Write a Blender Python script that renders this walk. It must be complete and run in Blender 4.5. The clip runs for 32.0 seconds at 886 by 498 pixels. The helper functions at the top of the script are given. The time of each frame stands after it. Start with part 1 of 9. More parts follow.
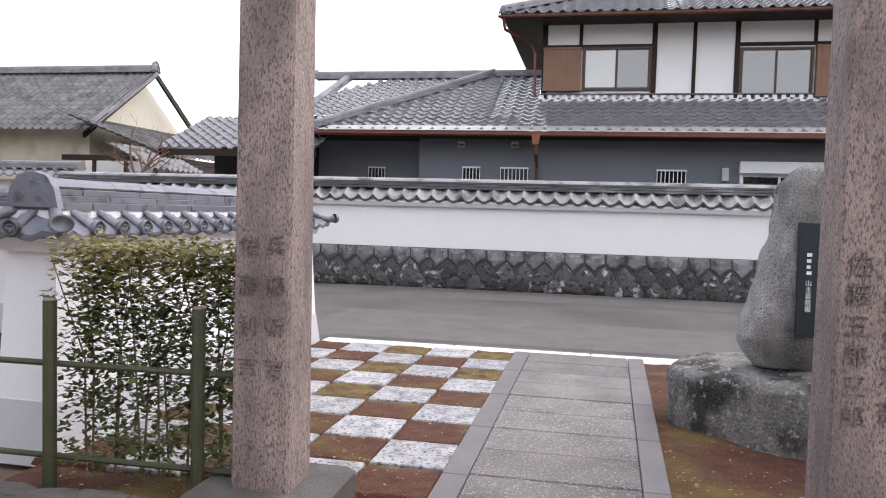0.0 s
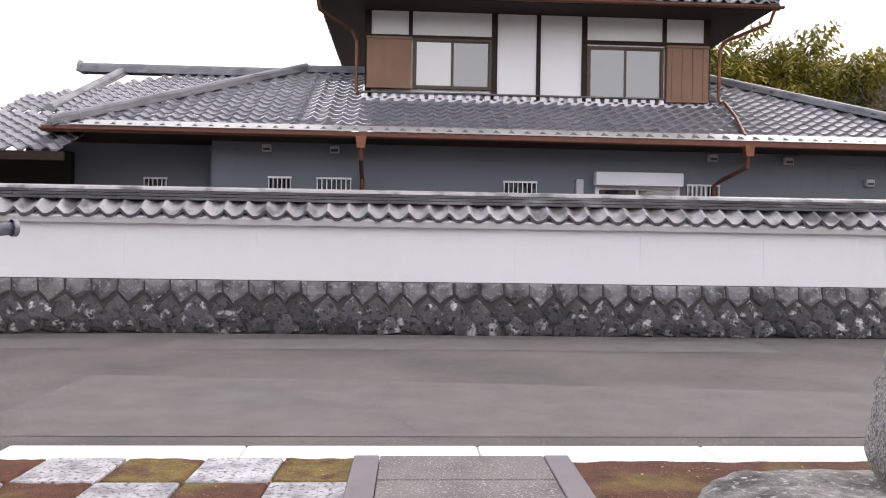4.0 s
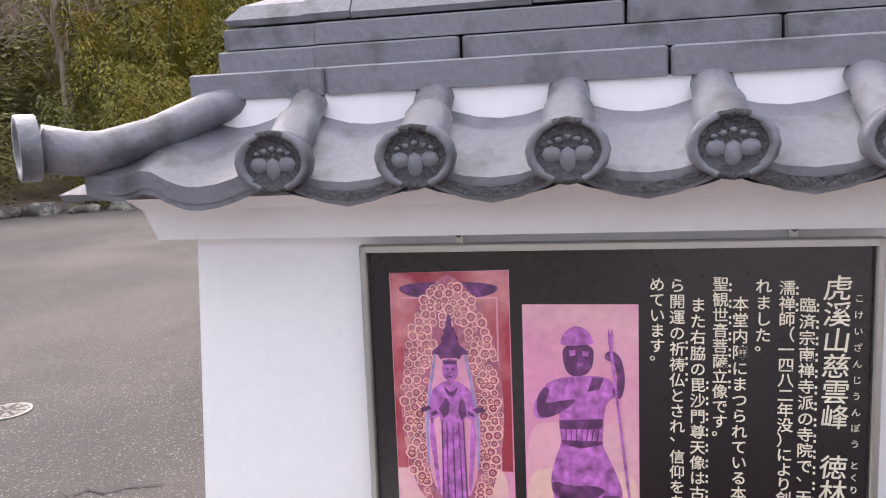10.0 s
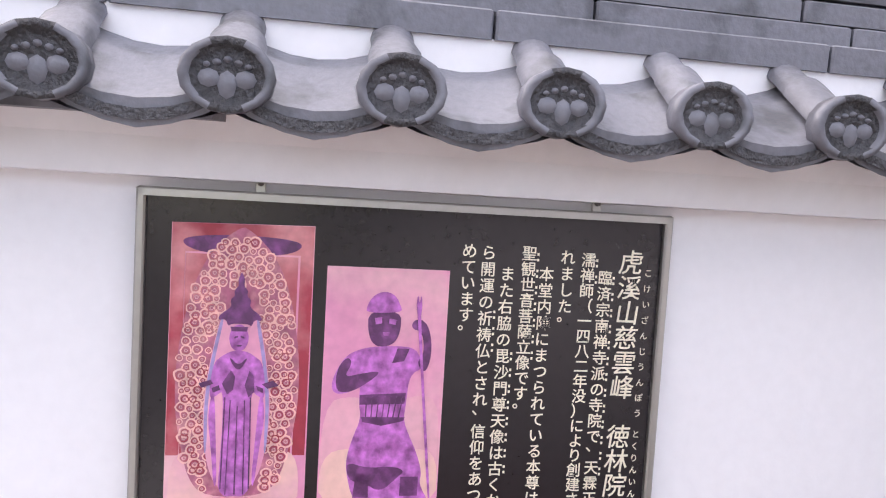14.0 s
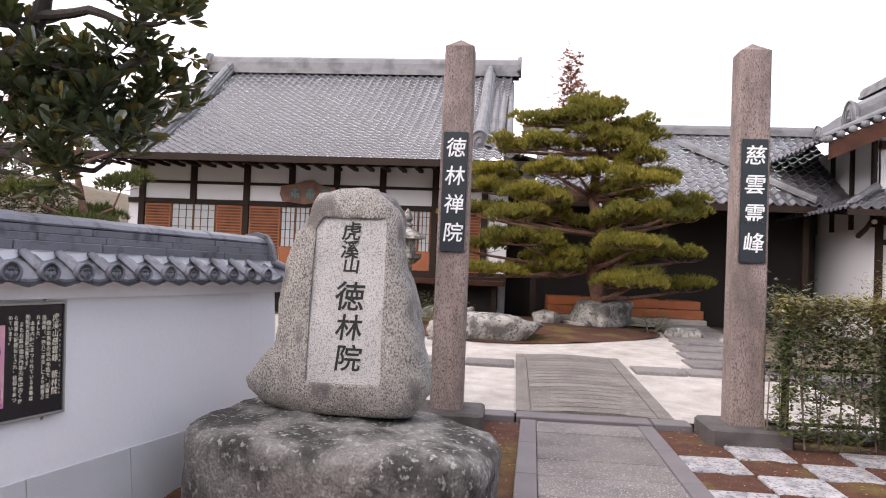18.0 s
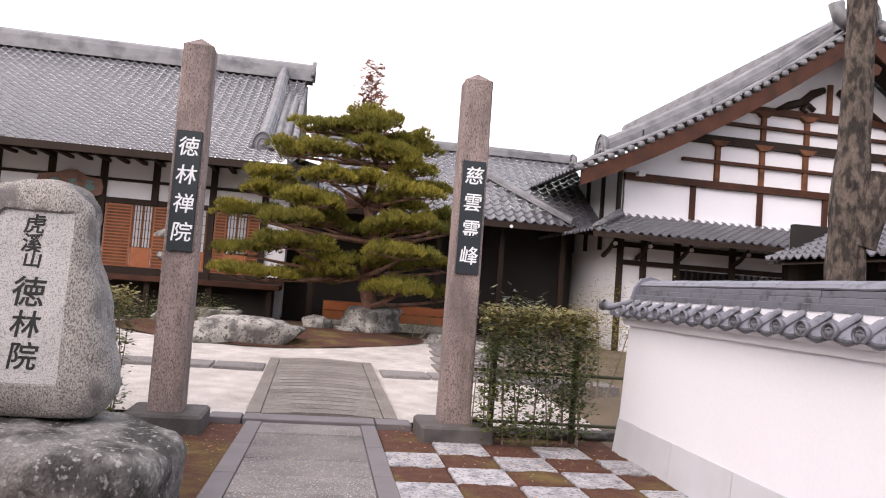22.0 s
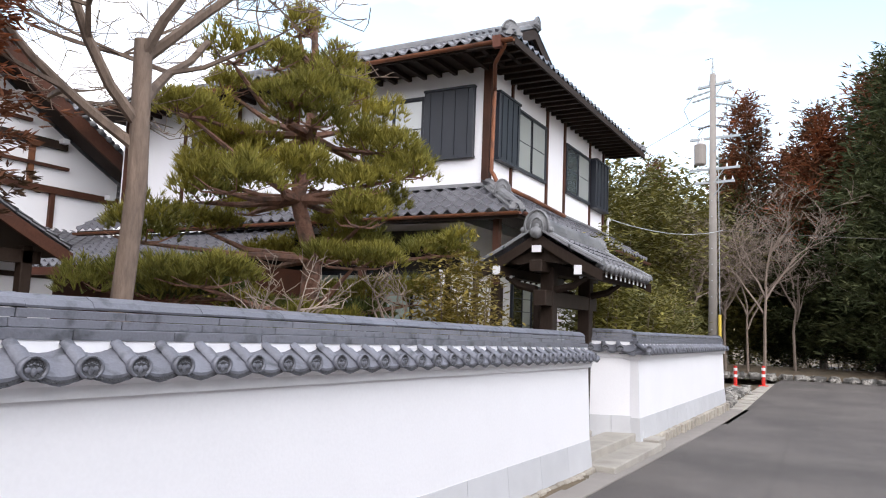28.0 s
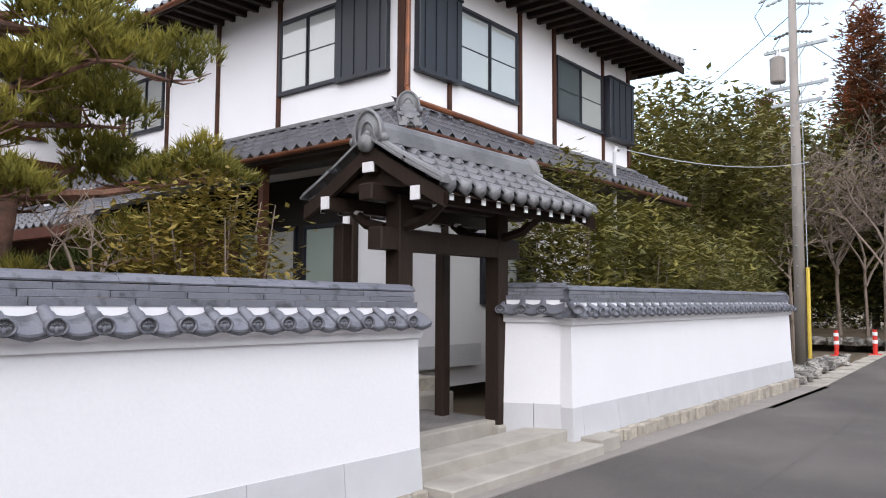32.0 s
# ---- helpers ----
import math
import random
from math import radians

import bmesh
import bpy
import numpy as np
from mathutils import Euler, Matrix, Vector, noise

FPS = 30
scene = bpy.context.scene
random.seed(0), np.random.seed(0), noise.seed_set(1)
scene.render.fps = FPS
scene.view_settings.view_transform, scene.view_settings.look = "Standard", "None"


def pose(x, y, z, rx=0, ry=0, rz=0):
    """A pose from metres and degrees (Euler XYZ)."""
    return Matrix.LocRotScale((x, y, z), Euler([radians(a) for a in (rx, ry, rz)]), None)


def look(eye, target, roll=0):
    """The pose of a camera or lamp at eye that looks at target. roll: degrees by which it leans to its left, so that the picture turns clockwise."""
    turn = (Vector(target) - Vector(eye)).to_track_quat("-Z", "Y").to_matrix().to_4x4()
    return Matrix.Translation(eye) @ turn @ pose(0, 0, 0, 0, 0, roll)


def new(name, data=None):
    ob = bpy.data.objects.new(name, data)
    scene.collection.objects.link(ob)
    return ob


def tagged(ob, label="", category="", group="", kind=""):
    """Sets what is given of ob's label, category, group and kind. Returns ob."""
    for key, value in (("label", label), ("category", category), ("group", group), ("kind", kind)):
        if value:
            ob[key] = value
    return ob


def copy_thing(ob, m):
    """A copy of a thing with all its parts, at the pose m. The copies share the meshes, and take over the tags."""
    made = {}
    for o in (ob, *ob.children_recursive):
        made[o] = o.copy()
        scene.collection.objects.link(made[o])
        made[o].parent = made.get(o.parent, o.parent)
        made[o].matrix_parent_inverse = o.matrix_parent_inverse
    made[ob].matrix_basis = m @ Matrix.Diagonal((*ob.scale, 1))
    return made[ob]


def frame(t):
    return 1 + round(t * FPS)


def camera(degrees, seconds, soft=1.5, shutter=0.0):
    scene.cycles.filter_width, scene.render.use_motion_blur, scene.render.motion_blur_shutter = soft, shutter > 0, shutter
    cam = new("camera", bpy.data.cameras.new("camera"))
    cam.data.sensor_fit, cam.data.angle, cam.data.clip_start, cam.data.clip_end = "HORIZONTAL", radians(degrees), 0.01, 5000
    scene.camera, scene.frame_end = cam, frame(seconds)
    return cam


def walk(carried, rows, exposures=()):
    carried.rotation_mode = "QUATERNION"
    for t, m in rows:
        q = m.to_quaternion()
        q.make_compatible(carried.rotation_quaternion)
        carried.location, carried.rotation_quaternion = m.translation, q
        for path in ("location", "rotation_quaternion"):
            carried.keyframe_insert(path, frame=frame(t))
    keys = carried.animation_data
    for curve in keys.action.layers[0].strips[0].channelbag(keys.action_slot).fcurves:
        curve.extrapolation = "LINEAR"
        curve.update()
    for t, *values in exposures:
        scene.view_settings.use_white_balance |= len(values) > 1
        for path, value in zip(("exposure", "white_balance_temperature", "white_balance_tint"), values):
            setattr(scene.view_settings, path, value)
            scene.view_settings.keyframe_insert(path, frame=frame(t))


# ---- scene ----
cam = camera(61.8, 32.0, 1.1)
PATH = [
    (0, (1.158, -0.807, 1.586), (0.77, 1.152, 1.483), 1.6),
    (0.5, (1.062, -0.451, 1.575), (0.864, 1.537, 1.484), 1.5),
    (1, (0.961, -0.056, 1.566), (0.9, 1.941, 1.473), 1.1),
    (1.5, (0.869, 0.403, 1.586), (0.907, 2.4, 1.482), 1.1),
    (2, (0.86, 0.883, 1.572), (0.991, 2.875, 1.463), 1.1),
    (2.5, (0.793, 1.391, 1.563), (0.943, 3.382, 1.438), 1.2),
    (4.5, (0.678, 3.215, 1.365), (0.773, 5.214, 1.383), 0.8),
    (5, (0.772, 3.793, 1.398), (1.067, 5.771, 1.418), 0.4),
    (5.5, (0.812, 4.373, 1.445), (1.324, 6.306, 1.459), 0.6),
    (6, (0.852, 4.949, 1.456), (1.594, 6.806, 1.475), 0.1),
    (6.5, (1.038, 5.424, 1.536), (1.995, 7.18, 1.553), 0.0),
    (7, (1.213, 5.9, 1.557), (2.4, 7.51, 1.568), -0.1),
    (7.5, (1.391, 6.356, 1.568), (2.788, 7.786, 1.568), -0.5),
    (8, (1.662, 6.664, 1.543), (3.271, 7.851, 1.495), -0.4),
    (8.5, (2.034, 6.874, 1.536), (3.844, 7.721, 1.436), -1.5),
    (9, (2.374, 6.996, 1.547), (4.3, 7.506, 1.374), -2.1),
    (9.5, (2.752, 6.954, 1.493), (4.728, 7.13, 1.243), -2.5),
    (10, (3.048, 6.887, 1.421), (5.021, 6.854, 1.101), -2.6),
    (10.5, (3.286, 6.96, 1.274), (5.214, 6.562, 0.922), -1.1),
    (11, (3.366, 6.891, 1.153), (5.266, 6.407, 0.757), -0.2),
    (11.5, (3.377, 6.853, 1.15), (5.267, 6.36, 0.721), 0.5),
    (12, (3.38, 6.854, 1.151), (5.273, 6.374, 0.722), 1.2),
    (12.5, (3.373, 6.862, 1.154), (5.267, 6.378, 0.731), 2.1),
    (13, (3.356, 6.866, 1.167), (5.251, 6.369, 0.761), 2.7),
    (13.5, (3.3, 6.906, 1.197), (5.186, 6.325, 0.867), 3.5),
    (14, (3.163, 7.002, 1.277), (5.006, 6.257, 1.058), 3.8),
    (14.5, (2.849, 7.208, 1.36), (4.541, 6.153, 1.226), 3.0),
    (15, (2.57, 7.515, 1.39), (3.848, 5.982, 1.258), 3.3),
    (15.5, (2.265, 7.875, 1.43), (3.124, 6.075, 1.264), 3.1),
    (17.5, (1.871, 9.605, 1.472), (2.125, 7.621, 1.474), 2.0),
    (18, (1.762, 10.023, 1.466), (1.954, 8.033, 1.526), 2.3),
    (18.5, (1.738, 10.328, 1.461), (1.905, 8.338, 1.567), 2.4),
    (19, (1.743, 10.495, 1.467), (1.911, 8.506, 1.587), 2.8),
    (19.5, (1.671, 10.541, 1.48), (1.817, 8.55, 1.605), 3.1),
    (20, (1.604, 10.538, 1.471), (1.702, 8.544, 1.6), 3.6),
    (20.5, (1.546, 10.535, 1.478), (1.567, 8.538, 1.596), 4.2),
    (21, (1.44, 10.54, 1.478), (1.367, 8.544, 1.584), 4.4),
    (21.5, (1.282, 10.439, 1.47), (1.098, 8.45, 1.571), 4.3),
    (22, (1.061, 10.272, 1.487), (0.731, 8.302, 1.595), 4.3),
    (22.5, (0.692, 10.23, 1.49), (0.177, 8.303, 1.614), 4.0),
    (23, (0.217, 10.169, 1.503), (-0.508, 8.311, 1.647), 2.8),
    (23.5, (-0.29, 10.1, 1.517), (-1.223, 8.339, 1.694), 2.7),
    (24, (-0.835, 10.073, 1.504), (-1.956, 8.426, 1.691), 2.3),
    (24.5, (-1.294, 10.14, 1.506), (-2.558, 8.596, 1.658), 2.4),
    (25, (-1.754, 10.166, 1.561), (-3.143, 8.734, 1.702), 3.0),
    (25.5, (-2.305, 10.256, 1.55), (-3.793, 8.928, 1.703), 3.2),
    (26, (-2.933, 10.305, 1.585), (-4.497, 9.069, 1.744), 3.3),
    (26.5, (-3.366, 10.443, 1.548), (-5.003, 9.309, 1.733), 1.3),
    (28.5, (-5.621, 10.459, 1.614), (-7.369, 9.511, 1.832), 2.5),
    (29, (-6.202, 10.678, 1.59), (-7.929, 9.704, 1.847), 2.8),
    (29.5, (-6.76, 10.902, 1.538), (-8.449, 9.868, 1.821), 2.5),
    (30, (-7.318, 11.141, 1.546), (-8.98, 10.064, 1.823), 2.9),
    (30.5, (-7.877, 11.337, 1.521), (-9.509, 10.205, 1.756), 2.5),
    (31, (-8.534, 11.502, 1.494), (-10.124, 10.303, 1.677), 1.7),
    (31.5, (-9.173, 11.63, 1.46), (-10.727, 10.38, 1.605), 0.6),
    (32, (-9.776, 11.657, 1.494), (-11.315, 10.388, 1.629), 0.3),
]
walk(cam, [(t, look(eye, target, roll)) for t, eye, target, roll in PATH], exposures=[(0, 0.9, 6350, 14), (2, 0.93, 6600, 18), (5, 0.9, 6550, 17), (8, 1.05, 6750, 18), (9.5, 1.33, 6800, 19), (11, 1.5, 6650, 19), (13, 1.55, 6650, 19), (14, 1.68, 6750, 20), (15, 1.38, 6800, 20), (17.5, 0.8, 6600, 18), (19, 0.82, 6600, 19), (22, 0.78, 6700, 20), (23, 0.68, 6550, 18), (24, 0.57, 6250, 12), (26, 0.88, 6250, 12), (32, 0.72, 6200, 12)])

# ---- world and light ----
SUN_EL, SUN_ROT = radians(28), radians(42)
world = bpy.data.worlds.new("sky")
scene.world = world
world.use_nodes = True
wn, wl = world.node_tree.nodes, world.node_tree.links
wn.clear()
w_out = wn.new("ShaderNodeOutputWorld")
w_bg = wn.new("ShaderNodeBackground")
w_sky = wn.new("ShaderNodeTexSky")
w_sky.sky_type, w_sky.sun_disc = "NISHITA", False
w_sky.sun_elevation, w_sky.sun_rotation = SUN_EL, SUN_ROT
w_sky.air_density, w_sky.dust_density = 1.0, 1.5
w_geo = wn.new("ShaderNodeTexCoord")
w_noise = wn.new("ShaderNodeTexNoise")
w_noise.inputs["Scale"].default_value, w_noise.inputs["Detail"].default_value = 2.2, 6.0
w_map = wn.new("ShaderNodeMapping")
w_map.inputs["Scale"].default_value = (1.0, 1.0, 2.6)
w_sep = wn.new("ShaderNodeSeparateXYZ")
w_add = wn.new("ShaderNodeMath")
w_add.operation = "MULTIPLY_ADD"
w_add.inputs[1].default_value = 0.36
w_ramp = wn.new("ShaderNodeMapRange")
w_ramp.interpolation_type = "SMOOTHSTEP"
w_ramp.inputs["From Min"].default_value, w_ramp.inputs["From Max"].default_value = 0.31, 0.47
w_gain = wn.new("ShaderNodeMix")
w_gain.data_type, w_gain.blend_type = "RGBA", "MULTIPLY"
w_gain.inputs[0].default_value = 1.0
w_gain.inputs[7].default_value = (3.3, 2.75, 2.2, 1)
w_mix = wn.new("ShaderNodeMix")
w_mix.data_type = "RGBA"
w_mix.inputs[7].default_value = (12.6, 12.5, 12.7, 1)
w_bg.inputs["Strength"].default_value = 0.1
wl.new(w_geo.outputs["Generated"], w_map.inputs[0])
wl.new(w_map.outputs[0], w_noise.inputs["Vector"])
wl.new(w_geo.outputs["Generated"], w_sep.inputs[0])
w_dot = wn.new("ShaderNodeVectorMath")
w_dot.operation = "DOT_PRODUCT"
w_dot.inputs[1].default_value = (0.85, 0.05, 0.0)
wl.new(w_geo.outputs["Generated"], w_dot.inputs[0])
wl.new(w_dot.outputs["Value"], w_add.inputs[0])
wl.new(w_noise.outputs["Fac"], w_add.inputs[2])
wl.new(w_add.outputs[0], w_ramp.inputs["Value"])
wl.new(w_sky.outputs[0], w_gain.inputs[6])
wl.new(w_ramp.outputs[0], w_mix.inputs[0])
wl.new(w_gain.outputs[2], w_mix.inputs[6])
wl.new(w_mix.outputs[2], w_bg.inputs["Color"])
wl.new(w_bg.outputs[0], w_out.inputs["Surface"])
sun = new("sun", bpy.data.lights.new("sun", "SUN"))
sun.data.energy, sun.data.angle, sun.data.color = 1.15, radians(45), (1.0, 0.96, 0.9)
sun.matrix_world = look((0, 0, 30), (math.sin(SUN_ROT) * -20, math.cos(SUN_ROT) * -20, 30 - 20 * math.tan(SUN_EL)))


# ---- materials ----
def mat(name, colour, rough=0.8, metal=0.0, vary=0.12, scale=4.0, grain=60.0, bump=0.15, second=None, spot=0.0, island=0.0, obj=0.0, ior=1.45, spec=0.5, stretch=(1, 1, 1), lo=0.45, hi=0.7, speck=None):
    """A surface with variation at two scales, a second colour in patches, fine relief, and a shift from piece to piece."""
    m = bpy.data.materials.new(name)
    m.use_nodes = True
    n, l = m.node_tree.nodes, m.node_tree.links
    b = n["Principled BSDF"]
    b.inputs["Roughness"].default_value, b.inputs["Metallic"].default_value = rough, metal
    b.inputs["Specular IOR Level"].default_value = spec
    tc = n.new("ShaderNodeNewGeometry")
    mp = n.new("ShaderNodeMapping")
    mp.inputs["Scale"].default_value = stretch
    l.new(tc.outputs["Position"], mp.inputs[0])

    def tex(s, d):
        t = n.new("ShaderNodeTexNoise")
        t.inputs["Scale"].default_value, t.inputs["Detail"].default_value = s, d
        l.new(mp.outputs[0], t.inputs["Vector"])
        return t.outputs["Fac"]
    big, fine = tex(scale, 5), tex(grain, 3)
    val = n.new("ShaderNodeMath")
    val.operation = "ADD"
    l.new(big, val.inputs[0])
    l.new(fine, val.inputs[1])
    if island or obj:
        src = n.new("ShaderNodeObjectInfo").outputs["Random"] if obj else tc.outputs["Random Per Island"]
        r = n.new("ShaderNodeMath")
        r.operation = "MULTIPLY_ADD"
        r.inputs[1].default_value = (obj or island) * 2
        l.new(src, r.inputs[0])
        l.new(val.outputs[0], r.inputs[2])
        base_shift = (obj or island)
        val = r
    else:
        base_shift = 0
    mr = n.new("ShaderNodeMapRange")
    mr.inputs["From Min"].default_value, mr.inputs["From Max"].default_value = 0.6, 1.4 + base_shift * 2
    mr.inputs["To Min"].default_value, mr.inputs["To Max"].default_value = 1 - vary * (1 + base_shift), 1 + vary * (1 + base_shift)
    l.new(val.outputs[0], mr.inputs["Value"])
    col = n.new("ShaderNodeMix")
    col.data_type = "RGBA"
    col.inputs[6].default_value, col.inputs[7].default_value = (*colour, 1), (*(second or colour), 1)
    if second:
        pr = n.new("ShaderNodeMapRange")
        pr.inputs["From Min"].default_value, pr.inputs["From Max"].default_value = lo, hi
        l.new(tex(spot or scale * 0.6, 6), pr.inputs["Value"])
        l.new(pr.outputs[0], col.inputs[0])
    else:
        col.inputs[0].default_value = 0
    out = col
    if speck:
        colour3, s3, a3, b3 = speck
        sr = n.new("ShaderNodeMapRange")
        sr.inputs["From Min"].default_value, sr.inputs["From Max"].default_value = a3, b3
        l.new(tex(s3, 4), sr.inputs["Value"])
        out = n.new("ShaderNodeMix")
        out.data_type = "RGBA"
        out.inputs[7].default_value = (*colour3, 1)
        l.new(sr.outputs[0], out.inputs[0])
        l.new(col.outputs[2], out.inputs[6])
    mul = n.new("ShaderNodeVectorMath")
    mul.operation = "SCALE"
    l.new(out.outputs[2], mul.inputs[0])
    l.new(mr.outputs[0], mul.inputs["Scale"])
    l.new(mul.outputs[0], b.inputs["Base Color"])
    if bump:
        bp = n.new("ShaderNodeBump")
        bp.inputs["Strength"].default_value, bp.inputs["Distance"].default_value = bump, 0.02
        l.new(val.outputs[0] if not (island or obj) else fine, bp.inputs["Height"])
        l.new(bp.outputs[0], b.inputs["Normal"])
    return m


PLASTER = mat("white_plaster", (0.82, 0.81, 0.84), 0.85, vary=0.03, scale=1.2, grain=40, bump=0.05)
PLASTER_OLD = mat("aged_white_plaster", (0.80, 0.785, 0.79), 0.85, vary=0.03, scale=1.5, bump=0.05, second=(0.72, 0.70, 0.68), spot=1.1, lo=0.58, hi=0.9, stretch=(1, 1, 0.35))
TILE = mat("smoked_roof_tile", (0.118, 0.116, 0.131), 0.31, 0.1, vary=0.25, scale=3, grain=70, bump=0.05, island=0.25, spec=0.75)
TILE_P = mat("smoked_coping_tile", (0.165, 0.168, 0.198), 0.45, 0.1, vary=0.20, scale=5, grain=80, bump=0.12, obj=0.25, speck=((0.075, 0.078, 0.09), 9.0, 0.54, 0.68))
TILE_OLD = mat("weathered_coping_tile", (0.33, 0.32, 0.32), 0.5, 0.1, vary=0.25, scale=6, grain=60, bump=0.15, second=(0.10, 0.10, 0.10), spot=2.2, obj=0.3, lo=0.5, hi=0.65)
# Dark tile colour with the shade of recesses and fronts put into it.
TILE_SHADE = mat("shaded_tile_face", (0.062, 0.062, 0.07), 0.6, 0.05, vary=0.4, scale=30, grain=120, bump=0.6, obj=0.2)
TILE_SOOT = mat("sooty_ridge_tile", (0.085, 0.084, 0.088), 0.6, 0.05, vary=0.4, scale=8, grain=90, bump=0.4, second=(0.24, 0.24, 0.245), spot=2.5, obj=0.4, lo=0.52, hi=0.66, stretch=(.4, 1, 1))
TILE_DULL = mat("dull_old_tile", (0.15, 0.146, 0.15), 0.75, 0.0, vary=0.3, scale=5, grain=60, bump=0.15, second=(0.085, 0.082, 0.082), spot=1.5, island=0.3, spec=0.3)
TILE_RIDGE = mat("ridge_tile_grey", (0.21, 0.21, 0.22), 0.55, 0.1, vary=0.22, scale=3, bump=0.15, second=(0.11, 0.11, 0.12), spot=2.0)
GRANITE_L = mat("light_granite_slab", (0.56, 0.56, 0.58), 0.7, vary=0.10, scale=3, grain=140, bump=0.1, obj=0.15)
GRANITE = mat("speckled_granite", (0.46, 0.425, 0.385), 0.88, vary=0.40, scale=5, grain=120, bump=1.0, second=(0.15, 0.135, 0.128), spot=5.0, lo=0.53, hi=0.68, stretch=(1, 1, 0.6), speck=((0.17, 0.155, 0.147), 115.0, 0.48, 0.60))
GRANITE_OLD = mat("lichened_granite", (0.42, 0.40, 0.385), 0.92, vary=0.45, scale=7, grain=120, bump=1.0, second=(0.11, 0.102, 0.098), spot=2.4, lo=0.44, hi=0.66, stretch=(1, 1, 0.6), speck=((0.20, 0.19, 0.182), 95.0, 0.48, 0.64))
GRANITE_PANEL = mat("dressed_granite", (0.50, 0.48, 0.465), 0.85, vary=0.2, scale=5, grain=150, bump=0.3, speck=((0.26, 0.25, 0.245), 110.0, 0.50, 0.62))
ROCK = mat("dark_weathered_rock", (0.215, 0.203, 0.19), 0.92, vary=0.5, scale=12, grain=60, bump=1.0, second=(0.05, 0.046, 0.043), spot=3.2, lo=0.42, hi=0.56, stretch=(1, 1, 0.7), speck=((0.32, 0.31, 0.295), 26.0, 0.57, 0.65))
ROCK_G = mat("garden_rock", (0.36, 0.34, 0.31), 0.9, vary=0.35, scale=5, grain=30, bump=0.8, second=(0.11, 0.105, 0.10), spot=3.0, lo=0.45, hi=0.6, speck=((0.10, 0.09, 0.08), 18.0, 0.54, 0.62))
WALLSTONE = mat("black_field_stone", (0.075, 0.073, 0.072), 0.88, vary=0.5, scale=6, grain=35, bump=0.7, second=(0.42, 0.42, 0.41), spot=5.5, obj=0.45, lo=0.57, hi=0.66, speck=((0.02, 0.02, 0.02), 12.0, 0.54, 0.64))
WALLCAP = mat("grey_cut_stone", (0.20, 0.198, 0.20), 0.88, vary=0.35, scale=5, grain=45, bump=0.5, second=(0.075, 0.073, 0.072), spot=3.0, obj=0.3, lo=0.46, hi=0.62, speck=((0.33, 0.33, 0.32), 16.0, 0.58, 0.68))
ASPHALT = mat("asphalt", (0.118, 0.104, 0.097), 0.9, vary=0.26, scale=0.9, grain=130, bump=0.6, second=(0.086, 0.076, 0.072), spot=0.5, lo=0.4, hi=0.62, speck=((0.25, 0.232, 0.215), 90.0, 0.58, 0.68))
ASPHALT_P = mat("asphalt_patch", (0.122, 0.108, 0.10), 0.9, vary=0.26, scale=2.5, grain=160, bump=0.35, second=(0.118, 0.108, 0.104), spot=0.7, lo=0.42, hi=0.6, speck=((0.26, 0.245, 0.23), 90.0, 0.58, 0.68))
TAR = mat("tar_crack", (0.06, 0.055, 0.052), 0.9, vary=0.2)
CONCRETE = mat("pale_concrete", (0.70, 0.68, 0.66), 0.85, vary=0.06, scale=3, bump=0.1)
STEPSTONE = mat("beige_granite_step", (0.42, 0.39, 0.345), 0.85, vary=0.2, scale=4, grain=120, bump=0.2, second=(0.33, 0.30, 0.265), spot=1.5)
RUBBLE = mat("beige_rubble_stone", (0.42, 0.38, 0.32), 0.9, vary=0.3, scale=6, grain=30, bump=0.5, second=(0.25, 0.22, 0.19), spot=6, obj=0.3)
PATHSLAB = mat("exposed_aggregate_slab", (0.19, 0.172, 0.166), 0.85, vary=0.30, scale=2.5, grain=170, bump=0.4, second=(0.115, 0.104, 0.106), spot=1.8, obj=0.25, speck=((0.40, 0.375, 0.35), 70.0, 0.56, 0.66))
PATHEDGE = mat("purple_grey_kerb_stone", (0.165, 0.15, 0.155), 0.8, vary=0.22, scale=3, grain=120, bump=0.15, obj=0.15)
CHECK = mat("checker_granite", (0.40, 0.39, 0.40), 0.85, vary=0.35, scale=6, grain=45, bump=0.6, second=(0.20, 0.20, 0.215), spot=7, obj=0.2, speck=((0.12, 0.12, 0.13), 30.0, 0.54, 0.63))
MOSS = mat("olive_moss", (0.145, 0.098, 0.028), 0.95, vary=0.45, scale=8, grain=90, bump=0.8, second=(0.085, 0.038, 0.018), spot=5, lo=0.45, hi=0.6, speck=((0.28, 0.20, 0.06), 60.0, 0.60, 0.68))
MOSS_R = mat("red_brown_moss", (0.088, 0.032, 0.017), 0.95, vary=0.45, scale=8, grain=90, bump=0.8, second=(0.135, 0.092, 0.024), spot=1.3, lo=0.50, hi=0.62, speck=((0.24, 0.12, 0.055), 60.0, 0.62, 0.7))
GRAVEL = mat("white_gravel", (0.60, 0.555, 0.51), 0.9, vary=0.3, scale=4, grain=110, bump=0.9, second=(0.47, 0.42, 0.375), spot=1.2, speck=((0.26, 0.235, 0.215), 75.0, 0.58, 0.68))
SOIL = mat("soil", (0.16, 0.12, 0.08), 0.95, vary=0.3, scale=2, bump=0.4, second=(0.09, 0.075, 0.05), spot=1)
POST = mat("weathered_stone_post", (0.325, 0.25, 0.228), 0.88, vary=0.35, scale=14, grain=150, bump=0.5, second=(0.15, 0.118, 0.108), spot=3.0, stretch=(1, 1, 0.4), lo=0.44, hi=0.74, speck=((0.125, 0.10, 0.092), 110.0, 0.51, 0.63))
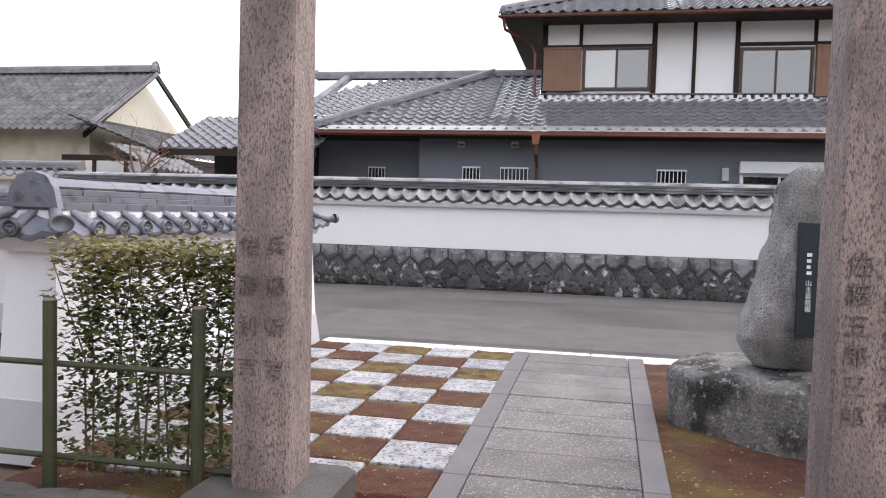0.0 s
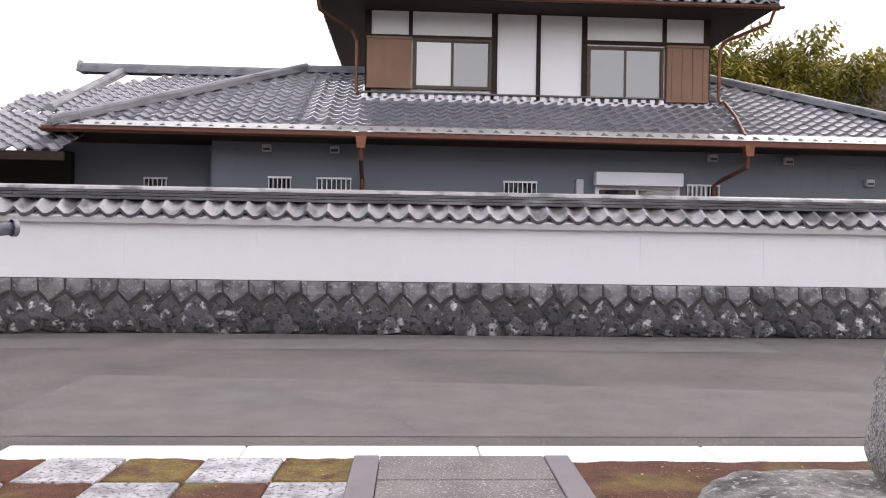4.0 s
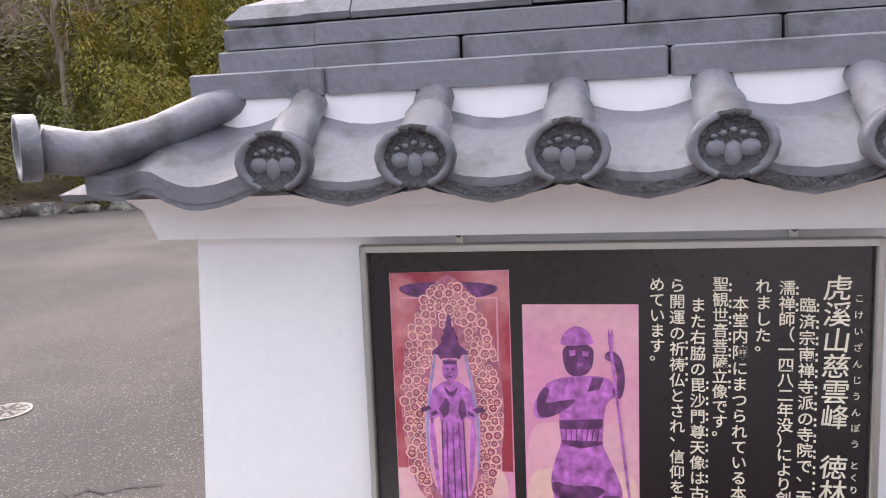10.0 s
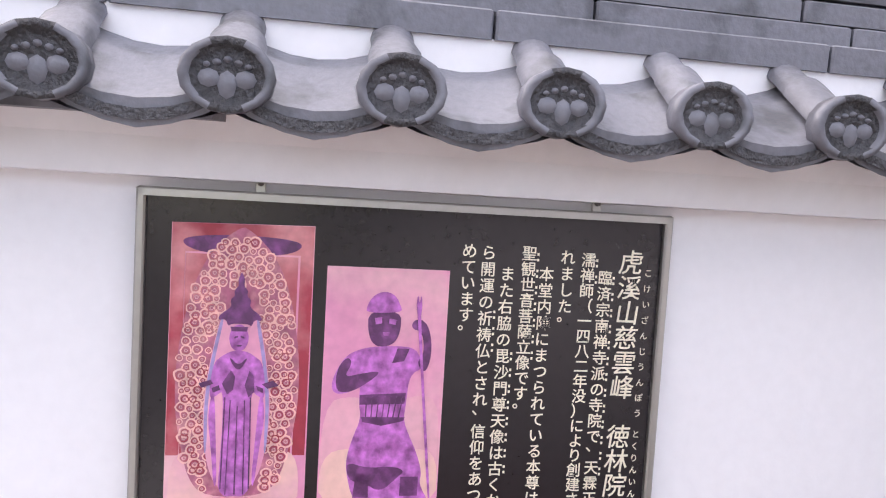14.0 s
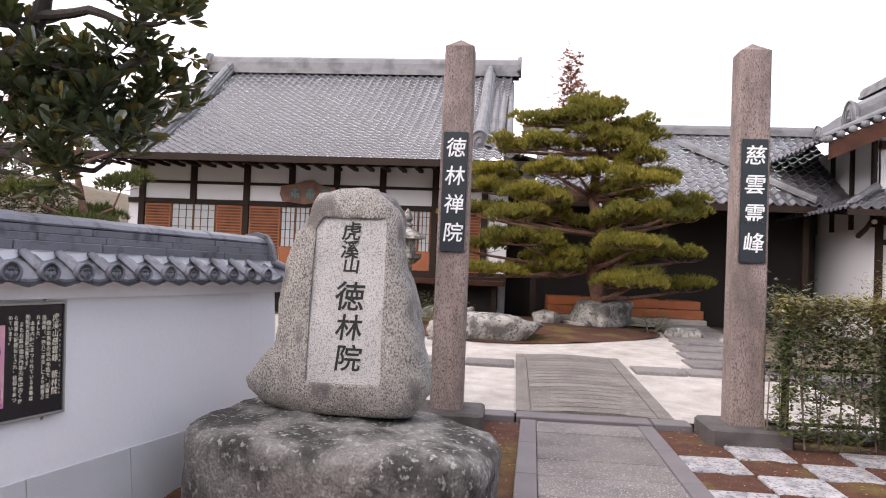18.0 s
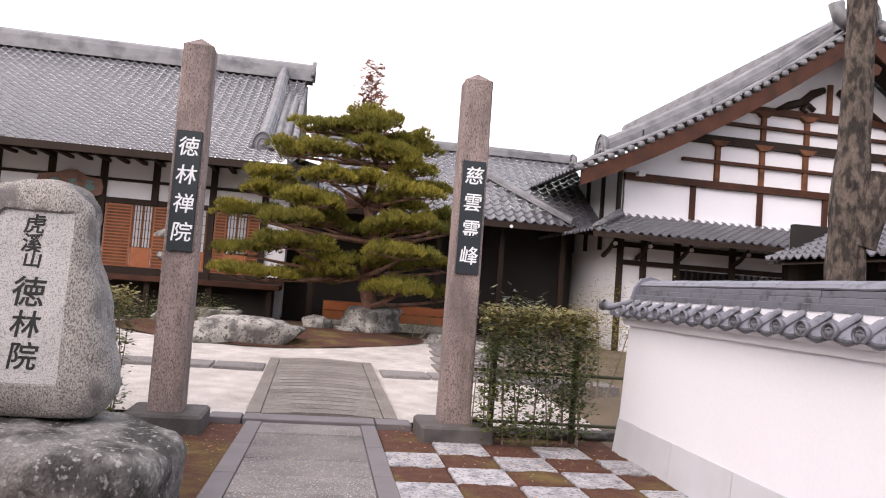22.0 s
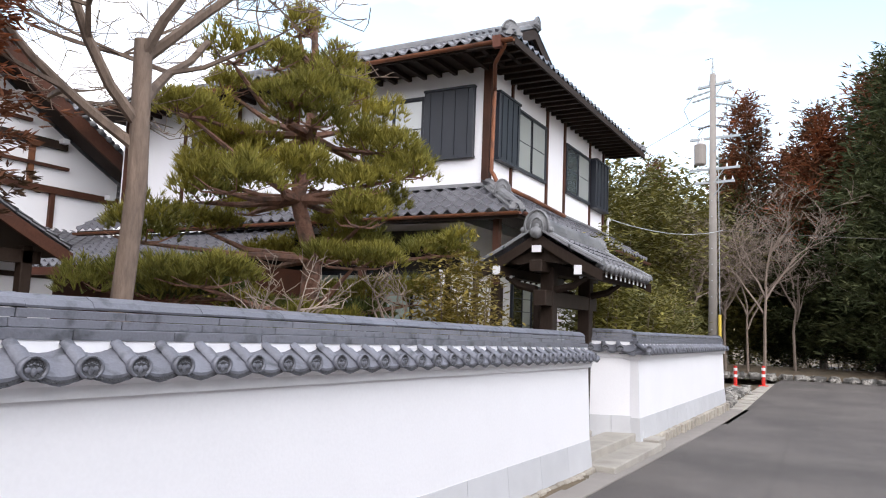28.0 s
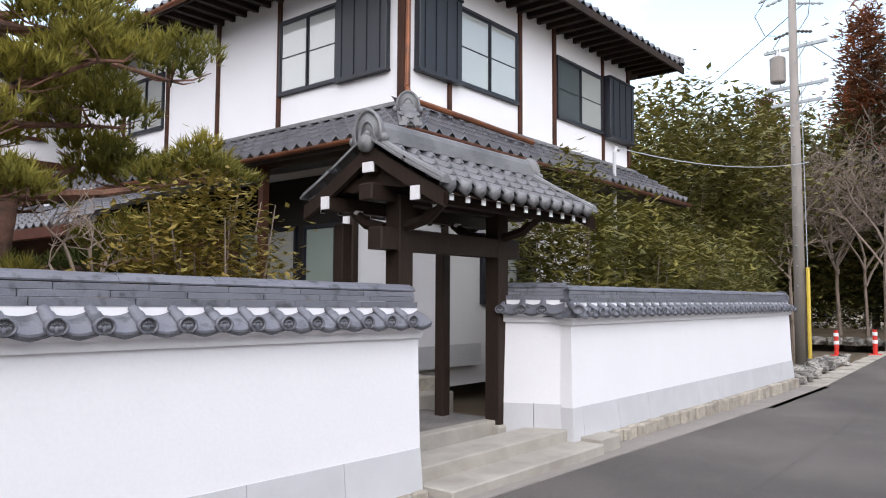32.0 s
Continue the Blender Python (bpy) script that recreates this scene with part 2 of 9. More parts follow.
POSTBASE = mat("dark_base_stone", (0.105, 0.094, 0.09), 0.85, vary=0.35, scale=5, grain=90, bump=0.4, second=(0.06, 0.054, 0.05), spot=3)
PEBBLE = mat("pebble_dash_path", (0.235, 0.208, 0.186), 0.88, vary=0.35, scale=3, grain=120, bump=0.8, second=(0.15, 0.13, 0.116), spot=1.6, obj=0.2, speck=((0.42, 0.385, 0.35), 60.0, 0.56, 0.66))
LACQUER = mat("black_lacquer", (0.015, 0.022, 0.028), 0.4, vary=0.15)
WHITE_INK = mat("white_paint", (0.85, 0.86, 0.86), 0.5, vary=0.03, bump=0)
BLACK_INK = mat("black_carving", (0.012, 0.012, 0.012), 0.7, vary=0.1, bump=0)
WOOD_DARK = mat("dark_stained_timber", (0.030, 0.019, 0.014), 0.65, vary=0.3, scale=3, grain=40, stretch=(1, 1, 0.2), bump=0.1, spec=0.2)
WOOD_BROWN = mat("brown_timber", (0.075, 0.030, 0.018), 0.6, vary=0.3, scale=4, grain=40, bump=0.15, second=(0.04, 0.018, 0.012), spot=2, spec=0.2)
WOOD_WARM = mat("weathered_warm_timber", (0.17, 0.072, 0.036), 0.65, vary=0.3, scale=5, grain=40, bump=0.15, second=(0.09, 0.04, 0.022), spot=3, spec=0.2)
WOOD_ORANGE = mat("orange_slatted_timber", (0.34, 0.105, 0.035), 0.5, vary=0.25, scale=4, grain=30, bump=0.1)
SIDING = mat("slate_blue_siding", (0.165, 0.178, 0.205), 0.7, vary=0.05, scale=2, grain=60, bump=0.05)
SHUTTER_BR = mat("brown_shutter_box", (0.20, 0.10, 0.055), 0.5, vary=0.15, scale=3, bump=0.05)
SHUTTER_BL = mat("navy_shutter_box", (0.014, 0.017, 0.026), 0.45, vary=0.15, scale=3, bump=0.04)
ALU = mat("aluminium", (0.55, 0.54, 0.52), 0.35, 0.8, vary=0.06, bump=0)
ALU_BR = mat("bronze_sash", (0.055, 0.035, 0.025), 0.4, 0.4, vary=0.1, bump=0)
COPPER = mat("copper_gutter", (0.24, 0.092, 0.045), 0.5, 0.5, vary=0.25, scale=6, bump=0.05, second=(0.11, 0.05, 0.034), spot=3)
COPPER_D = mat("tarnished_copper", (0.16, 0.065, 0.045), 0.5, 0.5, vary=0.25, scale=6, bump=0.05)
GALV = mat("galvanised_pipe", (0.40, 0.43, 0.45), 0.6, 0.15, vary=0.14, scale=6, bump=0.05)
BARK = mat("grey_bark", (0.24, 0.205, 0.175), 0.9, vary=0.35, scale=8, grain=30, stretch=(1, 1, 0.3), bump=0.6)
BARK_D = mat("dark_furrowed_bark", (0.12, 0.094, 0.077), 0.95, vary=0.6, scale=16, grain=60, stretch=(1, 1, 0.45), bump=1.0, second=(0.035, 0.028, 0.023), spot=14, lo=0.44, hi=0.58)
BARK_P = mat("pale_bare_bark", (0.30, 0.235, 0.19), 0.85, vary=0.3, scale=6, grain=40, stretch=(1, 1, 0.3), bump=0.4)
BARK_R = mat("red_pine_bark", (0.22, 0.115, 0.08), 0.9, vary=0.35, scale=9, grain=30, bump=0.6, second=(0.10, 0.065, 0.052), spot=6)
TWIG = mat("winter_twig", (0.22, 0.172, 0.142), 0.9, vary=0.25, bump=0)
BAMBOO_G = mat("old_bamboo", (0.055, 0.058, 0.030), 0.65, vary=0.3, scale=6, bump=0.1)
CONC_POLE = mat("concrete_pole", (0.27, 0.245, 0.225), 0.85, vary=0.12, scale=3, bump=0.1)
# Near-black fill: the shade of recesses put into the surface colour.
SHADEFILL = mat("painted_recess_shade", (0.02, 0.017, 0.015), 0.9, vary=0.1, bump=0)


def leafmat(name, a, b, rough=0.55, trans=0.25, island=0.5, spot=0.7, spec=0.2):
    """Leaves: two colours mixed from leaf to leaf, with some light passing through."""
    m = mat(name, a, rough, vary=0.35, scale=1.5, grain=8, bump=0, second=b, spot=spot, island=island, lo=0.35, hi=0.65, spec=spec)
    n, l = m.node_tree.nodes, m.node_tree.links
    p = n["Principled BSDF"]
    src = p.inputs["Base Color"].links[0].from_socket
    t = n.new("ShaderNodeBsdfTranslucent")
    mx = n.new("ShaderNodeMixShader")
    mx.inputs[0].default_value = trans
    l.new(src, t.inputs["Color"])
    l.new(p.outputs[0], mx.inputs[1])
    l.new(t.outputs[0], mx.inputs[2])
    l.new(mx.outputs[0], n["Material Output"].inputs["Surface"])
    return m


LEAF_BAMBOO = leafmat("bamboo_leaf", (0.29, 0.235, 0.034), (0.085, 0.10, 0.022), trans=.28, island=.12, spot=.3)
# Darker copy of the bamboo leaf, with shade put into its colour.
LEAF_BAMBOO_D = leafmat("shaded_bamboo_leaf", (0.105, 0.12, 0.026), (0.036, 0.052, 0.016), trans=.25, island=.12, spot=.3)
LEAF_MAG = leafmat("magnolia_leaf", (0.115, 0.13, 0.045), (0.042, 0.058, 0.026), 0.3, 0.2, spec=.5)
LEAF_MAG_Y = leafmat("yellowed_leaf", (0.25, 0.18, 0.05), (0.13, 0.11, 0.034), 0.35, spec=.45)
NEEDLE = leafmat("pine_needle", (0.3, 0.255, 0.045), (0.155, 0.155, 0.038), 0.6)
NEEDLE_D = leafmat("dark_pine_needle", (0.15, 0.155, 0.04), (0.08, 0.1, 0.032), 0.6)
CEDAR_R = leafmat("russet_cypress_spray", (0.25, 0.082, 0.036), (0.085, 0.05, 0.028), 0.7)
CEDAR_G = leafmat("dark_cedar_spray", (0.045, 0.058, 0.026), (0.07, 0.075, 0.03), 0.7)
CEDAR_B = leafmat("brown_cypress_spray", (0.23, 0.078, 0.036), (0.075, 0.045, 0.026), 0.7)
LEAF_HEDGE = leafmat("hedge_leaf", (0.14, 0.155, 0.05), (0.07, 0.09, 0.035), 0.4)
LEAF_HEDGE_T = leafmat("pale_hedge_leaf", (0.34, 0.28, 0.12), (0.18, 0.165, 0.06), 0.5)
LEAF_SHRUB = leafmat("golden_shrub_leaf", (0.28, 0.21, 0.05), (0.15, 0.14, 0.04), 0.45)
LEAF_LOQUAT = leafmat("loquat_leaf", (0.22, 0.19, 0.045), (0.11, 0.11, 0.035), 0.45)
LEAF_OLIVE = leafmat("olive_evergreen_leaf", (0.21, 0.185, 0.05), (0.10, 0.098, 0.034), 0.5, .2)
LEAF_WOOD = leafmat("evergreen_leaf", (0.11, 0.112, 0.04), (0.17, 0.15, 0.046), 0.6)


def glass(name, tint, rough=0.03, deep=(0.02, 0.022, 0.025)):
    """A window pane that mirrors the sky over a dark or curtained room."""
    m = bpy.data.materials.new(name)
    m.use_nodes = True
    b = m.node_tree.nodes["Principled BSDF"]
    b.inputs["Base Color"].default_value = (*tint, 1)
    b.inputs["Roughness"].default_value, b.inputs["IOR"].default_value = rough, 1.8
    b.inputs["Coat Weight"].default_value, b.inputs["Coat Roughness"].default_value = 1.0, 0.02
    return m


PANE = glass("window_glass", (0.10, 0.12, 0.13))
PANE_CURTAIN = glass("curtained_window_glass", (0.42, 0.44, 0.43))
PANE_DARK = glass("dark_window_glass", (0.012, 0.014, 0.016))
PAPER = mat("pale_window_paper", (0.50, 0.54, 0.56), 0.6, vary=0.05, bump=0)


# ---- builders ----
class B:
    """Collects vertices and faces of one mesh."""

    def __init__(self):
        self.v, self.f = [], []

    def add(self, vs, fs):
        o = len(self.v)
        self.v += [tuple(p) for p in vs]
        self.f += [tuple(i + o for i in q) for q in fs]
        return self

    def box(self, x0, x1, y0, y1, z0, z1, c=0.0):
        """A box with its upright and top edges chamfered by c."""
        if c <= 0:
            vs = [(x, y, z) for z in (z0, z1) for x, y in ((x0, y0), (x1, y0), (x1, y1), (x0, y1))]
            return self.add(vs, [(3, 2, 1, 0), (4, 5, 6, 7), (0, 1, 5, 4), (1, 2, 6, 5), (2, 3, 7, 6), (3, 0, 4, 7)])
        ring = lambda a: [(x0 + a + c, y0 + a), (x1 - a - c, y0 + a), (x1 - a, y0 + a + c), (x1 - a, y1 - a - c), (x1 - a - c, y1 - a), (x0 + a + c, y1 - a), (x0 + a, y1 - a - c), (x0 + a, y0 + a + c)]
        vs = [(x, y, z0) for x, y in ring(0)] + [(x, y, z1 - c) for x, y in ring(0)] + [(x, y, z1) for x, y in ring(c)]
        fs = [tuple(range(7, -1, -1)), tuple(range(16, 24))]
        for k in (0, 8):
            fs += [(k + i, k + (i + 1) % 8, k + 8 + (i + 1) % 8, k + 8 + i) for i in range(8)]
        return self.add(vs, fs)

    def prism(self, poly, a, b, axis="y"):
        """A polygon drawn out between a and b along an axis; its points are the other two coordinates in order."""
        put = {"x": lambda p, d: (d, p[0], p[1]), "y": lambda p, d: (p[0], d, p[1]), "z": lambda p, d: (p[0], p[1], d)}[axis]
        n = len(poly)
        vs = [put(p, a) for p in poly] + [put(p, b) for p in poly]
        fs = [tuple(range(n)), tuple(range(2 * n - 1, n - 1, -1))] + [(i, n + i, n + (i + 1) % n, (i + 1) % n) for i in range(n)]
        return self.add(vs, fs)

    def tube(self, pts, rads, n=8, caps=True):
        """A tapered tube along points."""
        pts = [Vector(p) for p in pts]
        if not hasattr(rads, "__len__"):
            rads = [rads] * len(pts)
        vs, side = [], None
        for i, p in enumerate(pts):
            d = (pts[min(i + 1, len(pts) - 1)] - pts[max(i - 1, 0)]).normalized()
            if side is None:
                side = d.orthogonal().normalized()
            side = (side - d * side.dot(d)).normalized()
            up = d.cross(side)
            vs += [p + (side * math.cos(2 * math.pi * k / n) + up * math.sin(2 * math.pi * k / n)) * rads[i] for k in range(n)]
        fs = [(i * n + k, i * n + (k + 1) % n, (i + 1) * n + (k + 1) % n, (i + 1) * n + k) for i in range(len(pts) - 1) for k in range(n)]
        if caps:
            fs += [tuple(range(n - 1, -1, -1)), tuple(range((len(pts) - 1) * n, len(pts) * n))]
        return self.add(vs, fs)

    def sheet(self, fn, us, ws):
        """A surface fn(u, w) over two lists of numbers."""
        vs = [fn(u, w) for w in ws for u in us]
        k = len(us)
        return self.add(vs, [(j * k + i, j * k + i + 1, (j + 1) * k + i + 1, (j + 1) * k + i) for j in range(len(ws) - 1) for i in range(k - 1)])

    def mesh(self, name, m, smooth=False):
        me = bpy.data.meshes.new(name)
        me.from_pydata(self.v, [], self.f)
        me.materials.append(m)
        if smooth:
            me.polygons.foreach_set("use_smooth", [True] * len(me.polygons))
        bm = bmesh.new()
        bm.from_mesh(me)
        bmesh.ops.recalc_face_normals(bm, faces=bm.faces)
        bm.to_mesh(me)
        bm.free()
        return me


def thing(name, label, category, m=None, group="", kind=""):
    ob = tagged(new(name), label, category, group, kind)
    ob.empty_display_size = 0.2
    if m is not None:
        ob.matrix_world = m
    return ob


def part(name, b, material, parent, label="", m=None, smooth=False, kind=""):
    """One mesh object under a thing or a part; b is a builder or a mesh to share."""
    me = b.mesh(name, material, smooth) if isinstance(b, B) else b
    ob = new(name, me)
    ob.parent = parent
    if m is not None:
        ob.matrix_local = m
    return tagged(ob, label=label, kind=kind)


def solid(name, b, material, label, category, kind="", smooth=False, m=None, group=""):
    """A thing of one mesh."""
    ob = tagged(new(name, b.mesh(name, material, smooth) if isinstance(b, B) else b), label, category, group, kind)
    if m is not None:
        ob.matrix_world = m
    return ob


def along(a, b):
    """The frame with x from a to b and y to its left."""
    return pose(a[0], a[1], a[2] if len(a) > 2 else 0, 0, 0, math.degrees(math.atan2(b[1] - a[1], b[0] - a[0])))


def lump(sx, sy, sz, seed, rough=0.18, n=14, flat=0.0, fine=0.05):
    """A rock: a rounded block with uneven faces, its foot at z = 0."""
    b, rows = B(), n
    r0 = random.Random(seed)
    off = Vector((r0.uniform(0, 90), r0.uniform(0, 90), r0.uniform(0, 90)))
    def f(u, w):
        th, ph = u * 2 * math.pi, (w - 0.5) * math.pi
        d = Vector((math.cos(th) * math.cos(ph), math.sin(th) * math.cos(ph), math.sin(ph)))
        p = Vector([math.copysign(abs(c) ** 0.62, c) for c in d])
        k = 1 + rough * noise.noise(d * 1.4 + off) * 2 + fine * noise.noise(d * 6 + off) * 2
        return (p.x * k * sx, p.y * k * sy, max(0.0, p.z * k * sz * 0.55 + sz * 0.45))
    b.sheet(f, [i / (2 * n) for i in range(2 * n + 1)], [j / rows for j in range(rows + 1)])
    return b


glyphs = {}


def text_mesh(s, size, material, depth=0.002, bold=0.0, slant=0.0):
    key = (s, size, material.name, depth, bold, slant)
    if key not in glyphs:
        cu = bpy.data.curves.new("text", "FONT")
        cu.body, cu.size, cu.extrude, cu.offset = s, size, depth, bold
        cu.align_x, cu.align_y = "CENTER", "CENTER"
        cu.resolution_u, cu.shear = 3, slant
        ob = new("text", cu)
        bpy.context.view_layer.update()
        me = bpy.data.meshes.new_from_object(ob.evaluated_get(bpy.context.evaluated_depsgraph_get()))
        me.materials.clear()
        me.materials.append(material)
        bpy.data.objects.remove(ob)
        glyphs[key] = me
    return glyphs[key]


def column(s, size, material, parent, x, y, z, step=None, name="character", depth=0.002, flip=False, label="", bold=0.0, slant=0.0):
    """Characters one under another on an upright face, facing +y (flip: facing -y)."""
    made = []
    for i, ch in enumerate(s):
        if ch == " ":
            continue
        made.append(part(name, text_mesh(ch, size, material, depth, bold, slant), material, parent, label, pose(x, y, z - i * (step or size * 1.05) + (size * .45 if ch in "。、" else 0), 90, 0, 0 if flip else 180)))
    return made

# ---- ground and road ----
def road_z(x):
    return -0.06 - 0.24 * min(max((-3 - x) / 20.0, 0), 1) + 0.30 * min(max((-27 - x) / 9.0, 0), 1)


def ground_z(x, y):
    if y > 7.96:
        return road_z(x)
    if y > 2.45:
        return -0.05
    return -0.05 + 0.035 * min(2.45 - y, 7)


xs = [-300, -150, -80, -60] + [-50 + 2 * i for i in range(38)] + [28, 32, 37, 43, 50, 60, 80, 150, 300]
ys = [-300, -150, -80, -50, -40, -30, -20, -12, -8, -4, 0, 2.4, 2.45, 7.0, 7.4, 7.96, 9, 11, 13, 14.6, 18, 25, 35, 50, 80, 150, 300]
def far_z(x, y):
    hill = min(11, 0.45 * max(0, x - 30))
    if x > 4:
        hill = max(hill, min(6, 0.3 * max(0, y - 30)))
    return ground_z(x, y) - (0.25 if 7.5 < y < 14.62 or x < -15 else 0.06) + hill
solid("ground", B().sheet(lambda u, w: (u, w, far_z(u, w)), xs, ys), SOIL, "brown soil under the gardens and woods", "ground", "structure")
rx = [-62, -50, -44, -40, -36, -33, -30, -27, -23, -18, -12, -6, -3, 0, 4, 4.3, 4.4, 8, 11.9, 12, 16, 20, 23]
def road_y(x, s):
    if s < 0.5:
        return 7.86 if x < 4.35 else 7.27 - (x - 4.65) * 0.065 if x < 12 else 6.8 - (x - 12) * 0.5
    return 14.6 + max(0, x - 14) * 0.35
solid("road", B().sheet(lambda u, w: (u, road_y(u, 0) * (1 - w) + road_y(u, 1) * w, road_z(u)), rx, [0, 0.25, 0.5, 0.75, 1]), ASPHALT, "grey asphalt road with cracks and patches", "road", "structure")
patch = B()
patch.sheet(lambda u, w: (u, 12.9 + w * (1.15 if u > -2 else 1.0) + 0.05 * math.sin(u), road_z(u) + 0.004), [-8, -6, -4, -2, 0, 2, 4, 6.1], [0, 1])
patch.sheet(lambda u, w: (u, 8.3 + w * (2.3 - 0.1 * u), road_z(u) + 0.004), [-6, -4, -2, 0, 2, 4, 6.0], [0, 1])
solid("road_patch", patch, ASPHALT_P, "paler coarse asphalt patches in the road", "road", "structure")


def crack(pts, w=0.018, seed=1):
    r, out = random.Random(seed), []
    for (x0, y0), (x1, y1) in zip(pts, pts[1:]):
        k = max(2, int(math.hypot(x1 - x0, y1 - y0) / 0.07))
        for i in range(k):
            a = i / k
            out.append((x0 + (x1 - x0) * a + r.uniform(-.03, .03), y0 + (y1 - y0) * a + r.uniform(-.03, .03), w * r.uniform(0.3, 1.0)))
    out.append((*pts[-1], 0.004))
    b = B()
    for (x0, y0, w0), (x1, y1, w1) in zip(out, out[1:]):
        d = Vector((x1 - x0, y1 - y0)).normalized()
        n = Vector((-d.y, d.x))
        z = road_z(x0) + 0.008
        b.add([(x0 + n.x * w0, y0 + n.y * w0, z), (x0 - n.x * w0, y0 - n.y * w0, z), (x1 - n.x * w1, y1 - n.y * w1, z), (x1 + n.x * w1, y1 + n.y * w1, z)], [(0, 1, 2, 3)])
    return b


cracks = B()
for k, pts in enumerate([[(6.2, 14.4), (6.18, 13.4), (6.05, 12.0), (6.15, 10.9), (6.3, 10.2), (6.0, 9.0), (6.1, 8.1)], [(0.0, 10.5), (0.5, 11.1), (1.3, 11.2), (2.4, 11.0), (3.1, 11.0), (4.2, 11.4), (5.9, 11.2)],
                         [(1.3, 11.3), (1.36, 12.0), (1.2, 12.6)], [(3.06, 11.0), (3.2, 11.6), (2.9, 12.2)], [(-4, 10.2), (-2.8, 10.7), (-1.3, 10.4), (0, 10.5)], [(0.6, 10.4), (0.5, 9.2), (0.9, 8.2)], [(-7, 12.9), (-3, 12.8), (1.2, 12.85), (6.1, 12.9)],
                         [(-33, 8.5), (-27, 9.0), (-20, 9.4), (-13, 9.6)]]):
    c = crack(pts, 0.004 if k else 0.0065, k)
    cracks.add(c.v, c.f)
solid("road_crack", cracks, TAR, "thin dark cracks running through the asphalt", "road", "structure")
man = thing("manhole_cover", "round cast iron manhole cover with a spoked pattern in the road", "manhole cover", pose(7.12, 9.34, -0.056) @ Matrix.Diagonal((0.43, 0.43, 0.6, 1)))
part("ring", B().prism([(0.30 * math.cos(a * math.pi / 16), 0.30 * math.sin(a * math.pi / 16)) for a in range(32)], 0, 0.008, "z"), ALU, man, "worn steel rim")
part("lid", B().prism([(0.27 * math.cos(a * math.pi / 16), 0.27 * math.sin(a * math.pi / 16)) for a in range(32)], 0.002, 0.012, "z"), GRANITE, man)
ribs = B()
for a in range(8):
    c, s = math.cos(a * math.pi / 4), math.sin(a * math.pi / 4)
    ribs.add([(0.05 * c - .02 * s, 0.05 * s + .02 * c, .0145), (.05 * c + .02 * s, .05 * s - .02 * c, .0145), (.25 * c + .02 * s, .25 * s - .02 * c, .0145), (.25 * c - .02 * s, .25 * s + .02 * c, .0145)], [(0, 1, 2, 3)])
part("ribs", ribs, POSTBASE, man)

# pale kerb along the forecourt and stone gutter edge along the temple wall
kerb = thing("kerb", "pale concrete kerb strip between forecourt and road", "kerb", kind="structure")
for i in range(4):
    x = -2.02 + i * 1.62
    part("kerb_stone", B().box(x, x + 1.612, 7.57, 7.97, -0.3, -0.035, 0.01), CONCRETE, kerb)

# ---- forecourt ----
CELL = 0.497
X0, Y0 = 0.42, 7.56
solid("moss_bed", B().sheet(lambda u, w: (u, w, -0.028 + 0.018 * noise.noise(Vector((u * 4, w * 4, 3)))), [-2.1 + 0.1 * i for i in range(61)], [2.46 + 0.1 * i for i in range(52)]), MOSS_R, "red-brown moss bed of the forecourt with fallen leaf bits", "moss", "structure")
checker = thing("checker_paving", "checkered forecourt of rough granite squares and moss squares", "paving", kind="structure")
rc = random.Random(3)
splay = lambda y: 0.02 * (y - Y0)
for j in range(9):
    for i in range(5):
        x1, y1 = X0 - i * CELL, Y0 - j * CELL
        if (i + j) % 2:
            b = B().box(x1 - CELL + .008, x1 - .008, y1 - CELL + .008, y1 - .008, -0.08, 0.0 + rc.uniform(-.004, .004), 0.008)
            b.v = [(x + splay(y), y, z) for x, y, z in b.v]
            part("granite_square", b, CHECK, checker)
        else:
            def bumpy(u, w, sx=x1, sy=y1):
                e = min(u, 1 - u, w, 1 - w)
                return (sx - CELL * u + splay(sy - CELL * w), sy - CELL * w, (-0.04 if e <= 0 else -0.004) + 0.016 * noise.noise(Vector((sx + u * 3, sy + w * 3, 7))) + 0.008 * noise.noise(Vector((sx * 3 + u * 15, sy * 3 + w * 15, 1))))
            steps = [0, 0.03] + [0.1 * k for k in range(1, 10)] + [0.97, 1]
            part("moss_square", B().sheet(bumpy, steps, steps), (MOSS, MOSS, MOSS_R)[rc.randrange(3)] if i < 3 and j < 6 else MOSS_R, checker, smooth=True)
leaves = B()
for k in range(900):
    x, y = rc.uniform(-2.0, 3.9), rc.choice((rc.uniform(2.5, 7.5), rc.uniform(2.45, 4.2)))
    if 0.27 < x < 1.65 and rc.random() < 0.85:
        continue
    s, a = rc.uniform(0.008, 0.02), rc.uniform(0, 6.3)
    z = 0.012
    leaves.add([(x + s * math.cos(a), y + s * math.sin(a), z), (x - s * .5 * math.sin(a), y + s * .5 * math.cos(a), z + .006), (x - s * math.cos(a), y - s * math.sin(a), z + .002), (x + s * .5 * math.sin(a), y - s * .5 * math.cos(a), z + .004)], [(0, 1, 2, 3)])
solid("fallen_leaves", leaves, mat("dry_leaf", (0.42, 0.25, 0.12), 0.9, vary=0.3, island=0.5, bump=0), "small dry leaf bits scattered over the moss", "leaf litter", "stuff")

path = thing("paved_path", "stone path of aggregate slabs between purple-grey edge stones", "path", kind="structure")
def spread(b):
    """Widens the path a little toward the road."""
    b.v = [(x + ((x - 0.33) / 1.36 * 0.05 + 0.02) * (y - 5) / 2.5, y, z) for x, y, z in b.v]
    return b


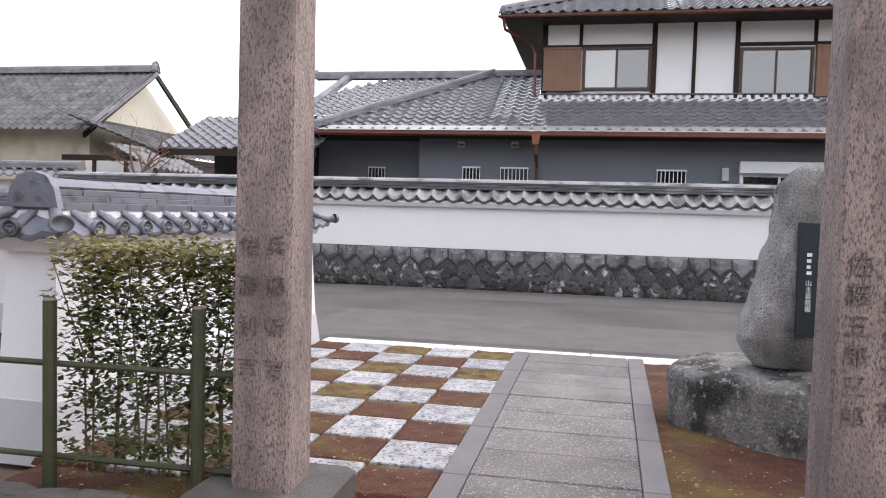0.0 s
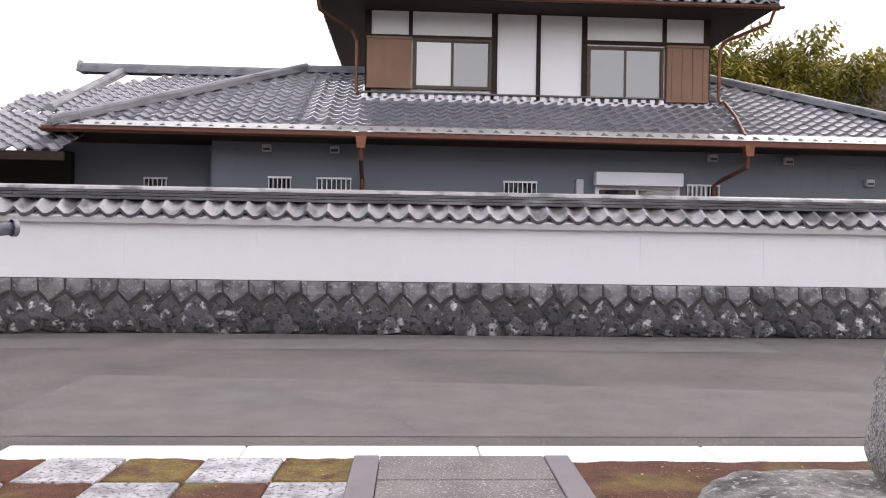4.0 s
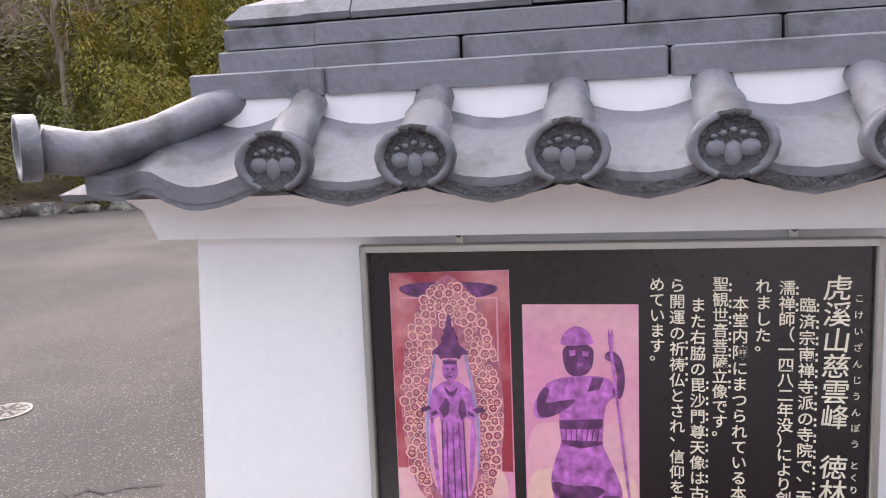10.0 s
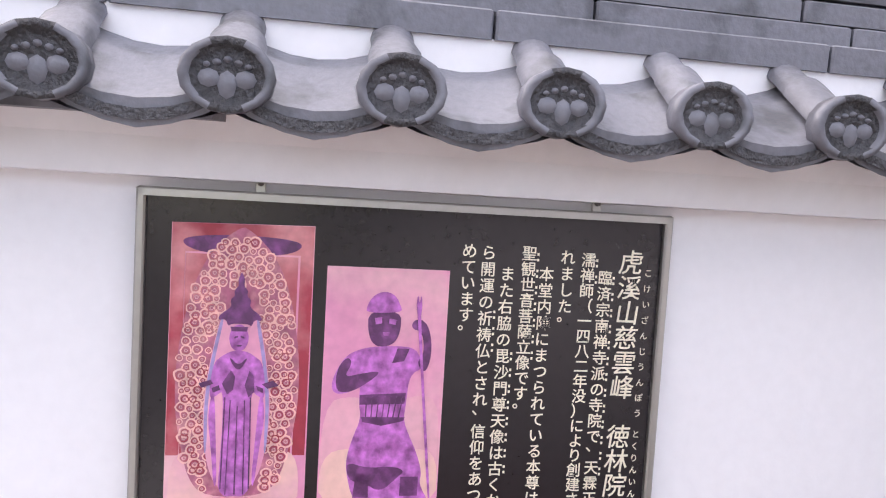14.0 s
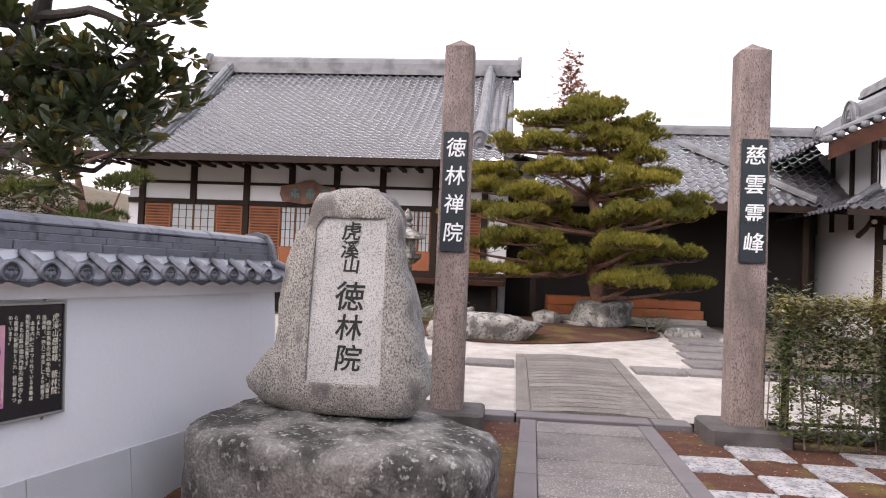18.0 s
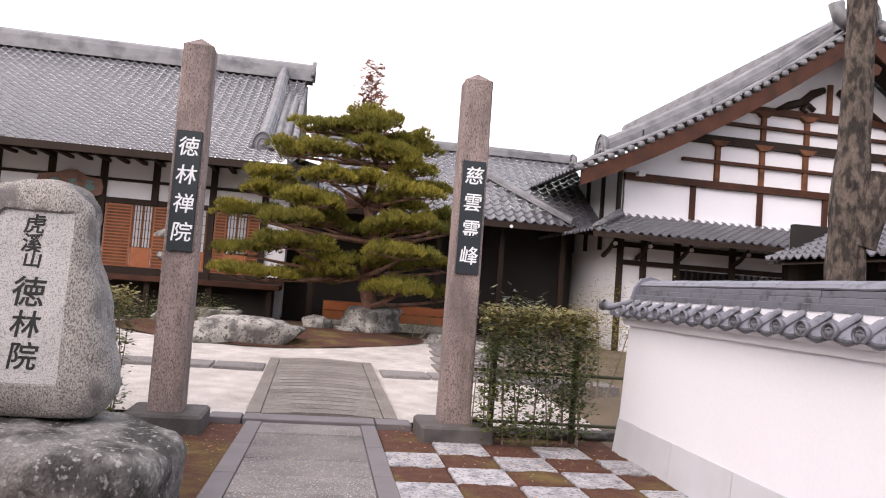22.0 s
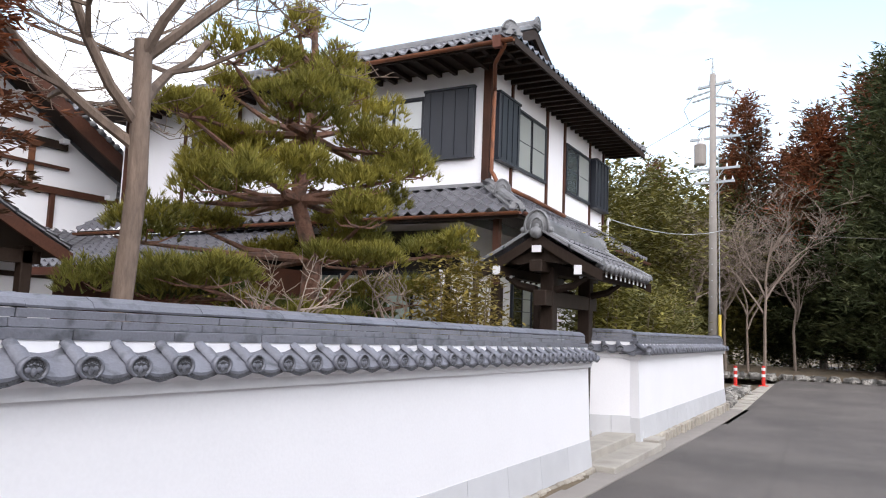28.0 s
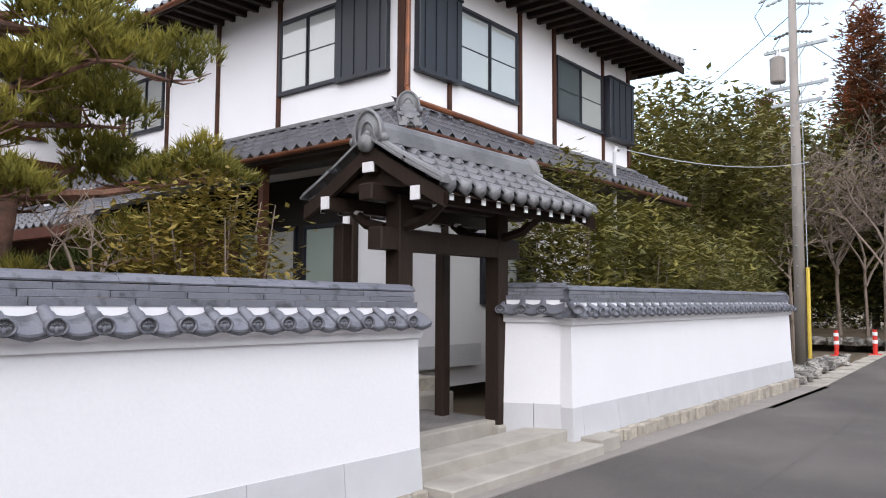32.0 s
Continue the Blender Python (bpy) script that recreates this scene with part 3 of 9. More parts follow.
for j in range(10):
    y1 = 7.56 - j * 0.504
    part("path_slab", spread(B().box(0.515, 1.545, y1 - .498, y1 - .004, -0.1, 0.012 + rc.uniform(-.004, .003), 0.006)), PATHSLAB, path)
for side in (0.35, 1.55):
    for j in range(5):
        y1 = 7.56 - j * 1.017
        part("edge_stone", spread(B().box(side, side + 0.16, y1 - 1.012, y1, -0.1, 0.014, 0.006)), PATHEDGE, path)
thr = thing("threshold", "long granite threshold between the two gate posts", "threshold", kind="structure")
for x, w in ((-0.06, 0.38), (0.33, 1.36), (1.70, 0.33)):
    part("threshold_stone", B().box(x, x + w - .008, 2.16, 2.46, -0.1, 0.035, 0.008), PATHEDGE, thr)

# inner court: crowned path, gravel beds, cross path, moss island
def gz(y):
    return 0.035 * min(max(2.3 - y, 0), 7)
inner = thing("inner_path", "crowned path of pebble-dash slabs through white gravel", "path", kind="structure")
for j in range(18):
    y1 = 2.15 - j * 0.234
    fn = lambda u, w, a=y1: (0.22 + u * 1.30, a - 0.216 * w, gz(a - .22 * w) + 0.03 + 0.05 * math.sin(math.pi * u) * 0.6)
    b = B().sheet(fn, [0, .1, .3, .5, .7, .9, 1], [0, 1])
    b.sheet(lambda u, w, a=y1: (0.22 + u * 1.30, a - .216, gz(a - .22) + 0.03 + 0.03 * math.sin(math.pi * u) - .08 * w), [0, .5, 1], [0, 1])
    b.sheet(lambda u, w, a=y1: (0.22 + u * 1.30, a, gz(a) + 0.03 + 0.03 * math.sin(math.pi * u) - .08 * w), [0, .5, 1], [0, 1])
    part("pebble_slab", b, PEBBLE, inner)
for side in (0.06, 1.53):
    part("border_stone", B().add([(side, 2.15, -.05), (side + .15, 2.15, -.05), (side + .15, 2.15, .04), (side, 2.15, .04), (side, -2.06, .09), (side + .15, -2.06, .09), (side + .15, -2.06, .185), (side, -2.06, .185)], [(0, 1, 2, 3), (7, 6, 5, 4), (3, 2, 6, 7), (0, 3, 7, 4), (1, 5, 6, 2)]), PEBBLE, inner)
solid("gravel_court", B().sheet(lambda u, w: (u, w, gz(w) + 0.012 * noise.noise(Vector((u * 2, w * 2, 5)))), [-2.3 + 0.3 * i for i in range(36)], [2.14 - 0.3 * i for i in range(34)]), GRAVEL, "white raked gravel court inside the gate", "gravel", "structure")
cross = thing("cross_path", "row of square stone slabs crossing the gravel", "path", kind="structure")
for k in range(5):
    for side in (-1, 1):
        x = (-0.03 - 0.75 * k - 0.72) if side < 0 else (1.71 + 0.75 * k)
        part("cross_slab", B().box(x, x + 0.72, -1.42, -.78, 0.0, gz(-1.1) + 0.04, 0.01), PATHSLAB, cross)
lantern_path = thing("stepping_path", "grey slab path leading on to the entrance hall", "path", kind="structure")
for k in range(10):
    part("path_slab", B().box(-2.3 - 0.125 * k, -1.0 - 0.125 * k, -1.45 - 0.95 * (k + 1), -1.47 - 0.95 * k, 0.0, gz(-1.9 - .95 * k) + .045, 0.012), PATHSLAB, lantern_path)
island = B()
def isl(u, w):
    a = u * 2 * math.pi
    r = w * (1 + 0.04 * math.sin(2 * a + 1) + 0.025 * math.sin(5 * a))
    x, y = 1.9 + 3.3 * r * math.cos(a), -7.3 + 3.9 * r * math.sin(a)
    return (x, y, gz(y) + .02 + .16 * (1 - w * w) + 0.03 * noise.noise(Vector((math.cos(a) * w * 6, math.sin(a) * w * 6, 2))))
island.sheet(isl, [i / 40 for i in range(41)], [j / 10 for j in range(11)])
solid("moss_island", island, MOSS_R, "low mound of red-brown moss under the garden pine", "moss", "structure", smooth=True)


# ---- tiled boundary walls ----
def shared(key, make, store={}):
    if key not in store:
        store[key] = make()
    return store[key]


def low(z):
    """Heights of the coping above the cornice, kept flat."""
    return 1.27 + (z - 1.27) * 0.80


def squash(b):
    b.v = [(x, y, low(z) if z > 1.27 else z) for x, y, z in b.v]
    return b


def slim(d):
    """Draws the eave in toward the wall."""
    return math.copysign(.13 + (abs(d) - .13) * .70, d) if abs(d) > .13 else d


def narrow(b, both=False):
    b.v = [(slim(x) if both else x, slim(y), z) for x, y, z in b.v]
    return squash(b)


def cover_mesh():
    """A half-round cover tile running down the slope to a round end disc with a raised rim and crest; x across, y outward."""
    b, n = B(), 8
    a0, a1 = (0.13, 1.565), (0.425, 1.40)
    for p, q in zip(((a0[0], a0[1]), (0.27, 1.49)), ((0.275, 1.482), a1)):
        r = 0.036 if p == a0 else 0.043
        arc = [(r * math.cos(math.pi * k / n), r * math.sin(math.pi * k / n)) for k in range(n + 1)]
        b.add([(x, p[0], p[1] + z - .01) for x, z in arc] + [(x, q[0], q[1] + z - .01) for x, z in arc], [(k, k + 1, n + 2 + k, n + 1 + k) for k in range(n)])
    c = [(math.cos(2 * math.pi * k / 16), math.sin(2 * math.pi * k / 16)) for k in range(16)]
    rings = [(0.064, 0.41), (0.064, 0.454), (0.052, 0.454), (0.050, 0.443), (0.03, 0.443), (0.01, 0.443)]
    o = len(b.v)
    b.v += [(x * r, y, 1.408 + z * r) for r, y in rings for x, z in c]
    b.f += [(o + j * 16 + k, o + j * 16 + (k + 1) % 16, o + (j + 1) * 16 + (k + 1) % 16, o + (j + 1) * 16 + k) for j in range(len(rings) - 1) for k in range(16)]
    b.f += [tuple(o + 80 + k for k in range(16)), tuple(o + k for k in range(16))]
    crest = len(b.v)
    for cx, cz, rx_, rz_ in ((0, -.016, .013, .024), (-.024, -.006, .015, .016), (.024, -.006, .015, .016), (0, .026, .006, .006), (-.014, .021, .006, .006), (.014, .021, .006, .006), (-.027, .016, .005, .005), (.027, .016, .005, .005)):
        o = len(b.v)
        b.v += [(cx + rx_ * math.cos(.785 * q), .4435, 1.408 + cz + rz_ * math.sin(.785 * q)) for q in range(8)] + [(cx, .458, 1.408 + cz)]
        b.f += [(o + q, o + (q + 1) % 8, o + 8) for q in range(8)]
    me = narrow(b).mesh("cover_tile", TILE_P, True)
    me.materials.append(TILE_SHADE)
    # The sunk disc round the crest gets its shade by colour.
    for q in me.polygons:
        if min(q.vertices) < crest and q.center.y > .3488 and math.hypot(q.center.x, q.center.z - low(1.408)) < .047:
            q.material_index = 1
    return me


def pan_mesh():
    """A dished pan tile with a hanging front lip."""
    b, w = B(), 0.13
    sag = lambda x: -0.045 * (1 - (x / w) ** 2)
    us = [-w + 2 * w * k / 6 for k in range(7)]
    b.sheet(lambda u, t: (u, 0.10 + 0.17 * t, 1.565 - 0.085 * t + sag(u)), us, [0, 1])
    b.sheet(lambda u, t: (u, 0.26 + 0.165 * t, 1.496 - 0.09 * t + sag(u)), us, [0, 1])
    b.sheet(lambda u, t: (u, 0.26, 1.496 + sag(u) - 0.02 * t), us, [0, 1])
    b.sheet(lambda u, t: (u, 0.425 - 0.004 * t, 1.406 + sag(u) - 0.05 * t * (1 - 0.3 * abs(u) / w)), us, [0, 1])
    b.sheet(lambda u, t: (u * 0.86, 0.431, 1.40 + sag(u) - 0.012 - 0.02 * t), us, [0, 1])
    b.sheet(lambda u, t: (u, 0.421 - 0.1 * t, 1.356 + sag(u) * 0.8 + 0.03 * t), us, [0, 1])
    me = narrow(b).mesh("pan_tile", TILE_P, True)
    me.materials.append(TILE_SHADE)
    # Front band of the lip darkened by colour, as if in shade.
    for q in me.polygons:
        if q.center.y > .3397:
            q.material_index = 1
    return me


def coping(wall, x0, x1, both=True, pitch=0.258):
    """Ridge courses, cap tiles, pans and covers of a tiled wall between x0 and x1 in the wall's frame, seen from +y."""
    pan, cov = shared("pan", pan_mesh), shared("cover", cover_mesh)
    n = max(1, round((x1 - x0) / pitch))
    step = (x1 - x0) / n
    for i in range(n):
        m = Matrix.Translation((x0 + (i + .5) * step, 0, 0))
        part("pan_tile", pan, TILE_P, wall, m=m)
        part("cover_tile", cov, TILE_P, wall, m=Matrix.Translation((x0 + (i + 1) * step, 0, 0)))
    if both:
        back = B()
        for i in range(n):
            for src in (pan, cov):
                dx = (i + .5) * step if src is pan else (i + 1) * step
                back.add([(x0 + dx - v.co.x, -v.co.y, v.co.z) for v in src.vertices], [tuple(p.vertices) for p in src.polygons])
        part("back_tiles", back, TILE_P, wall, kind="stuff", smooth=True)
    r = random.Random(int(x1 * 10))
    for z, h, half, ln in ((1.548, 0.066, 0.168, 0.62), (1.614, 0.053, 0.132, 0.56), (1.667, 0.053, 0.124, 0.6)):
        x = x0
        while x < x1 - 0.02:
            e = min(x + ln * r.uniform(0.9, 1.1), x1)
            part("ridge_course", squash(B().box(x + .002, e - .003, -half - r.uniform(0, .004), half + r.uniform(0, .004), z, z + h - .004, 0.004)), TILE_P, wall)
            x = e
    x, k = x0 - 0.02, 0
    while x < x1 - 0.05:
        e = min(x + 0.335, x1 + .02)
        poly = [(-.118, 1.722), (-.122, 1.735), (-.10, 1.77), (-.045, 1.80), (.045, 1.80), (.10, 1.77), (.122, 1.735), (.118, 1.722)]
        part("cap_tile", squash(B().prism([(a, z + .003 * (k % 2)) for a, z in poly], x, e - .002, "x")), TILE_P, wall)
        x, k = e, k + 1


def plaster_wall(wall, L, foot=-0.1, plinth=0.30, ends=(0, 0), slab=0.86, start=0.0):
    """The battered white body, its flaring cornice and the granite plinth; ends widen or mitre the two ends."""
    e0, e1 = ends
    b = B()
    sec = [(0.215, plinth), (0.177, 1.232), (0.222, 1.236), (0.236, 1.30), (0.27, 1.355), (0.27, 1.365), (0.165, 1.475), (0.163, 1.55)]
    ring = [(-a, z) for a, z in reversed(sec)] + sec
    vs, k = [], len(ring)
    for x, e in ((start, e0), (L, e1)):
        vs += [(x, a, z) for a, z in ring]
    b.add(vs, [(i, i + 1, k + i + 1, k + i) for i in range(k - 1)] + [tuple(range(k)), tuple(range(2 * k - 1, k - 1, -1)), (0, k, 2 * k - 1, k - 1)])
    part("plaster_body", squash(b), PLASTER, wall, "smooth white plaster with a flared cornice")
    n = max(1, round(L / slab))
    for i in range(n):
        x0, x1 = start + (L - start) * i / n + .003, start + (L - start) * (i + 1) / n - .003
        s = B()
        s.add([(x0, -.26, foot), (x1, -.26, foot), (x1, .26, foot), (x0, .26, foot), (x0, -.222, plinth), (x1, -.222, plinth), (x1, .222, plinth), (x0, .222, plinth)],
              [(3, 2, 1, 0), (4, 5, 6, 7), (0, 1, 5, 4), (1, 2, 6, 5), (2, 3, 7, 6), (3, 0, 4, 7)])
        part("plinth_slab", s, GRANITE_L, wall)


def ridge_end(parent, x, side=1, dx=0.0):
    """The rounded end plate that closes a coping."""
    pts = [(-.19, 1.56), (-.16, 1.72), (-.10, 1.82), (0, 1.85), (.10, 1.82), (.16, 1.72), (.19, 1.56)]
    b = B().prism(pts, x, x + side * 0.05, "x")
    b.prism([(a * .7, 1.56 + (z - 1.56) * .75 + .01) for a, z in pts], x + side * .05, x + side * .066, "x")
    return part("ridge_end_tile", squash(b), TILE_P, parent, "rounded end tile")


def hip_tile(parent, m, ln=0.42):
    """A long half-round tile that sweeps out over a corner and turns up to a round end."""
    pts = [(0.16, 0, 1.555), (0.24, 0, 1.53), (0.34, 0, 1.475), (0.43, 0, 1.445), (ln + .05, 0, 1.440), (ln + .12, 0, 1.455)]
    b = B().tube(pts, [.035, .04, .043, .046, .05, .053], 12)
    o = ln + .12
    c = [(math.cos(2 * math.pi * k / 16), math.sin(2 * math.pi * k / 16)) for k in range(16)]
    for r, x in ((.070, .0), (.070, .03), (.052, .03), (.050, .018)):
        b.v += [(o + x, y * r, 1.457 + z * r) for y, z in c]
    s = len(b.v) - 64
    b.f += [(s + j * 16 + k, s + j * 16 + (k + 1) % 16, s + (j + 1) * 16 + (k + 1) % 16, s + (j + 1) * 16 + k) for j in range(3) for k in range(16)]
    b.f += [tuple(s + 48 + k for k in range(16))]
    return part("corner_tile", squash(b), TILE_P, parent, "up-curved round corner tile", m, True)


def square_tower(levels, skew=(0, 1)):
    """Stacked squares (half size, height) closed into one block; skew is the second wall's direction."""
    b = B()
    for h, z in levels:
        b.v += [(x + y * skew[0], y * skew[1], z) for x, y in ((-h, -h), (h, -h), (h, h), (-h, h))]
    n = len(levels)
    b.f += [(j * 4 + k, j * 4 + (k + 1) % 4, j * 4 + 4 + (k + 1) % 4, j * 4 + 4 + k) for j in range(n - 1) for k in range(4)] + [(3, 2, 1, 0), tuple(4 * n - 4 + k for k in range(4))]
    return b


def corner_pan(sy):
    """A dished pan tile cut along the hip; sy = -1 mirrors it over the diagonal."""
    b, us = B(), [0.03 * k for k in range(15)]
    dip = lambda u: -0.045 * abs(math.sin(math.pi * u / .258))
    z_at = lambda y: 1.565 - 0.49 * (y - .10)
    st = lambda u: min(.42, max(.10, u - .01))
    tw = lambda p: p if sy > 0 else (p[1], p[0], p[2])
    b.sheet(lambda u, t: tw((u, st(u) + (.425 - st(u)) * t, z_at(st(u) + (.425 - st(u)) * t) + dip(u) * min(1, (.45 - u) * 5))), us, [0, .5, 1])
    b.sheet(lambda u, t: tw((u, .425, z_at(.425) + dip(u) * min(1, (.45 - u) * 5) - .05 * t)), us, [0, 1])
    b.sheet(lambda u, t: tw((u * .97, .430, z_at(.425) + dip(u) * min(1, (.45 - u) * 5) - .016 - .02 * t)), us, [0, 1])
    return narrow(b, True).mesh("pan_tile", TILE_P, True)


def corner(wall, x, quads=((1, 1),), plinth=0.30, foot=-0.1, end=None, skew=(0, 1)):
    """Closes a wall's corner or free end at x: battered plaster, plinth stone, tiled hips and ridge blocks."""
    m = Matrix.Translation((x, 0, 0))
    part("corner_plaster", squash(square_tower([(0.2155, plinth), (0.1775, 1.232), (0.2225, 1.236), (0.2365, 1.30), (0.2705, 1.355), (0.2705, 1.365), (0.165, 1.475), (0.163, 1.55)], skew)), PLASTER, wall, "white plaster corner", m)
    part("corner_stone", square_tower([(.2605, foot), (.2225, plinth)], skew), GRANITE_L, wall, m=m)
    part("hip_bed", squash(square_tower([(.318, 1.335), (.322, 1.35), (.10, 1.53)], skew)), TILE_P, wall, m=m)
    for h, z, t in ((.169, 1.548, .062), (.133, 1.614, .049), (.125, 1.667, .049)):
        part("ridge_corner", squash(square_tower([(h, z), (h, z + t - .004), (h - .004, z + t)], skew)), TILE_P, wall, m=m)
    part("cap_corner", squash(square_tower([(.119, 1.722), (.123, 1.736), (.101, 1.771), (.045, 1.803)], skew)), TILE_P, wall, m=m)
    for sx, sy in quads:
        q = m @ pose(0, 0, 0, 0, 0, {(1, 1): 0, (-1, 1): 90, (-1, -1): 180, (1, -1): 270}[(sx, sy)])
        part("pan_tile", shared("cpan", lambda: corner_pan(1)), TILE_P, wall, m=q)
        part("pan_tile", shared("cpan2", lambda: corner_pan(-1)), TILE_P, wall, m=q)
        hip_tile(wall, q @ pose(0, 0, 0, 0, 0, 45))
        cov = shared("cover", cover_mesh)
        if end:
            part("cover_tile", cov, TILE_P, wall, m=m @ pose(0, 0, 0, 0, 0, -90 * end))


# east wing with the notice board: from its inner end to the road corner; its frame's +y faces the path
W1A, W1B = (3.93, 3.85), (4.65, 7.28)
wing1 = thing("wall_1", "white plaster temple wall with tiled coping beside the gate", "wall", along(W1A, W1B), kind="structure")
L1 = math.hypot(W1B[0] - W1A[0], W1B[1] - W1A[1])
plaster_wall(wing1, L1 - .2, start=.215)
coping(wing1, 0.215, L1 - 0.22, pitch=0.24)
ridge_end(wing1, 0.09, -1)
corner(wing1, L1 - .2, skew=(.27, .963))
corner(wing1, .215, ((-1, 1), (-1, -1)), end=-1)
wall_e = thing("wall_2", "white plaster temple wall running along the road to the east", "wall", along((4.61, 7.084), (20, 6.084)), kind="structure")
plaster_wall(wall_e, 7.5)
coping(wall_e, 0.12, 7.5, both=False)

# west wing from its inner end to the road corner, then the long wall along the road; their +y faces path and road
W2A, W2B = (-2.26, 3.18), (-2.20, 7.22)
wing2 = thing("wall_3", "white plaster temple wall with tiled coping beside the hedge", "wall", along(W2B, W2A), kind="structure")
L2 = math.hypot(W2B[0] - W2A[0], W2B[1] - W2A[1])
wing2.location.z = .03
plaster_wall(wing2, L2 - .215)
coping(wing2, 0.02, L2 - .215)
ridge_end(wing2, L2 - .09, 1)
corner(wing2, L2 - .215, ((1, 1), (1, -1)), end=1)
roadwall = thing("wall_4", "long white plaster temple wall with tiled coping along the road", "wall", along((-14.62, 7.20), (-2.20, 7.20)), kind="structure")
L4 = 12.42
roadwall.matrix_world = pose(-14.62, 7.20, -0.075, 0, -0.52, 0)
plaster_wall(roadwall, L4, foot=-0.05)
coping(roadwall, 0.0, L4 - 0.0)
corner(roadwall, L4, foot=-.05, skew=(.015, 1.0))
rr = random.Random(8)
for i in range(62):
    x = -14.66 + i * 0.2
    if x > -5.0:
        break
    h = -0.05
    part("foot_stone", B().box(x + .004, x + .196, 7.18 - 7.2, 0.31 + rr.uniform(-.02, .03), road_z(x) - .1, h + rr.uniform(-.01, .01), 0.02), RUBBLE, roadwall, m=Matrix.Translation((14.62, 0, 0)) @ Matrix.Translation((0, 0, 0)))
wall5 = thing("wall_5", "white plaster wall with tiled coping beyond the side gate", "wall", pose(-26.3, 7.20, -0.03), kind="structure")
L5 = 8.85
plaster_wall(wall5, L5, foot=-0.05)
coping(wall5, 0.0, L5)
ridge_end(wall5, -.02, -1)
corner(wall5, L5, foot=-.3)
for i in range(44):
    x = i * 0.2
    part("foot_stone", B().box(x + .004, x + .196, -.05, 0.32 + rr.uniform(-.02, .03), -0.45, -.05 + rr.uniform(-.01, .01), 0.02), RUBBLE, wall5)
ret5 = thing("wall_6", "short white return wall beside the gate post", "wall", along((-17.45, 7.2), (-17.15, 6.6)), kind="structure")
plaster_wall(ret5, 0.7, foot=-0.05, slab=0.35)
coping(ret5, 0.0, 0.72, both=False)
gut = thing("roadside_gutter", "flush concrete gutter slabs along the foot of the wall", "gutter", kind="structure")
for i in range(26):
    x = -27.0 + i * 0.86
    part("gutter_slab", B().box(x + .004, x + .856, 7.50, 7.86, road_z(x) - .1, road_z(x + .4) + .02, 0.008), CONC_POLE, gut)

# ---- stone and plaster wall across the road ----
farw = thing("wall_7", "white plaster wall on a black stone base across the road", "wall", pose(14.6, 14.65, 0, 0, 0, 180), kind="structure")
LF = 26.0
fb = B()
sec = [(0.06, 0.79), (0.08, 1.665), (-0.02, 1.67), (-0.07, 1.76), (-0.07, 1.775), (0.30, 1.98), (0.50, 1.98)]
fb.prism([(-a, z) for a, z in sec] + [(-.44, .79)], 0, LF, "x")
part("plaster_body", fb, PLASTER_OLD, farw, "white plaster with fine vertical joints")
for i in range(12):
    part("joint_strip", B().box(1.72 + 2.08 * i, 1.726 + 2.08 * i, -.0625 - .01, -.0605, 0.8, 1.62), PLASTER_OLD, farw)
part("ledge", B().box(0, LF, -.08, -.045, 1.652, 1.664), PLASTER_OLD, farw)
# Core coloured near-black so the stone joints read as shadow.
part("base_core", B().prism([(-.05, 0.78), (.02, -.2), (-.5, -.2), (-.5, .78)], 0.02, LF, "x"), TAR, farw, "mortar core, joint shadow put into its colour")
rs = random.Random(21)
def stone_mesh(seed, kind):
    """A split field stone with a pointed top, or a cut cap stone with a notched foot; about 0.4 m wide."""
    r = random.Random(seed)
    if kind == "cap":
        out = [(-.20, .36), (.20, .36), (.20, .16), (.10, .07), (.02, .0 + r.uniform(-.02, .02)), (-.09, .08), (-.20, .17)]
    elif kind == "pointed":
        out = [(-.17, -.25), (.16, -.25), (.21, -.02), (.14, .12), (.0, .27), (-.13, .13), (-.21, .0)]
    else:
        out = [(-.2, -.17), (.18, -.18), (.21, .05), (.05, .16), (-.12, .13), (-.22, .02)]
    out = [(x + r.uniform(-.02, .02), z + (r.uniform(-.02, .02) if z < .35 else 0)) for x, z in out]
    b, n = B(), len(out)
    cx, cz = sum(p[0] for p in out) / n, sum(p[1] for p in out) / n
    for f, y in ((1.0, -.06), (1.0, .03), (0.86, .065), (0.45, .085 + r.uniform(0, .02))):
        b.v += [(cx + (x - cx) * f, y + (r.uniform(-.012, .012) if f < 1 else 0), cz + (z - cz) * f) for x, z in out]
    b.f += [(j * n + k, j * n + (k + 1) % n, (j + 1) * n + (k + 1) % n, (j + 1) * n + k) for j in range(3) for k in range(n)] + [tuple(3 * n + k for k in range(n))]
    return b.mesh("field_stone", WALLCAP if kind == "cap" else WALLSTONE)
caps = [stone_mesh(k, "cap") for k in range(5)]
points = [stone_mesh(20 + k, "pointed") for k in range(7)]
lows = [stone_mesh(40 + k, "low") for k in range(5)]
nst = int(LF / 0.41)
for i in range(nst):
    x = (i + .5) * 0.41
    lean = pose(0, 0, 0, 4, 0, 0)
    part("cap_stone", rs.choice(caps), WALLCAP, farw, m=Matrix.Translation((x, -.06, 0.42)) @ lean)
    part("pointed_stone", rs.choice(points), WALLSTONE, farw, m=Matrix.Translation((x + .205, -.04, 0.28)) @ lean @ pose(0, 0, 0, 0, rs.uniform(-8, 8), 0))
    part("low_stone", rs.choice(lows), WALLSTONE, farw, m=Matrix.Translation((x + rs.uniform(-.05, .05), -.02, 0.10)) @ lean @ pose(0, 0, 0, 0, rs.uniform(-15, 15), 0) @ Matrix.Diagonal((1, 1, rs.uniform(.8, 1.1), 1)))
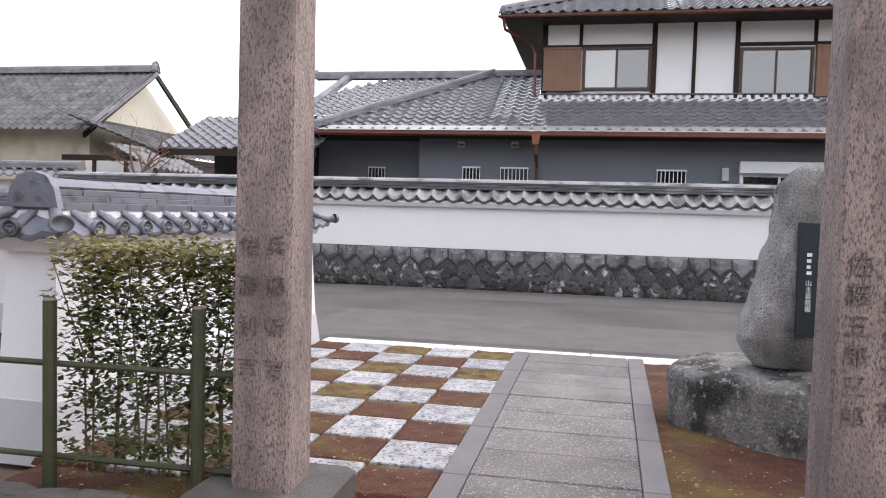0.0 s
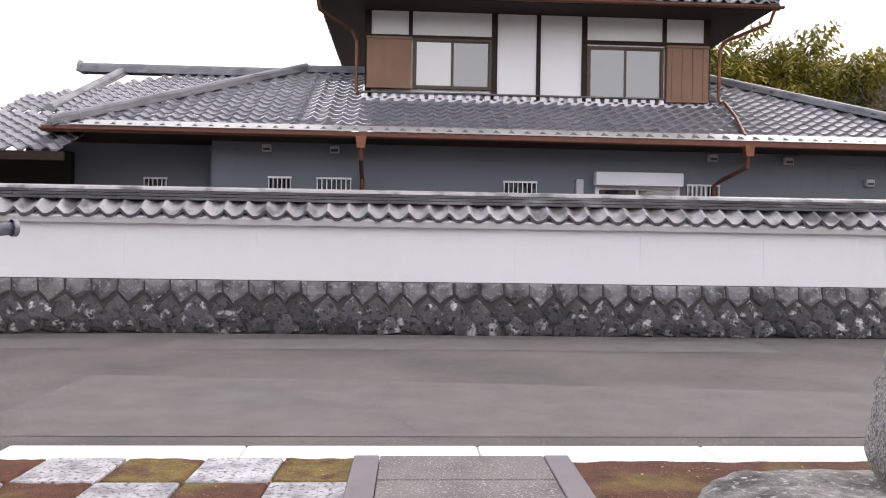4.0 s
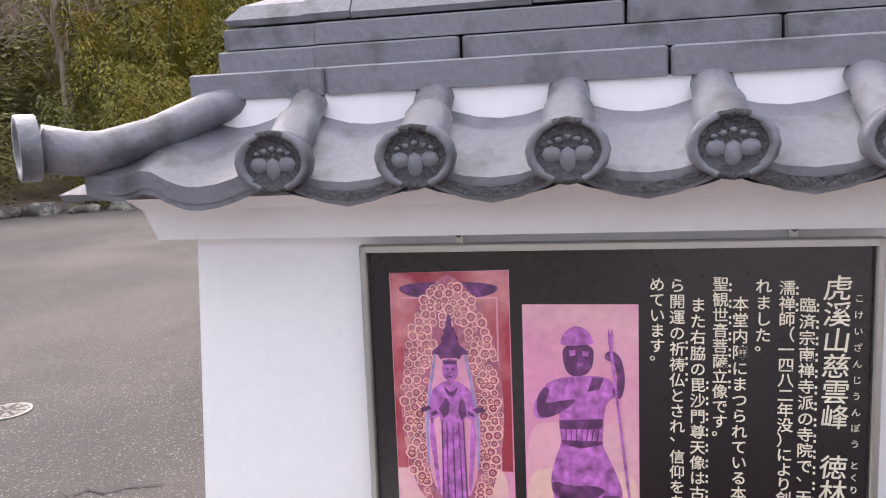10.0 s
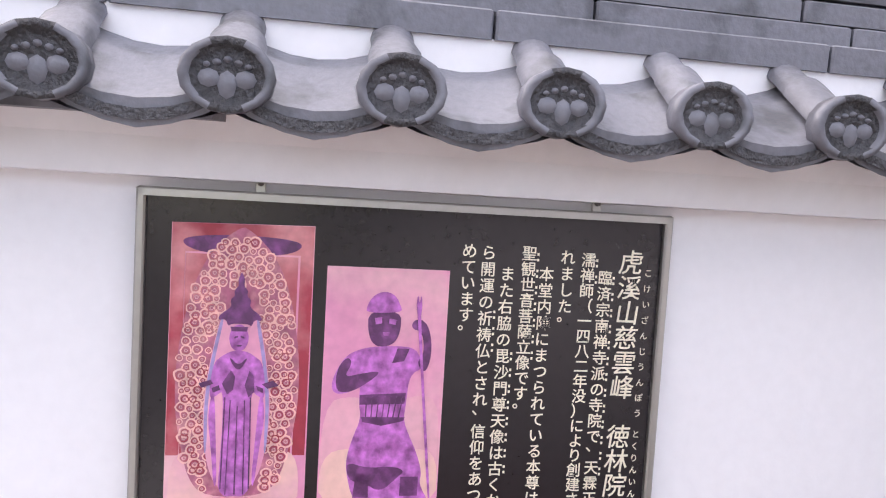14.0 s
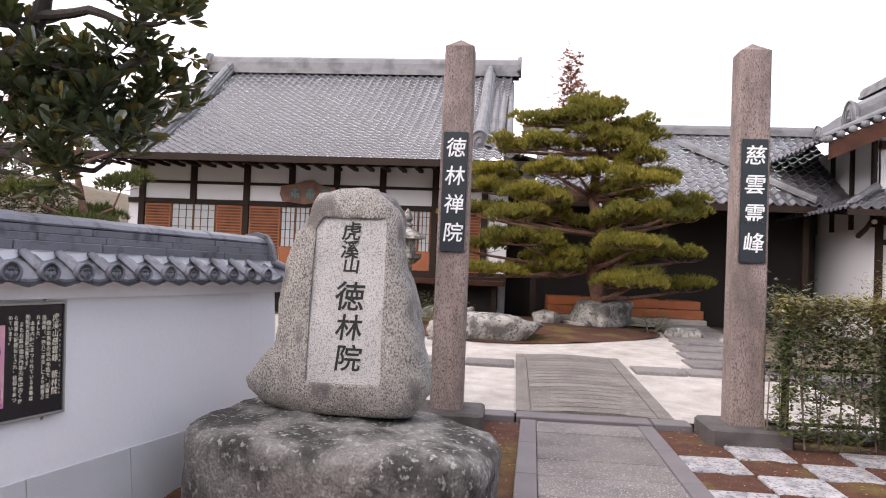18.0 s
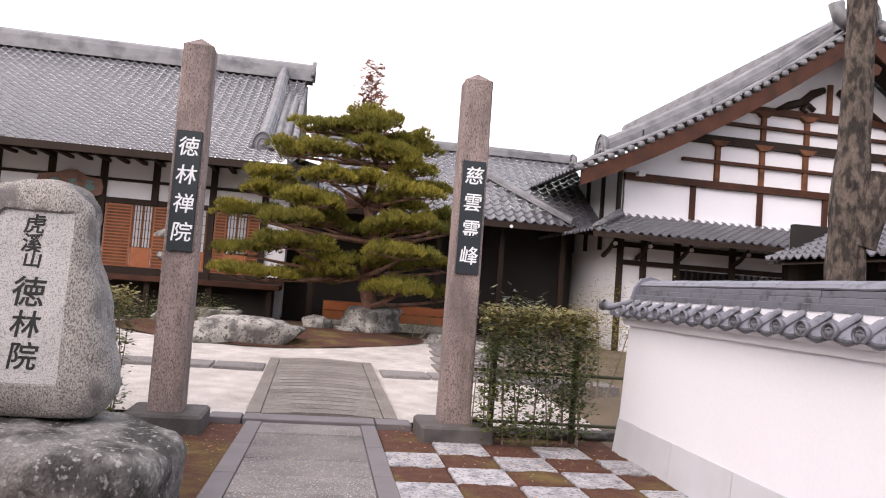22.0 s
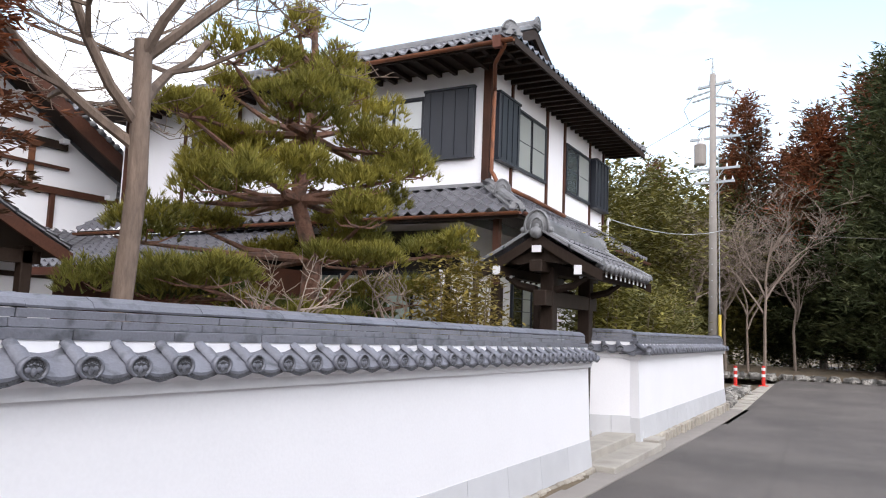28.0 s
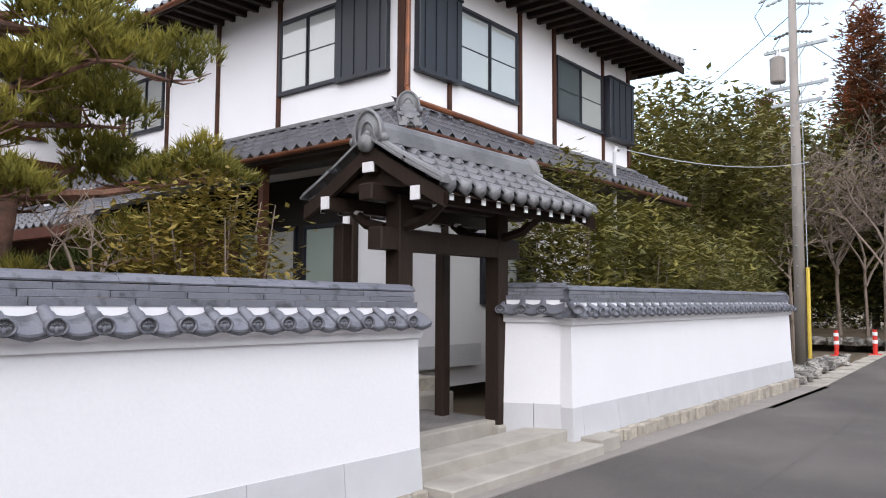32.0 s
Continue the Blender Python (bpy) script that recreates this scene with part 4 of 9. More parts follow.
def far_tile():
    """A pan tile with a rolled edge and a dished front; x across, y outward."""
    b = B()
    prof = [(-.165, .045), (-.145, .075), (-.115, .062), (-.07, .012), (-.02, -.03), (.05, -.032), (.12, .005), (.158, .045)]
    for x0_, y0_, z0_, y1_, z1_ in ((0, -.30, 2.085, .10, 1.835), ):
        b.sheet(lambda u, w: (prof[u][0], y0_ + (y1_ - y0_) * w, z0_ + (z1_ - z0_) * w + prof[u][1] * (1.0)), range(len(prof)), [0, 0.5, 1])
        b.sheet(lambda u, w: (prof[u][0], y1_, z1_ + prof[u][1] - .055 * w), range(len(prof)), [0, 1])
        b.sheet(lambda u, w: (prof[u][0], y1_ - .12 * w, z1_ + prof[u][1] - .055 + .03 * w), range(len(prof)), [0, 1])
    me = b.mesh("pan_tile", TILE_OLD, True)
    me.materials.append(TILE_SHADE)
    # Lip fronts and steep sides take the painted shade colour.
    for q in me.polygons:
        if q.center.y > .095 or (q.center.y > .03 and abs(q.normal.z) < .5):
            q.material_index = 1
    return me
ft = far_tile()
for i in range(int(LF / 0.323)):
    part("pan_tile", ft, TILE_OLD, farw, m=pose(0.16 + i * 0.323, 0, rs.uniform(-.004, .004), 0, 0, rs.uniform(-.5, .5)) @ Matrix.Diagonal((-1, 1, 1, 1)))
for k, (z, h, y0_, y1_) in enumerate(((2.055, .05, -.53, -.13), (2.11, .05, -.50, -.17), (2.165, .045, -.48, -.20))):
    x = 0.0
    while x < LF:
        e = min(LF, x + rs.uniform(.85, 1.1))
        part("ridge_course", B().box(x + .003, e - .003, y0_, y1_, z, z + h - .008, .005), TILE_SOOT, farw)
        x = e
for i in range(int(LF / 0.5)):
    part("cap_tile", B().prism([(-.48, 2.21), (-.45, 2.25), (-.34, 2.285), (-.23, 2.25), (-.20, 2.21)], i * .5, i * .5 + .497, "x"), TILE_OLD, farw)
part("end_board", B().box(-.06, 0.0, -.5, .02, .8, 2.1, .01), GRANITE, farw, "grey board closing the wall's end")

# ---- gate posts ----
# Carved letters: the grooves' shade and some grime, both put into the colour.
GROOVE = mat("shaded_grimy_groove", (0.115, 0.092, 0.085), 0.95, vary=0.5, scale=30, bump=0.3, second=(0.20, 0.16, 0.148), spot=22, lo=0.46, hi=0.58)


def gate_post(x, y, words, carved):
    p = thing("gate_post", "tall weathered stone gate post with a black name board", "gate post", pose(x, y, 0), "pair of gate posts")
    part("base_stone", B().box(-.36, .36, -.34, .34, -.06, .15, .025), POSTBASE, p, "dark stone footing")
    a, t = .155, .142
    b = B()
    zs = [.15, .8, 1.6, 2.4, 3.2, 3.66]
    for k, z in enumerate(zs):
        h = a + (t - a) * (z - .19) / 3.5
        c = .014
        b.v += [(-h + c, -h, z), (h - c, -h, z), (h, -h + c, z), (h, h - c, z), (h - c, h, z), (-h + c, h, z), (-h, h - c, z), (-h, -h + c, z)]
    b.f += [(j * 8 + k, j * 8 + (k + 1) % 8, j * 8 + 8 + (k + 1) % 8, j * 8 + 8 + k) for j in range(len(zs) - 1) for k in range(8)]
    b.v.append((0, 0, 3.76))
    b.f += [(40 + k, 40 + (k + 1) % 8, 48) for k in range(8)]
    part("shaft", b, POST, p)
    board = part("name_board", B().box(-.118, .118, .152, .18, 1.66, 2.81, .004), LACQUER, p, "black lacquered board with white brush characters")
    column(words, 0.195, WHITE_INK, board, 0, .1815, 2.645, 0.272, bold=.0018, slant=.10)
    for cx, line, top, gap in carved:
        column(line, .108, GROOVE, p, cx, -.1555, top, gap, name="carved_character", depth=.003, flip=True)
    return p


gate_post(2.36, 2.79, "徳林禅院", ((-.065, "佐藤五郎三郎", 1.40, .132), (.085, "佐藤栄次郎", 1.40, .16)))
gate_post(-0.43, 2.76, "慈雲霊峰", ((-.07, "佐藤利吉", 1.385, .203), (.07, "兵藤新吉", 1.385, .203)))

# ---- monument ----
mon = thing("stone_monument", "rough granite monument with carved black characters on a dark boulder", "monument", pose(2.83, 5.06, 0, 0, 0, -2))
keys_ = [(.50, -.44, .42, .18), (.56, -.50, .57, .22), (.64, -.53, .655, .25), (.70, -.535, .665, .26), (.80, -.52, .60, .26), (.93, -.495, .505, .25), (1.05, -.475, .49, .24), (1.29, -.42, .475, .23), (1.46, -.37, .46, .22), (1.62, -.335, .41, .21), (1.77, -.31, .37, .20), (1.87, -.285, .325, .19), (1.94, -.235, .255, .17), (1.985, -.15, .15, .12), (2.005, -.06, .06, .05)]
rowsz = []
for a_, b_ in zip(keys_, keys_[1:]):
    rowsz += [tuple(p + (q - p) * f for p, q in zip(a_, b_)) for f in (0, .33, .67)]
rowsz.append(keys_[-1])
b, N = B(), 72
for z, l_, r_, d in rowsz:
    cx, hw = (l_ + r_) / 2, (r_ - l_) / 2
    for k in range(N):
        a = 2 * math.pi * k / N
        ca, sa = math.cos(a), math.sin(a)
        ex, ey = math.copysign(abs(ca) ** .55, ca), math.copysign(abs(sa) ** .5, sa)
        p = Vector((cx + hw * ex, d * ey + .02, z))
        q = 0.035 * noise.noise(p * 3) + .022 * noise.noise(p * 8) + .014 * noise.noise(p * 22)
        b.v.append((p.x + ca * q, p.y + sa * q * (.6 if sa < 0 else .35), p.z + (.03 * noise.noise(p * 7) if .8 < z else 0)))
m_ = len(rowsz)
b.f += [(j * N + k, j * N + (k + 1) % N, (j + 1) * N + (k + 1) % N, (j + 1) * N + k) for j in range(m_ - 1) for k in range(N)] + [tuple((m_ - 1) * N + k for k in range(N)), tuple(N - 1 - k for k in range(N))]
stone = part("standing_stone", b, GRANITE, mon, "speckled granite slab with a rounded top and a sunk panel", smooth=True)
sunk = lambda z: .262 - .062 * (z - .72)
outl = [(-.255, .715), (.235, .715), (.235, 1.20), (.225, 1.72), (.20, 1.755), (.175, 1.79), (-.235, 1.79), (-.245, 1.755), (-.25, 1.20)]
cut_b = B()
cut_b.v = [(x, sunk(z), z) for x, z in outl] + [(x * 1.03, .6, z) for x, z in outl]
n_ = len(outl)
cut_b.f = [tuple(range(n_)), tuple(range(2 * n_ - 1, n_ - 1, -1))] + [(k, n_ + k, n_ + (k + 1) % n_, (k + 1) % n_) for k in range(n_)]
cutter = new("cutter", cut_b.mesh("cutter", GRANITE))
cutter.matrix_world = mon.matrix_world
carve = stone.modifiers.new("sink", "BOOLEAN")
carve.object, carve.solver, carve.operation = cutter, "EXACT", "DIFFERENCE"
bpy.context.view_layer.update()
carved_me = bpy.data.meshes.new_from_object(stone.evaluated_get(bpy.context.evaluated_depsgraph_get()))
stone.modifiers.remove(carve)
stone.data = carved_me
bpy.data.objects.remove(cutter)
carved_me.materials.append(GRANITE_OLD)
for q in carved_me.polygons:
    if q.center.y < -.03 or q.center.y < .06 and noise.noise(q.center * 5) > 0:
        q.material_index = 1
pan_b = B()
pan_b.v = [(x * .994, sunk(z) + dy, .715 + (z - .715) * .997 + .002) for dy in (-.01, .003) for x, z in outl]
pan_b.f = [tuple(range(n_)), tuple(range(2 * n_ - 1, n_ - 1, -1))] + [(k, n_ + k, n_ + (k + 1) % n_, (k + 1) % n_) for k in range(n_)]
panel = part("inscription_panel", pan_b, GRANITE_PANEL, mon, "dressed panel with carved black characters")
for ch, z, s, x in zip("虎溪山徳林院", (1.695, 1.575, 1.475, 1.265, 1.065, .87), (.130, .125, .118, .20, .18, .18), (-.01, -.005, -.02, -.02, -.025, -.03)):
    part("character", text_mesh(ch, s, BLACK_INK, .003, .0022, .10), BLACK_INK, panel, m=pose(x, sunk(z) + .003, z, 90 - 3.5, 0, 180))
plate = part("dedication_plate", B().box(-.15, .13, -.258, -.21, .66, 1.46, .004), LACQUER, mon, "polished black plate with white writing", m=pose(-.06, -.078, .10, -4.0, 0, 0))
column("平成拾年五月吉日建之", .046, WHITE_INK, plate, .015, -.2595, 1.37, .050, flip=True)
column("施主", .050, WHITE_INK, plate, .08, -.2595, 1.40, .056, flip=True)
for k in range(6):
    part("writing_bar", B().box(.06 + .006 * (k % 2), .092, -.2605, -.2585, 1.245 - k * .05, 1.275 - k * .05), WHITE_INK, plate)
column("瓊峰代", .052, WHITE_INK, plate, .01, -.2595, .81, .055, flip=True)
column("山主香南書", .044, WHITE_INK, plate, -.08, -.2595, 1.03, .046, flip=True)
for k in range(4):
    part("writing_bar", B().box(-.095, -.062 - .004 * (k % 3), -.2605, -.2585, 1.22 - k * .043, 1.245 - k * .043), WHITE_INK, plate)
rim = [(-1.05, .20), (-1.0, -.02), (-.66, -.36), (-.25, -.62), (.22, -.74), (.62, -.66), (.82, -.36), (.90, .10), (.90, .50), (.70, .70), (.20, .80), (-.40, .84), (-.85, .74), (-1.03, .48)]
ring = []
for k in range(len(rim)):
    p0, p1, p2, p3 = (Vector(rim[(k + q) % len(rim)]) for q in (-1, 0, 1, 2))
    for f in (0, .17, .33, .5, .67, .83):
        ring.append(.5 * (2 * p1 + (p2 - p0) * f + (2 * p0 - 5 * p1 + 4 * p2 - p3) * f * f + (3 * p1 - p0 - 3 * p2 + p3) * f ** 3))
base, N = B(), len(ring)
levels = [(-.08, .97), (.02, .975), (.10, .98), (.18, .985), (.26, .99), (.33, 1.0), (.39, 1.0), (.435, .995), (.468, .975), (.49, .94), (.502, .89), (.512, .80), (.522, .66), (.530, .50), (.535, .30), (.538, .05)]
for z, k_ in levels:
    for q in ring:
        p = Vector((q.x * k_, q.y * k_, z))
        cut_ = .06 * noise.noise(Vector((q.x * 2.3, q.y * 2.3, z * 1.2 + 4))) + .03 * noise.noise(p * 6) + .016 * noise.noise(p * 15)
        d = q.normalized()
        tilt = -.03 * (p.y + .2) + .035 * p.x
        base.v.append((p.x + d.x * cut_ * k_, p.y + d.y * cut_ * k_, z + (.028 * noise.noise(p * 3.1) + .014 * noise.noise(p * 11) + tilt) * min(1, max(0, z / .4))))
base.f = [(j * N + k, j * N + (k + 1) % N, (j + 1) * N + (k + 1) % N, (j + 1) * N + k) for j in range(len(levels) - 1) for k in range(N)] + [tuple((len(levels) - 1) * N + k for k in range(N))]
part("boulder_base", base, ROCK, mon, "flat-topped dark boulder stained black", m=pose(.03, .03, -.03), smooth=True)

# ---- notice board on the east wing ----
ANODISED = mat("anodised_frame", (0.42, 0.41, 0.39), 0.35, 0.8, vary=0.06, bump=0)
BOARD_BK = mat("black_notice_panel", (0.016, 0.013, 0.016), 0.25, vary=0.15, scale=3, bump=0)
INK_GOLD = mat("pale_gold_lettering", (0.80, 0.74, 0.60), 0.5, vary=0.12, scale=30, bump=0)
PIC_RED = mat("faded_red_print", (0.36, 0.035, 0.06), 0.4, vary=0.2, scale=9, bump=0, second=(0.75, 0.32, 0.34), spot=7)
PIC_PINK = mat("faded_pink_print", (0.74, 0.30, 0.46), 0.4, vary=0.12, scale=8, bump=0, second=(0.80, 0.52, 0.50), spot=3.5)
PIC_PURPLE = mat("faded_purple_print", (0.52, 0.16, 0.52), 0.4, vary=0.4, scale=60, bump=0, second=(0.30, 0.08, 0.28), spot=50)
PIC_DARK = mat("dark_plum_print", (0.11, 0.032, 0.11), 0.4, vary=0.4, scale=40, bump=0, second=(0.24, 0.07, 0.24), spot=45)
PIC_GOLD = mat("faded_gold_print", (0.78, 0.40, 0.40), 0.4, vary=0.4, scale=60, bump=0, second=(0.45, 0.12, 0.22), spot=44)
PIC_HALO = mat("plum_halo_print", (0.42, 0.12, 0.20), 0.4, vary=0.4, scale=40, bump=0, second=(0.62, 0.26, 0.30), spot=50)
PIC_BLUE = mat("slate_violet_print", (0.34, 0.26, 0.50), 0.4, vary=0.25, scale=60, bump=0)
PIC_ROSE = mat("pale_rose_ground_print", (0.76, 0.38, 0.46), 0.4, vary=0.12, scale=10, bump=0, second=(0.78, 0.44, 0.50), spot=6)
PIC_GOLD2 = mat("sallow_print", (0.80, 0.50, 0.44), 0.4, vary=0.12, scale=12, bump=0, second=(0.74, 0.36, 0.48), spot=9)
du = Vector((W1B[0] - W1A[0], W1B[1] - W1A[1])).normalized()
BX = L1 - 0.285 - 0.45
board = thing("notice_board", "black framed notice board with two faded pictures and gilt text", "notice board", along(W1A, W1B) @ pose(BX - .03, .203, .917, 2.3, 0, 0))
# local: x runs toward the road, seen from +y the reader's left is +x
part("backing", B().box(-.41, .44, .0, .012, -.29, .29), BOARD_BK, board)
for nm, bx in (("frame_rail", (-.422, .452, .0, .024, .288, .302)), ("frame_rail", (-.422, .452, .0, .024, -.302, -.288)), ("frame_rail", (-.424, -.41, .0, .024, -.302, .302)), ("frame_rail", (.438, .452, .0, .024, -.302, .302))):
    part(nm, B().box(*bx, .003), ANODISED, board, "brushed aluminium")
for x, z in ((-.29, .312), (.27, .312), (-.29, -.312), (.27, -.312)):
    tab = part("fixing_tab", B().box(x - .008, x + .008, .0, .004, z - .012, z + .012, .001), ANODISED, board)
    part("screw", B().tube([(x, .003, z + .004), (x, .009, z + .004)], .005, 8), POSTBASE, tab)
def rounded(pts, n=2):
    """Cuts the corners of an outline."""
    for k in range(n):
        pts = [(p[0] * q + r[0] * (1 - q), p[1] * q + r[1] * (1 - q)) for p, r in zip(pts, pts[1:] + pts[:1]) for q in (.75, .25)]
    return pts
def flat(pts, y, name, m, label="", parent=None):
    if len(pts) > 5:
        pts = rounded(pts)
    return part(name, B().prism(pts, y, y + .0006, "y"), m, parent or board, label)
def oval(cx, cz, a, c, n=28, point=0.0):
    return [(cx + a * math.cos(2 * math.pi * k / n), cz + c * math.sin(2 * math.pi * k / n) + (point if k == n // 4 else 0)) for k in range(n)]
rb = random.Random(4)
pic1 = flat([(.180, -.231), (.400, -.231), (.400, .249), (.182, .253)], .0125, "picture", PIC_PINK, "faded magenta print of a temple statue before a scrolled halo")
flat([(.183, .205), (.399, .205), (.399, .249), (.183, .252)], .0133, "picture_band", PIC_RED, parent=pic1)
for sx in (.183, .379):
    flat([(sx, -.12), (sx + .020, -.12), (sx + .020, .205), (sx, .205)], .0133, "picture_band", PIC_RED, parent=pic1)
def in_pic(x0, x1, z0, z1, pts):
    """Turns shares of a picture's width (from the reader's left) and height (from its foot) into board points."""
    return [(x1 - (x1 - x0) * u, z0 + (z1 - z0) * v) for u, v in pts]
def mirror(half):
    """Closes a half outline over the middle line u = 0.49."""
    return half + [(.98 - u, v) for u, v in reversed(half)]
P1, P2 = (.180, .400, -.231, .250), (-.040, .160, -.221, .191)
HALO = [(.47, .99), (.38, .96), (.26, .90), (.16, .80), (.09, .66), (.055, .52), (.06, .38), (.11, .25), (.17, .15), (.28, .09)]
flat(in_pic(*P1, [(.10, .90), (.88, .90), (.88, .20), (.10, .20)]), .0135, "picture_ground", PIC_RED, parent=pic1)
flat(in_pic(*P1, [(.03, .22), (.20, .26), (.50, .20), (.80, .26), (.95, .22), (.95, .01), (.03, .01)]), .0136, "picture_ground", PIC_GOLD2, parent=pic1)
flat(in_pic(*P1, mirror([(.44, .965), (.20, .96), (.06, .945), (.12, .915), (.3, .90)])), .0137, "picture_shade", PIC_DARK, parent=pic1)
flat(in_pic(*P1, mirror(HALO)), .0141, "halo", PIC_HALO, parent=pic1)
curls, curls2 = B(), B()
hw_ = lambda v: max((b_[0] + (a_[0] - b_[0]) * (v - b_[1]) / (a_[1] - b_[1]) for a_, b_ in zip(HALO, HALO[1:]) if b_[1] <= v <= a_[1]), default=.49)
row = 0
v = .12
while v < .96:
    left = hw_(v) + .03
    u = left + .033 * (row % 2)
    while u < .98 - left:
        if not (abs(u - .49) < (.20 if v < .62 else .13) and v < .80):
            (cx, cz), = in_pic(*P1, [(u, v)])
            q0 = .0088 * rb.uniform(.6, 1.3)
            cx, cz = cx + rb.uniform(-.0035, .0035), cz + rb.uniform(-.0035, .0035)
            for j, r_ in enumerate((q0, q0 * .62, q0 * .28)):
                tgt, n = (curls if j != 1 else curls2), 10
                o = len(tgt.v)
                ph = rb.uniform(0, 6)
                tgt.v += [(cx + w * math.cos(6.283 * k / n + ph) * (1 + .12 * math.sin(6.283 * k / n * 3)), .0150 + .0004 * j, cz + w * math.sin(6.283 * k / n + ph)) for w in (r_, r_ * .72) for k in range(n)]
                tgt.f += [(o + k, o + (k + 1) % n, o + n + (k + 1) % n, o + n + k) for k in range(n)]
        u += .066
    v += .0275
    row += 1
part("halo_scrollwork", curls, mat("pale_rose_print", (0.85, 0.50, 0.46), 0.4, vary=0.25, scale=40, bump=0), pic1, kind="stuff")
part("halo_scrollwork", curls2, PIC_RED, pic1, kind="stuff")
flat(in_pic(*P1, mirror([(.44, .735), (.36, .70), (.31, .60), (.27, .48), (.25, .36), (.29, .20), (.38, .11)])), .0158, "aureole_shape", PIC_PINK, parent=pic1)
for f in (1, -1):
    flat(in_pic(*P1, [(.49 + f * (u - .49), v) for u, v in [(.36, .70), (.30, .56), (.26, .42), (.27, .24), (.29, .24), (.285, .42), (.325, .56), (.38, .69)]]), .0161, "ribbon_shape", PIC_BLUE, parent=pic1)
flat(in_pic(*P1, mirror([(.44, .585), (.37, .565), (.32, .545), (.295, .47), (.30, .42), (.36, .44), (.39, .45), (.395, .34), (.385, .20), (.375, .09)])), .0164, "robed_figure_shape", PIC_PURPLE, parent=pic1)
for f in (1, -1):
    flat(in_pic(*P1, [(.49 + f * (u - .49), v) for u, v in [(.31, .44), (.335, .43), (.35, .30), (.37, .14), (.35, .12), (.32, .26), (.29, .36)]]), .0166, "sleeve_shape", PIC_PURPLE, parent=pic1)
flat(in_pic(*P1, mirror([(.488, .845), (.465, .82), (.475, .80), (.44, .785), (.45, .765), (.415, .755), (.43, .73), (.35, .705), (.335, .685), (.39, .69), (.41, .665), (.43, .675)])), .0170, "crown_shape", PIC_DARK, parent=pic1)
flat(in_pic(*P1, [(.487 + .068 * math.sin(6.283 * k / 16), .628 + .045 * math.cos(6.283 * k / 16)) for k in range(16)]), .0176, "face_shape", PIC_PURPLE, parent=pic1)
for pts in ([(.425, .665), (.55, .665), (.54, .65), (.435, .65)], [(.455, .632), (.48, .636), (.48, .63), (.455, .626)], [(.50, .636), (.525, .632), (.525, .626), (.50, .63)], [(.47, .605), (.51, .605), (.50, .599), (.48, .599)], [(.38, .475), (.44, .52), (.47, .50), (.46, .455), (.42, .44)], [(.54, .47), (.57, .52), (.60, .50), (.61, .45), (.57, .43)], [(.43, .565), (.49, .535), (.55, .565), (.545, .55), (.49, .515), (.435, .55)], [(.40, .43), (.41, .43), (.40, .12), (.39, .12)], [(.44, .42), (.447, .42), (.435, .10), (.428, .10)], [(.49, .40), (.497, .40), (.50, .10), (.49, .10)], [(.54, .42), (.547, .42), (.56, .10), (.552, .10)], [(.58, .43), (.59, .43), (.60, .12), (.59, .12)], [(.31, .46), (.36, .47), (.37, .455), (.32, .445)], [(.62, .47), (.67, .46), (.67, .445), (.63, .455)], [(.22, .475), (.30, .487), (.32, .475), (.24, .46)], [(.66, .475), (.74, .487), (.78, .47), (.70, .46)]):
    flat(in_pic(*P1, pts), .0180, "fold_shape", PIC_DARK, parent=pic1)
flat(in_pic(*P1, mirror([(.49, .095), (.32, .09), (.27, .075), (.33, .045), (.38, .04), (.30, .015), (.30, .0)])), .0182, "pedestal_shape", PIC_GOLD, parent=pic1)
pic2 = flat([(P2[0], P2[2]), (P2[1], P2[2]), (P2[1], P2[3]), (P2[0], P2[3])], .0125, "picture", PIC_PINK, "faded pink print of a standing guardian statue")
def shade2(name, pts, y, m):
    flat(in_pic(*P2, pts), y, name, m, parent=pic2)
shade2("picture_ground", [(.01, .45), (.25, .49), (.55, .44), (.80, .50), (.99, .46), (.99, .01), (.01, .01)], .0129, PIC_ROSE)
shade2("picture_ground", [(.01, .24), (.25, .28), (.55, .22), (.80, .28), (.99, .24), (.99, .01), (.01, .01)], .0131, PIC_GOLD2)
guard = [(.19, .65), (.30, .675), (.41, .685), (.58, .69), (.74, .685), (.80, .64), (.83, .605), (.71, .575), (.695, .455), (.68, .39), (.725, .335), (.81, .25), (.86, .17), (.84, .125), (.93, .05), (.93, .005), (.13, .005), (.24, .035), (.38, .05), (.29, .065), (.24, .15), (.22, .22), (.26, .305), (.33, .395), (.305, .455), (.31, .54), (.24, .50), (.11, .49), (.07, .525), (.11, .59)]
shade2("guardian_shape", guard, .0135, PIC_PURPLE)
for pts in ([(.345, .83), (.61, .83), (.62, .76), (.58, .705), (.50, .685), (.40, .69), (.35, .74)], [(.71, .79), (.78, .805), (.86, .765), (.89, .66), (.84, .575), (.76, .625), (.825, .66), (.80, .75), (.71, .76)], [(.31, .49), (.69, .50), (.68, .455), (.31, .45)], [(.33, .40), (.69, .40), (.68, .385), (.50, .365), (.34, .38)], [(.31, .17), (.41, .17), (.42, .07), (.29, .07)], [(.68, .155), (.83, .155), (.83, .075), (.68, .075)], [(.22, .22), (.25, .14), (.38, .13), (.52, .09), (.65, .15), (.72, .18), (.60, .20), (.40, .19)], [(.11, .59), (.19, .645), (.24, .62), (.17, .56), (.30, .575), (.48, .59), (.40, .55), (.24, .50), (.11, .50)], [(.60, .68), (.70, .68), (.66, .63), (.56, .62)]):
    shade2("shade_shape", pts, .0139, PIC_DARK)
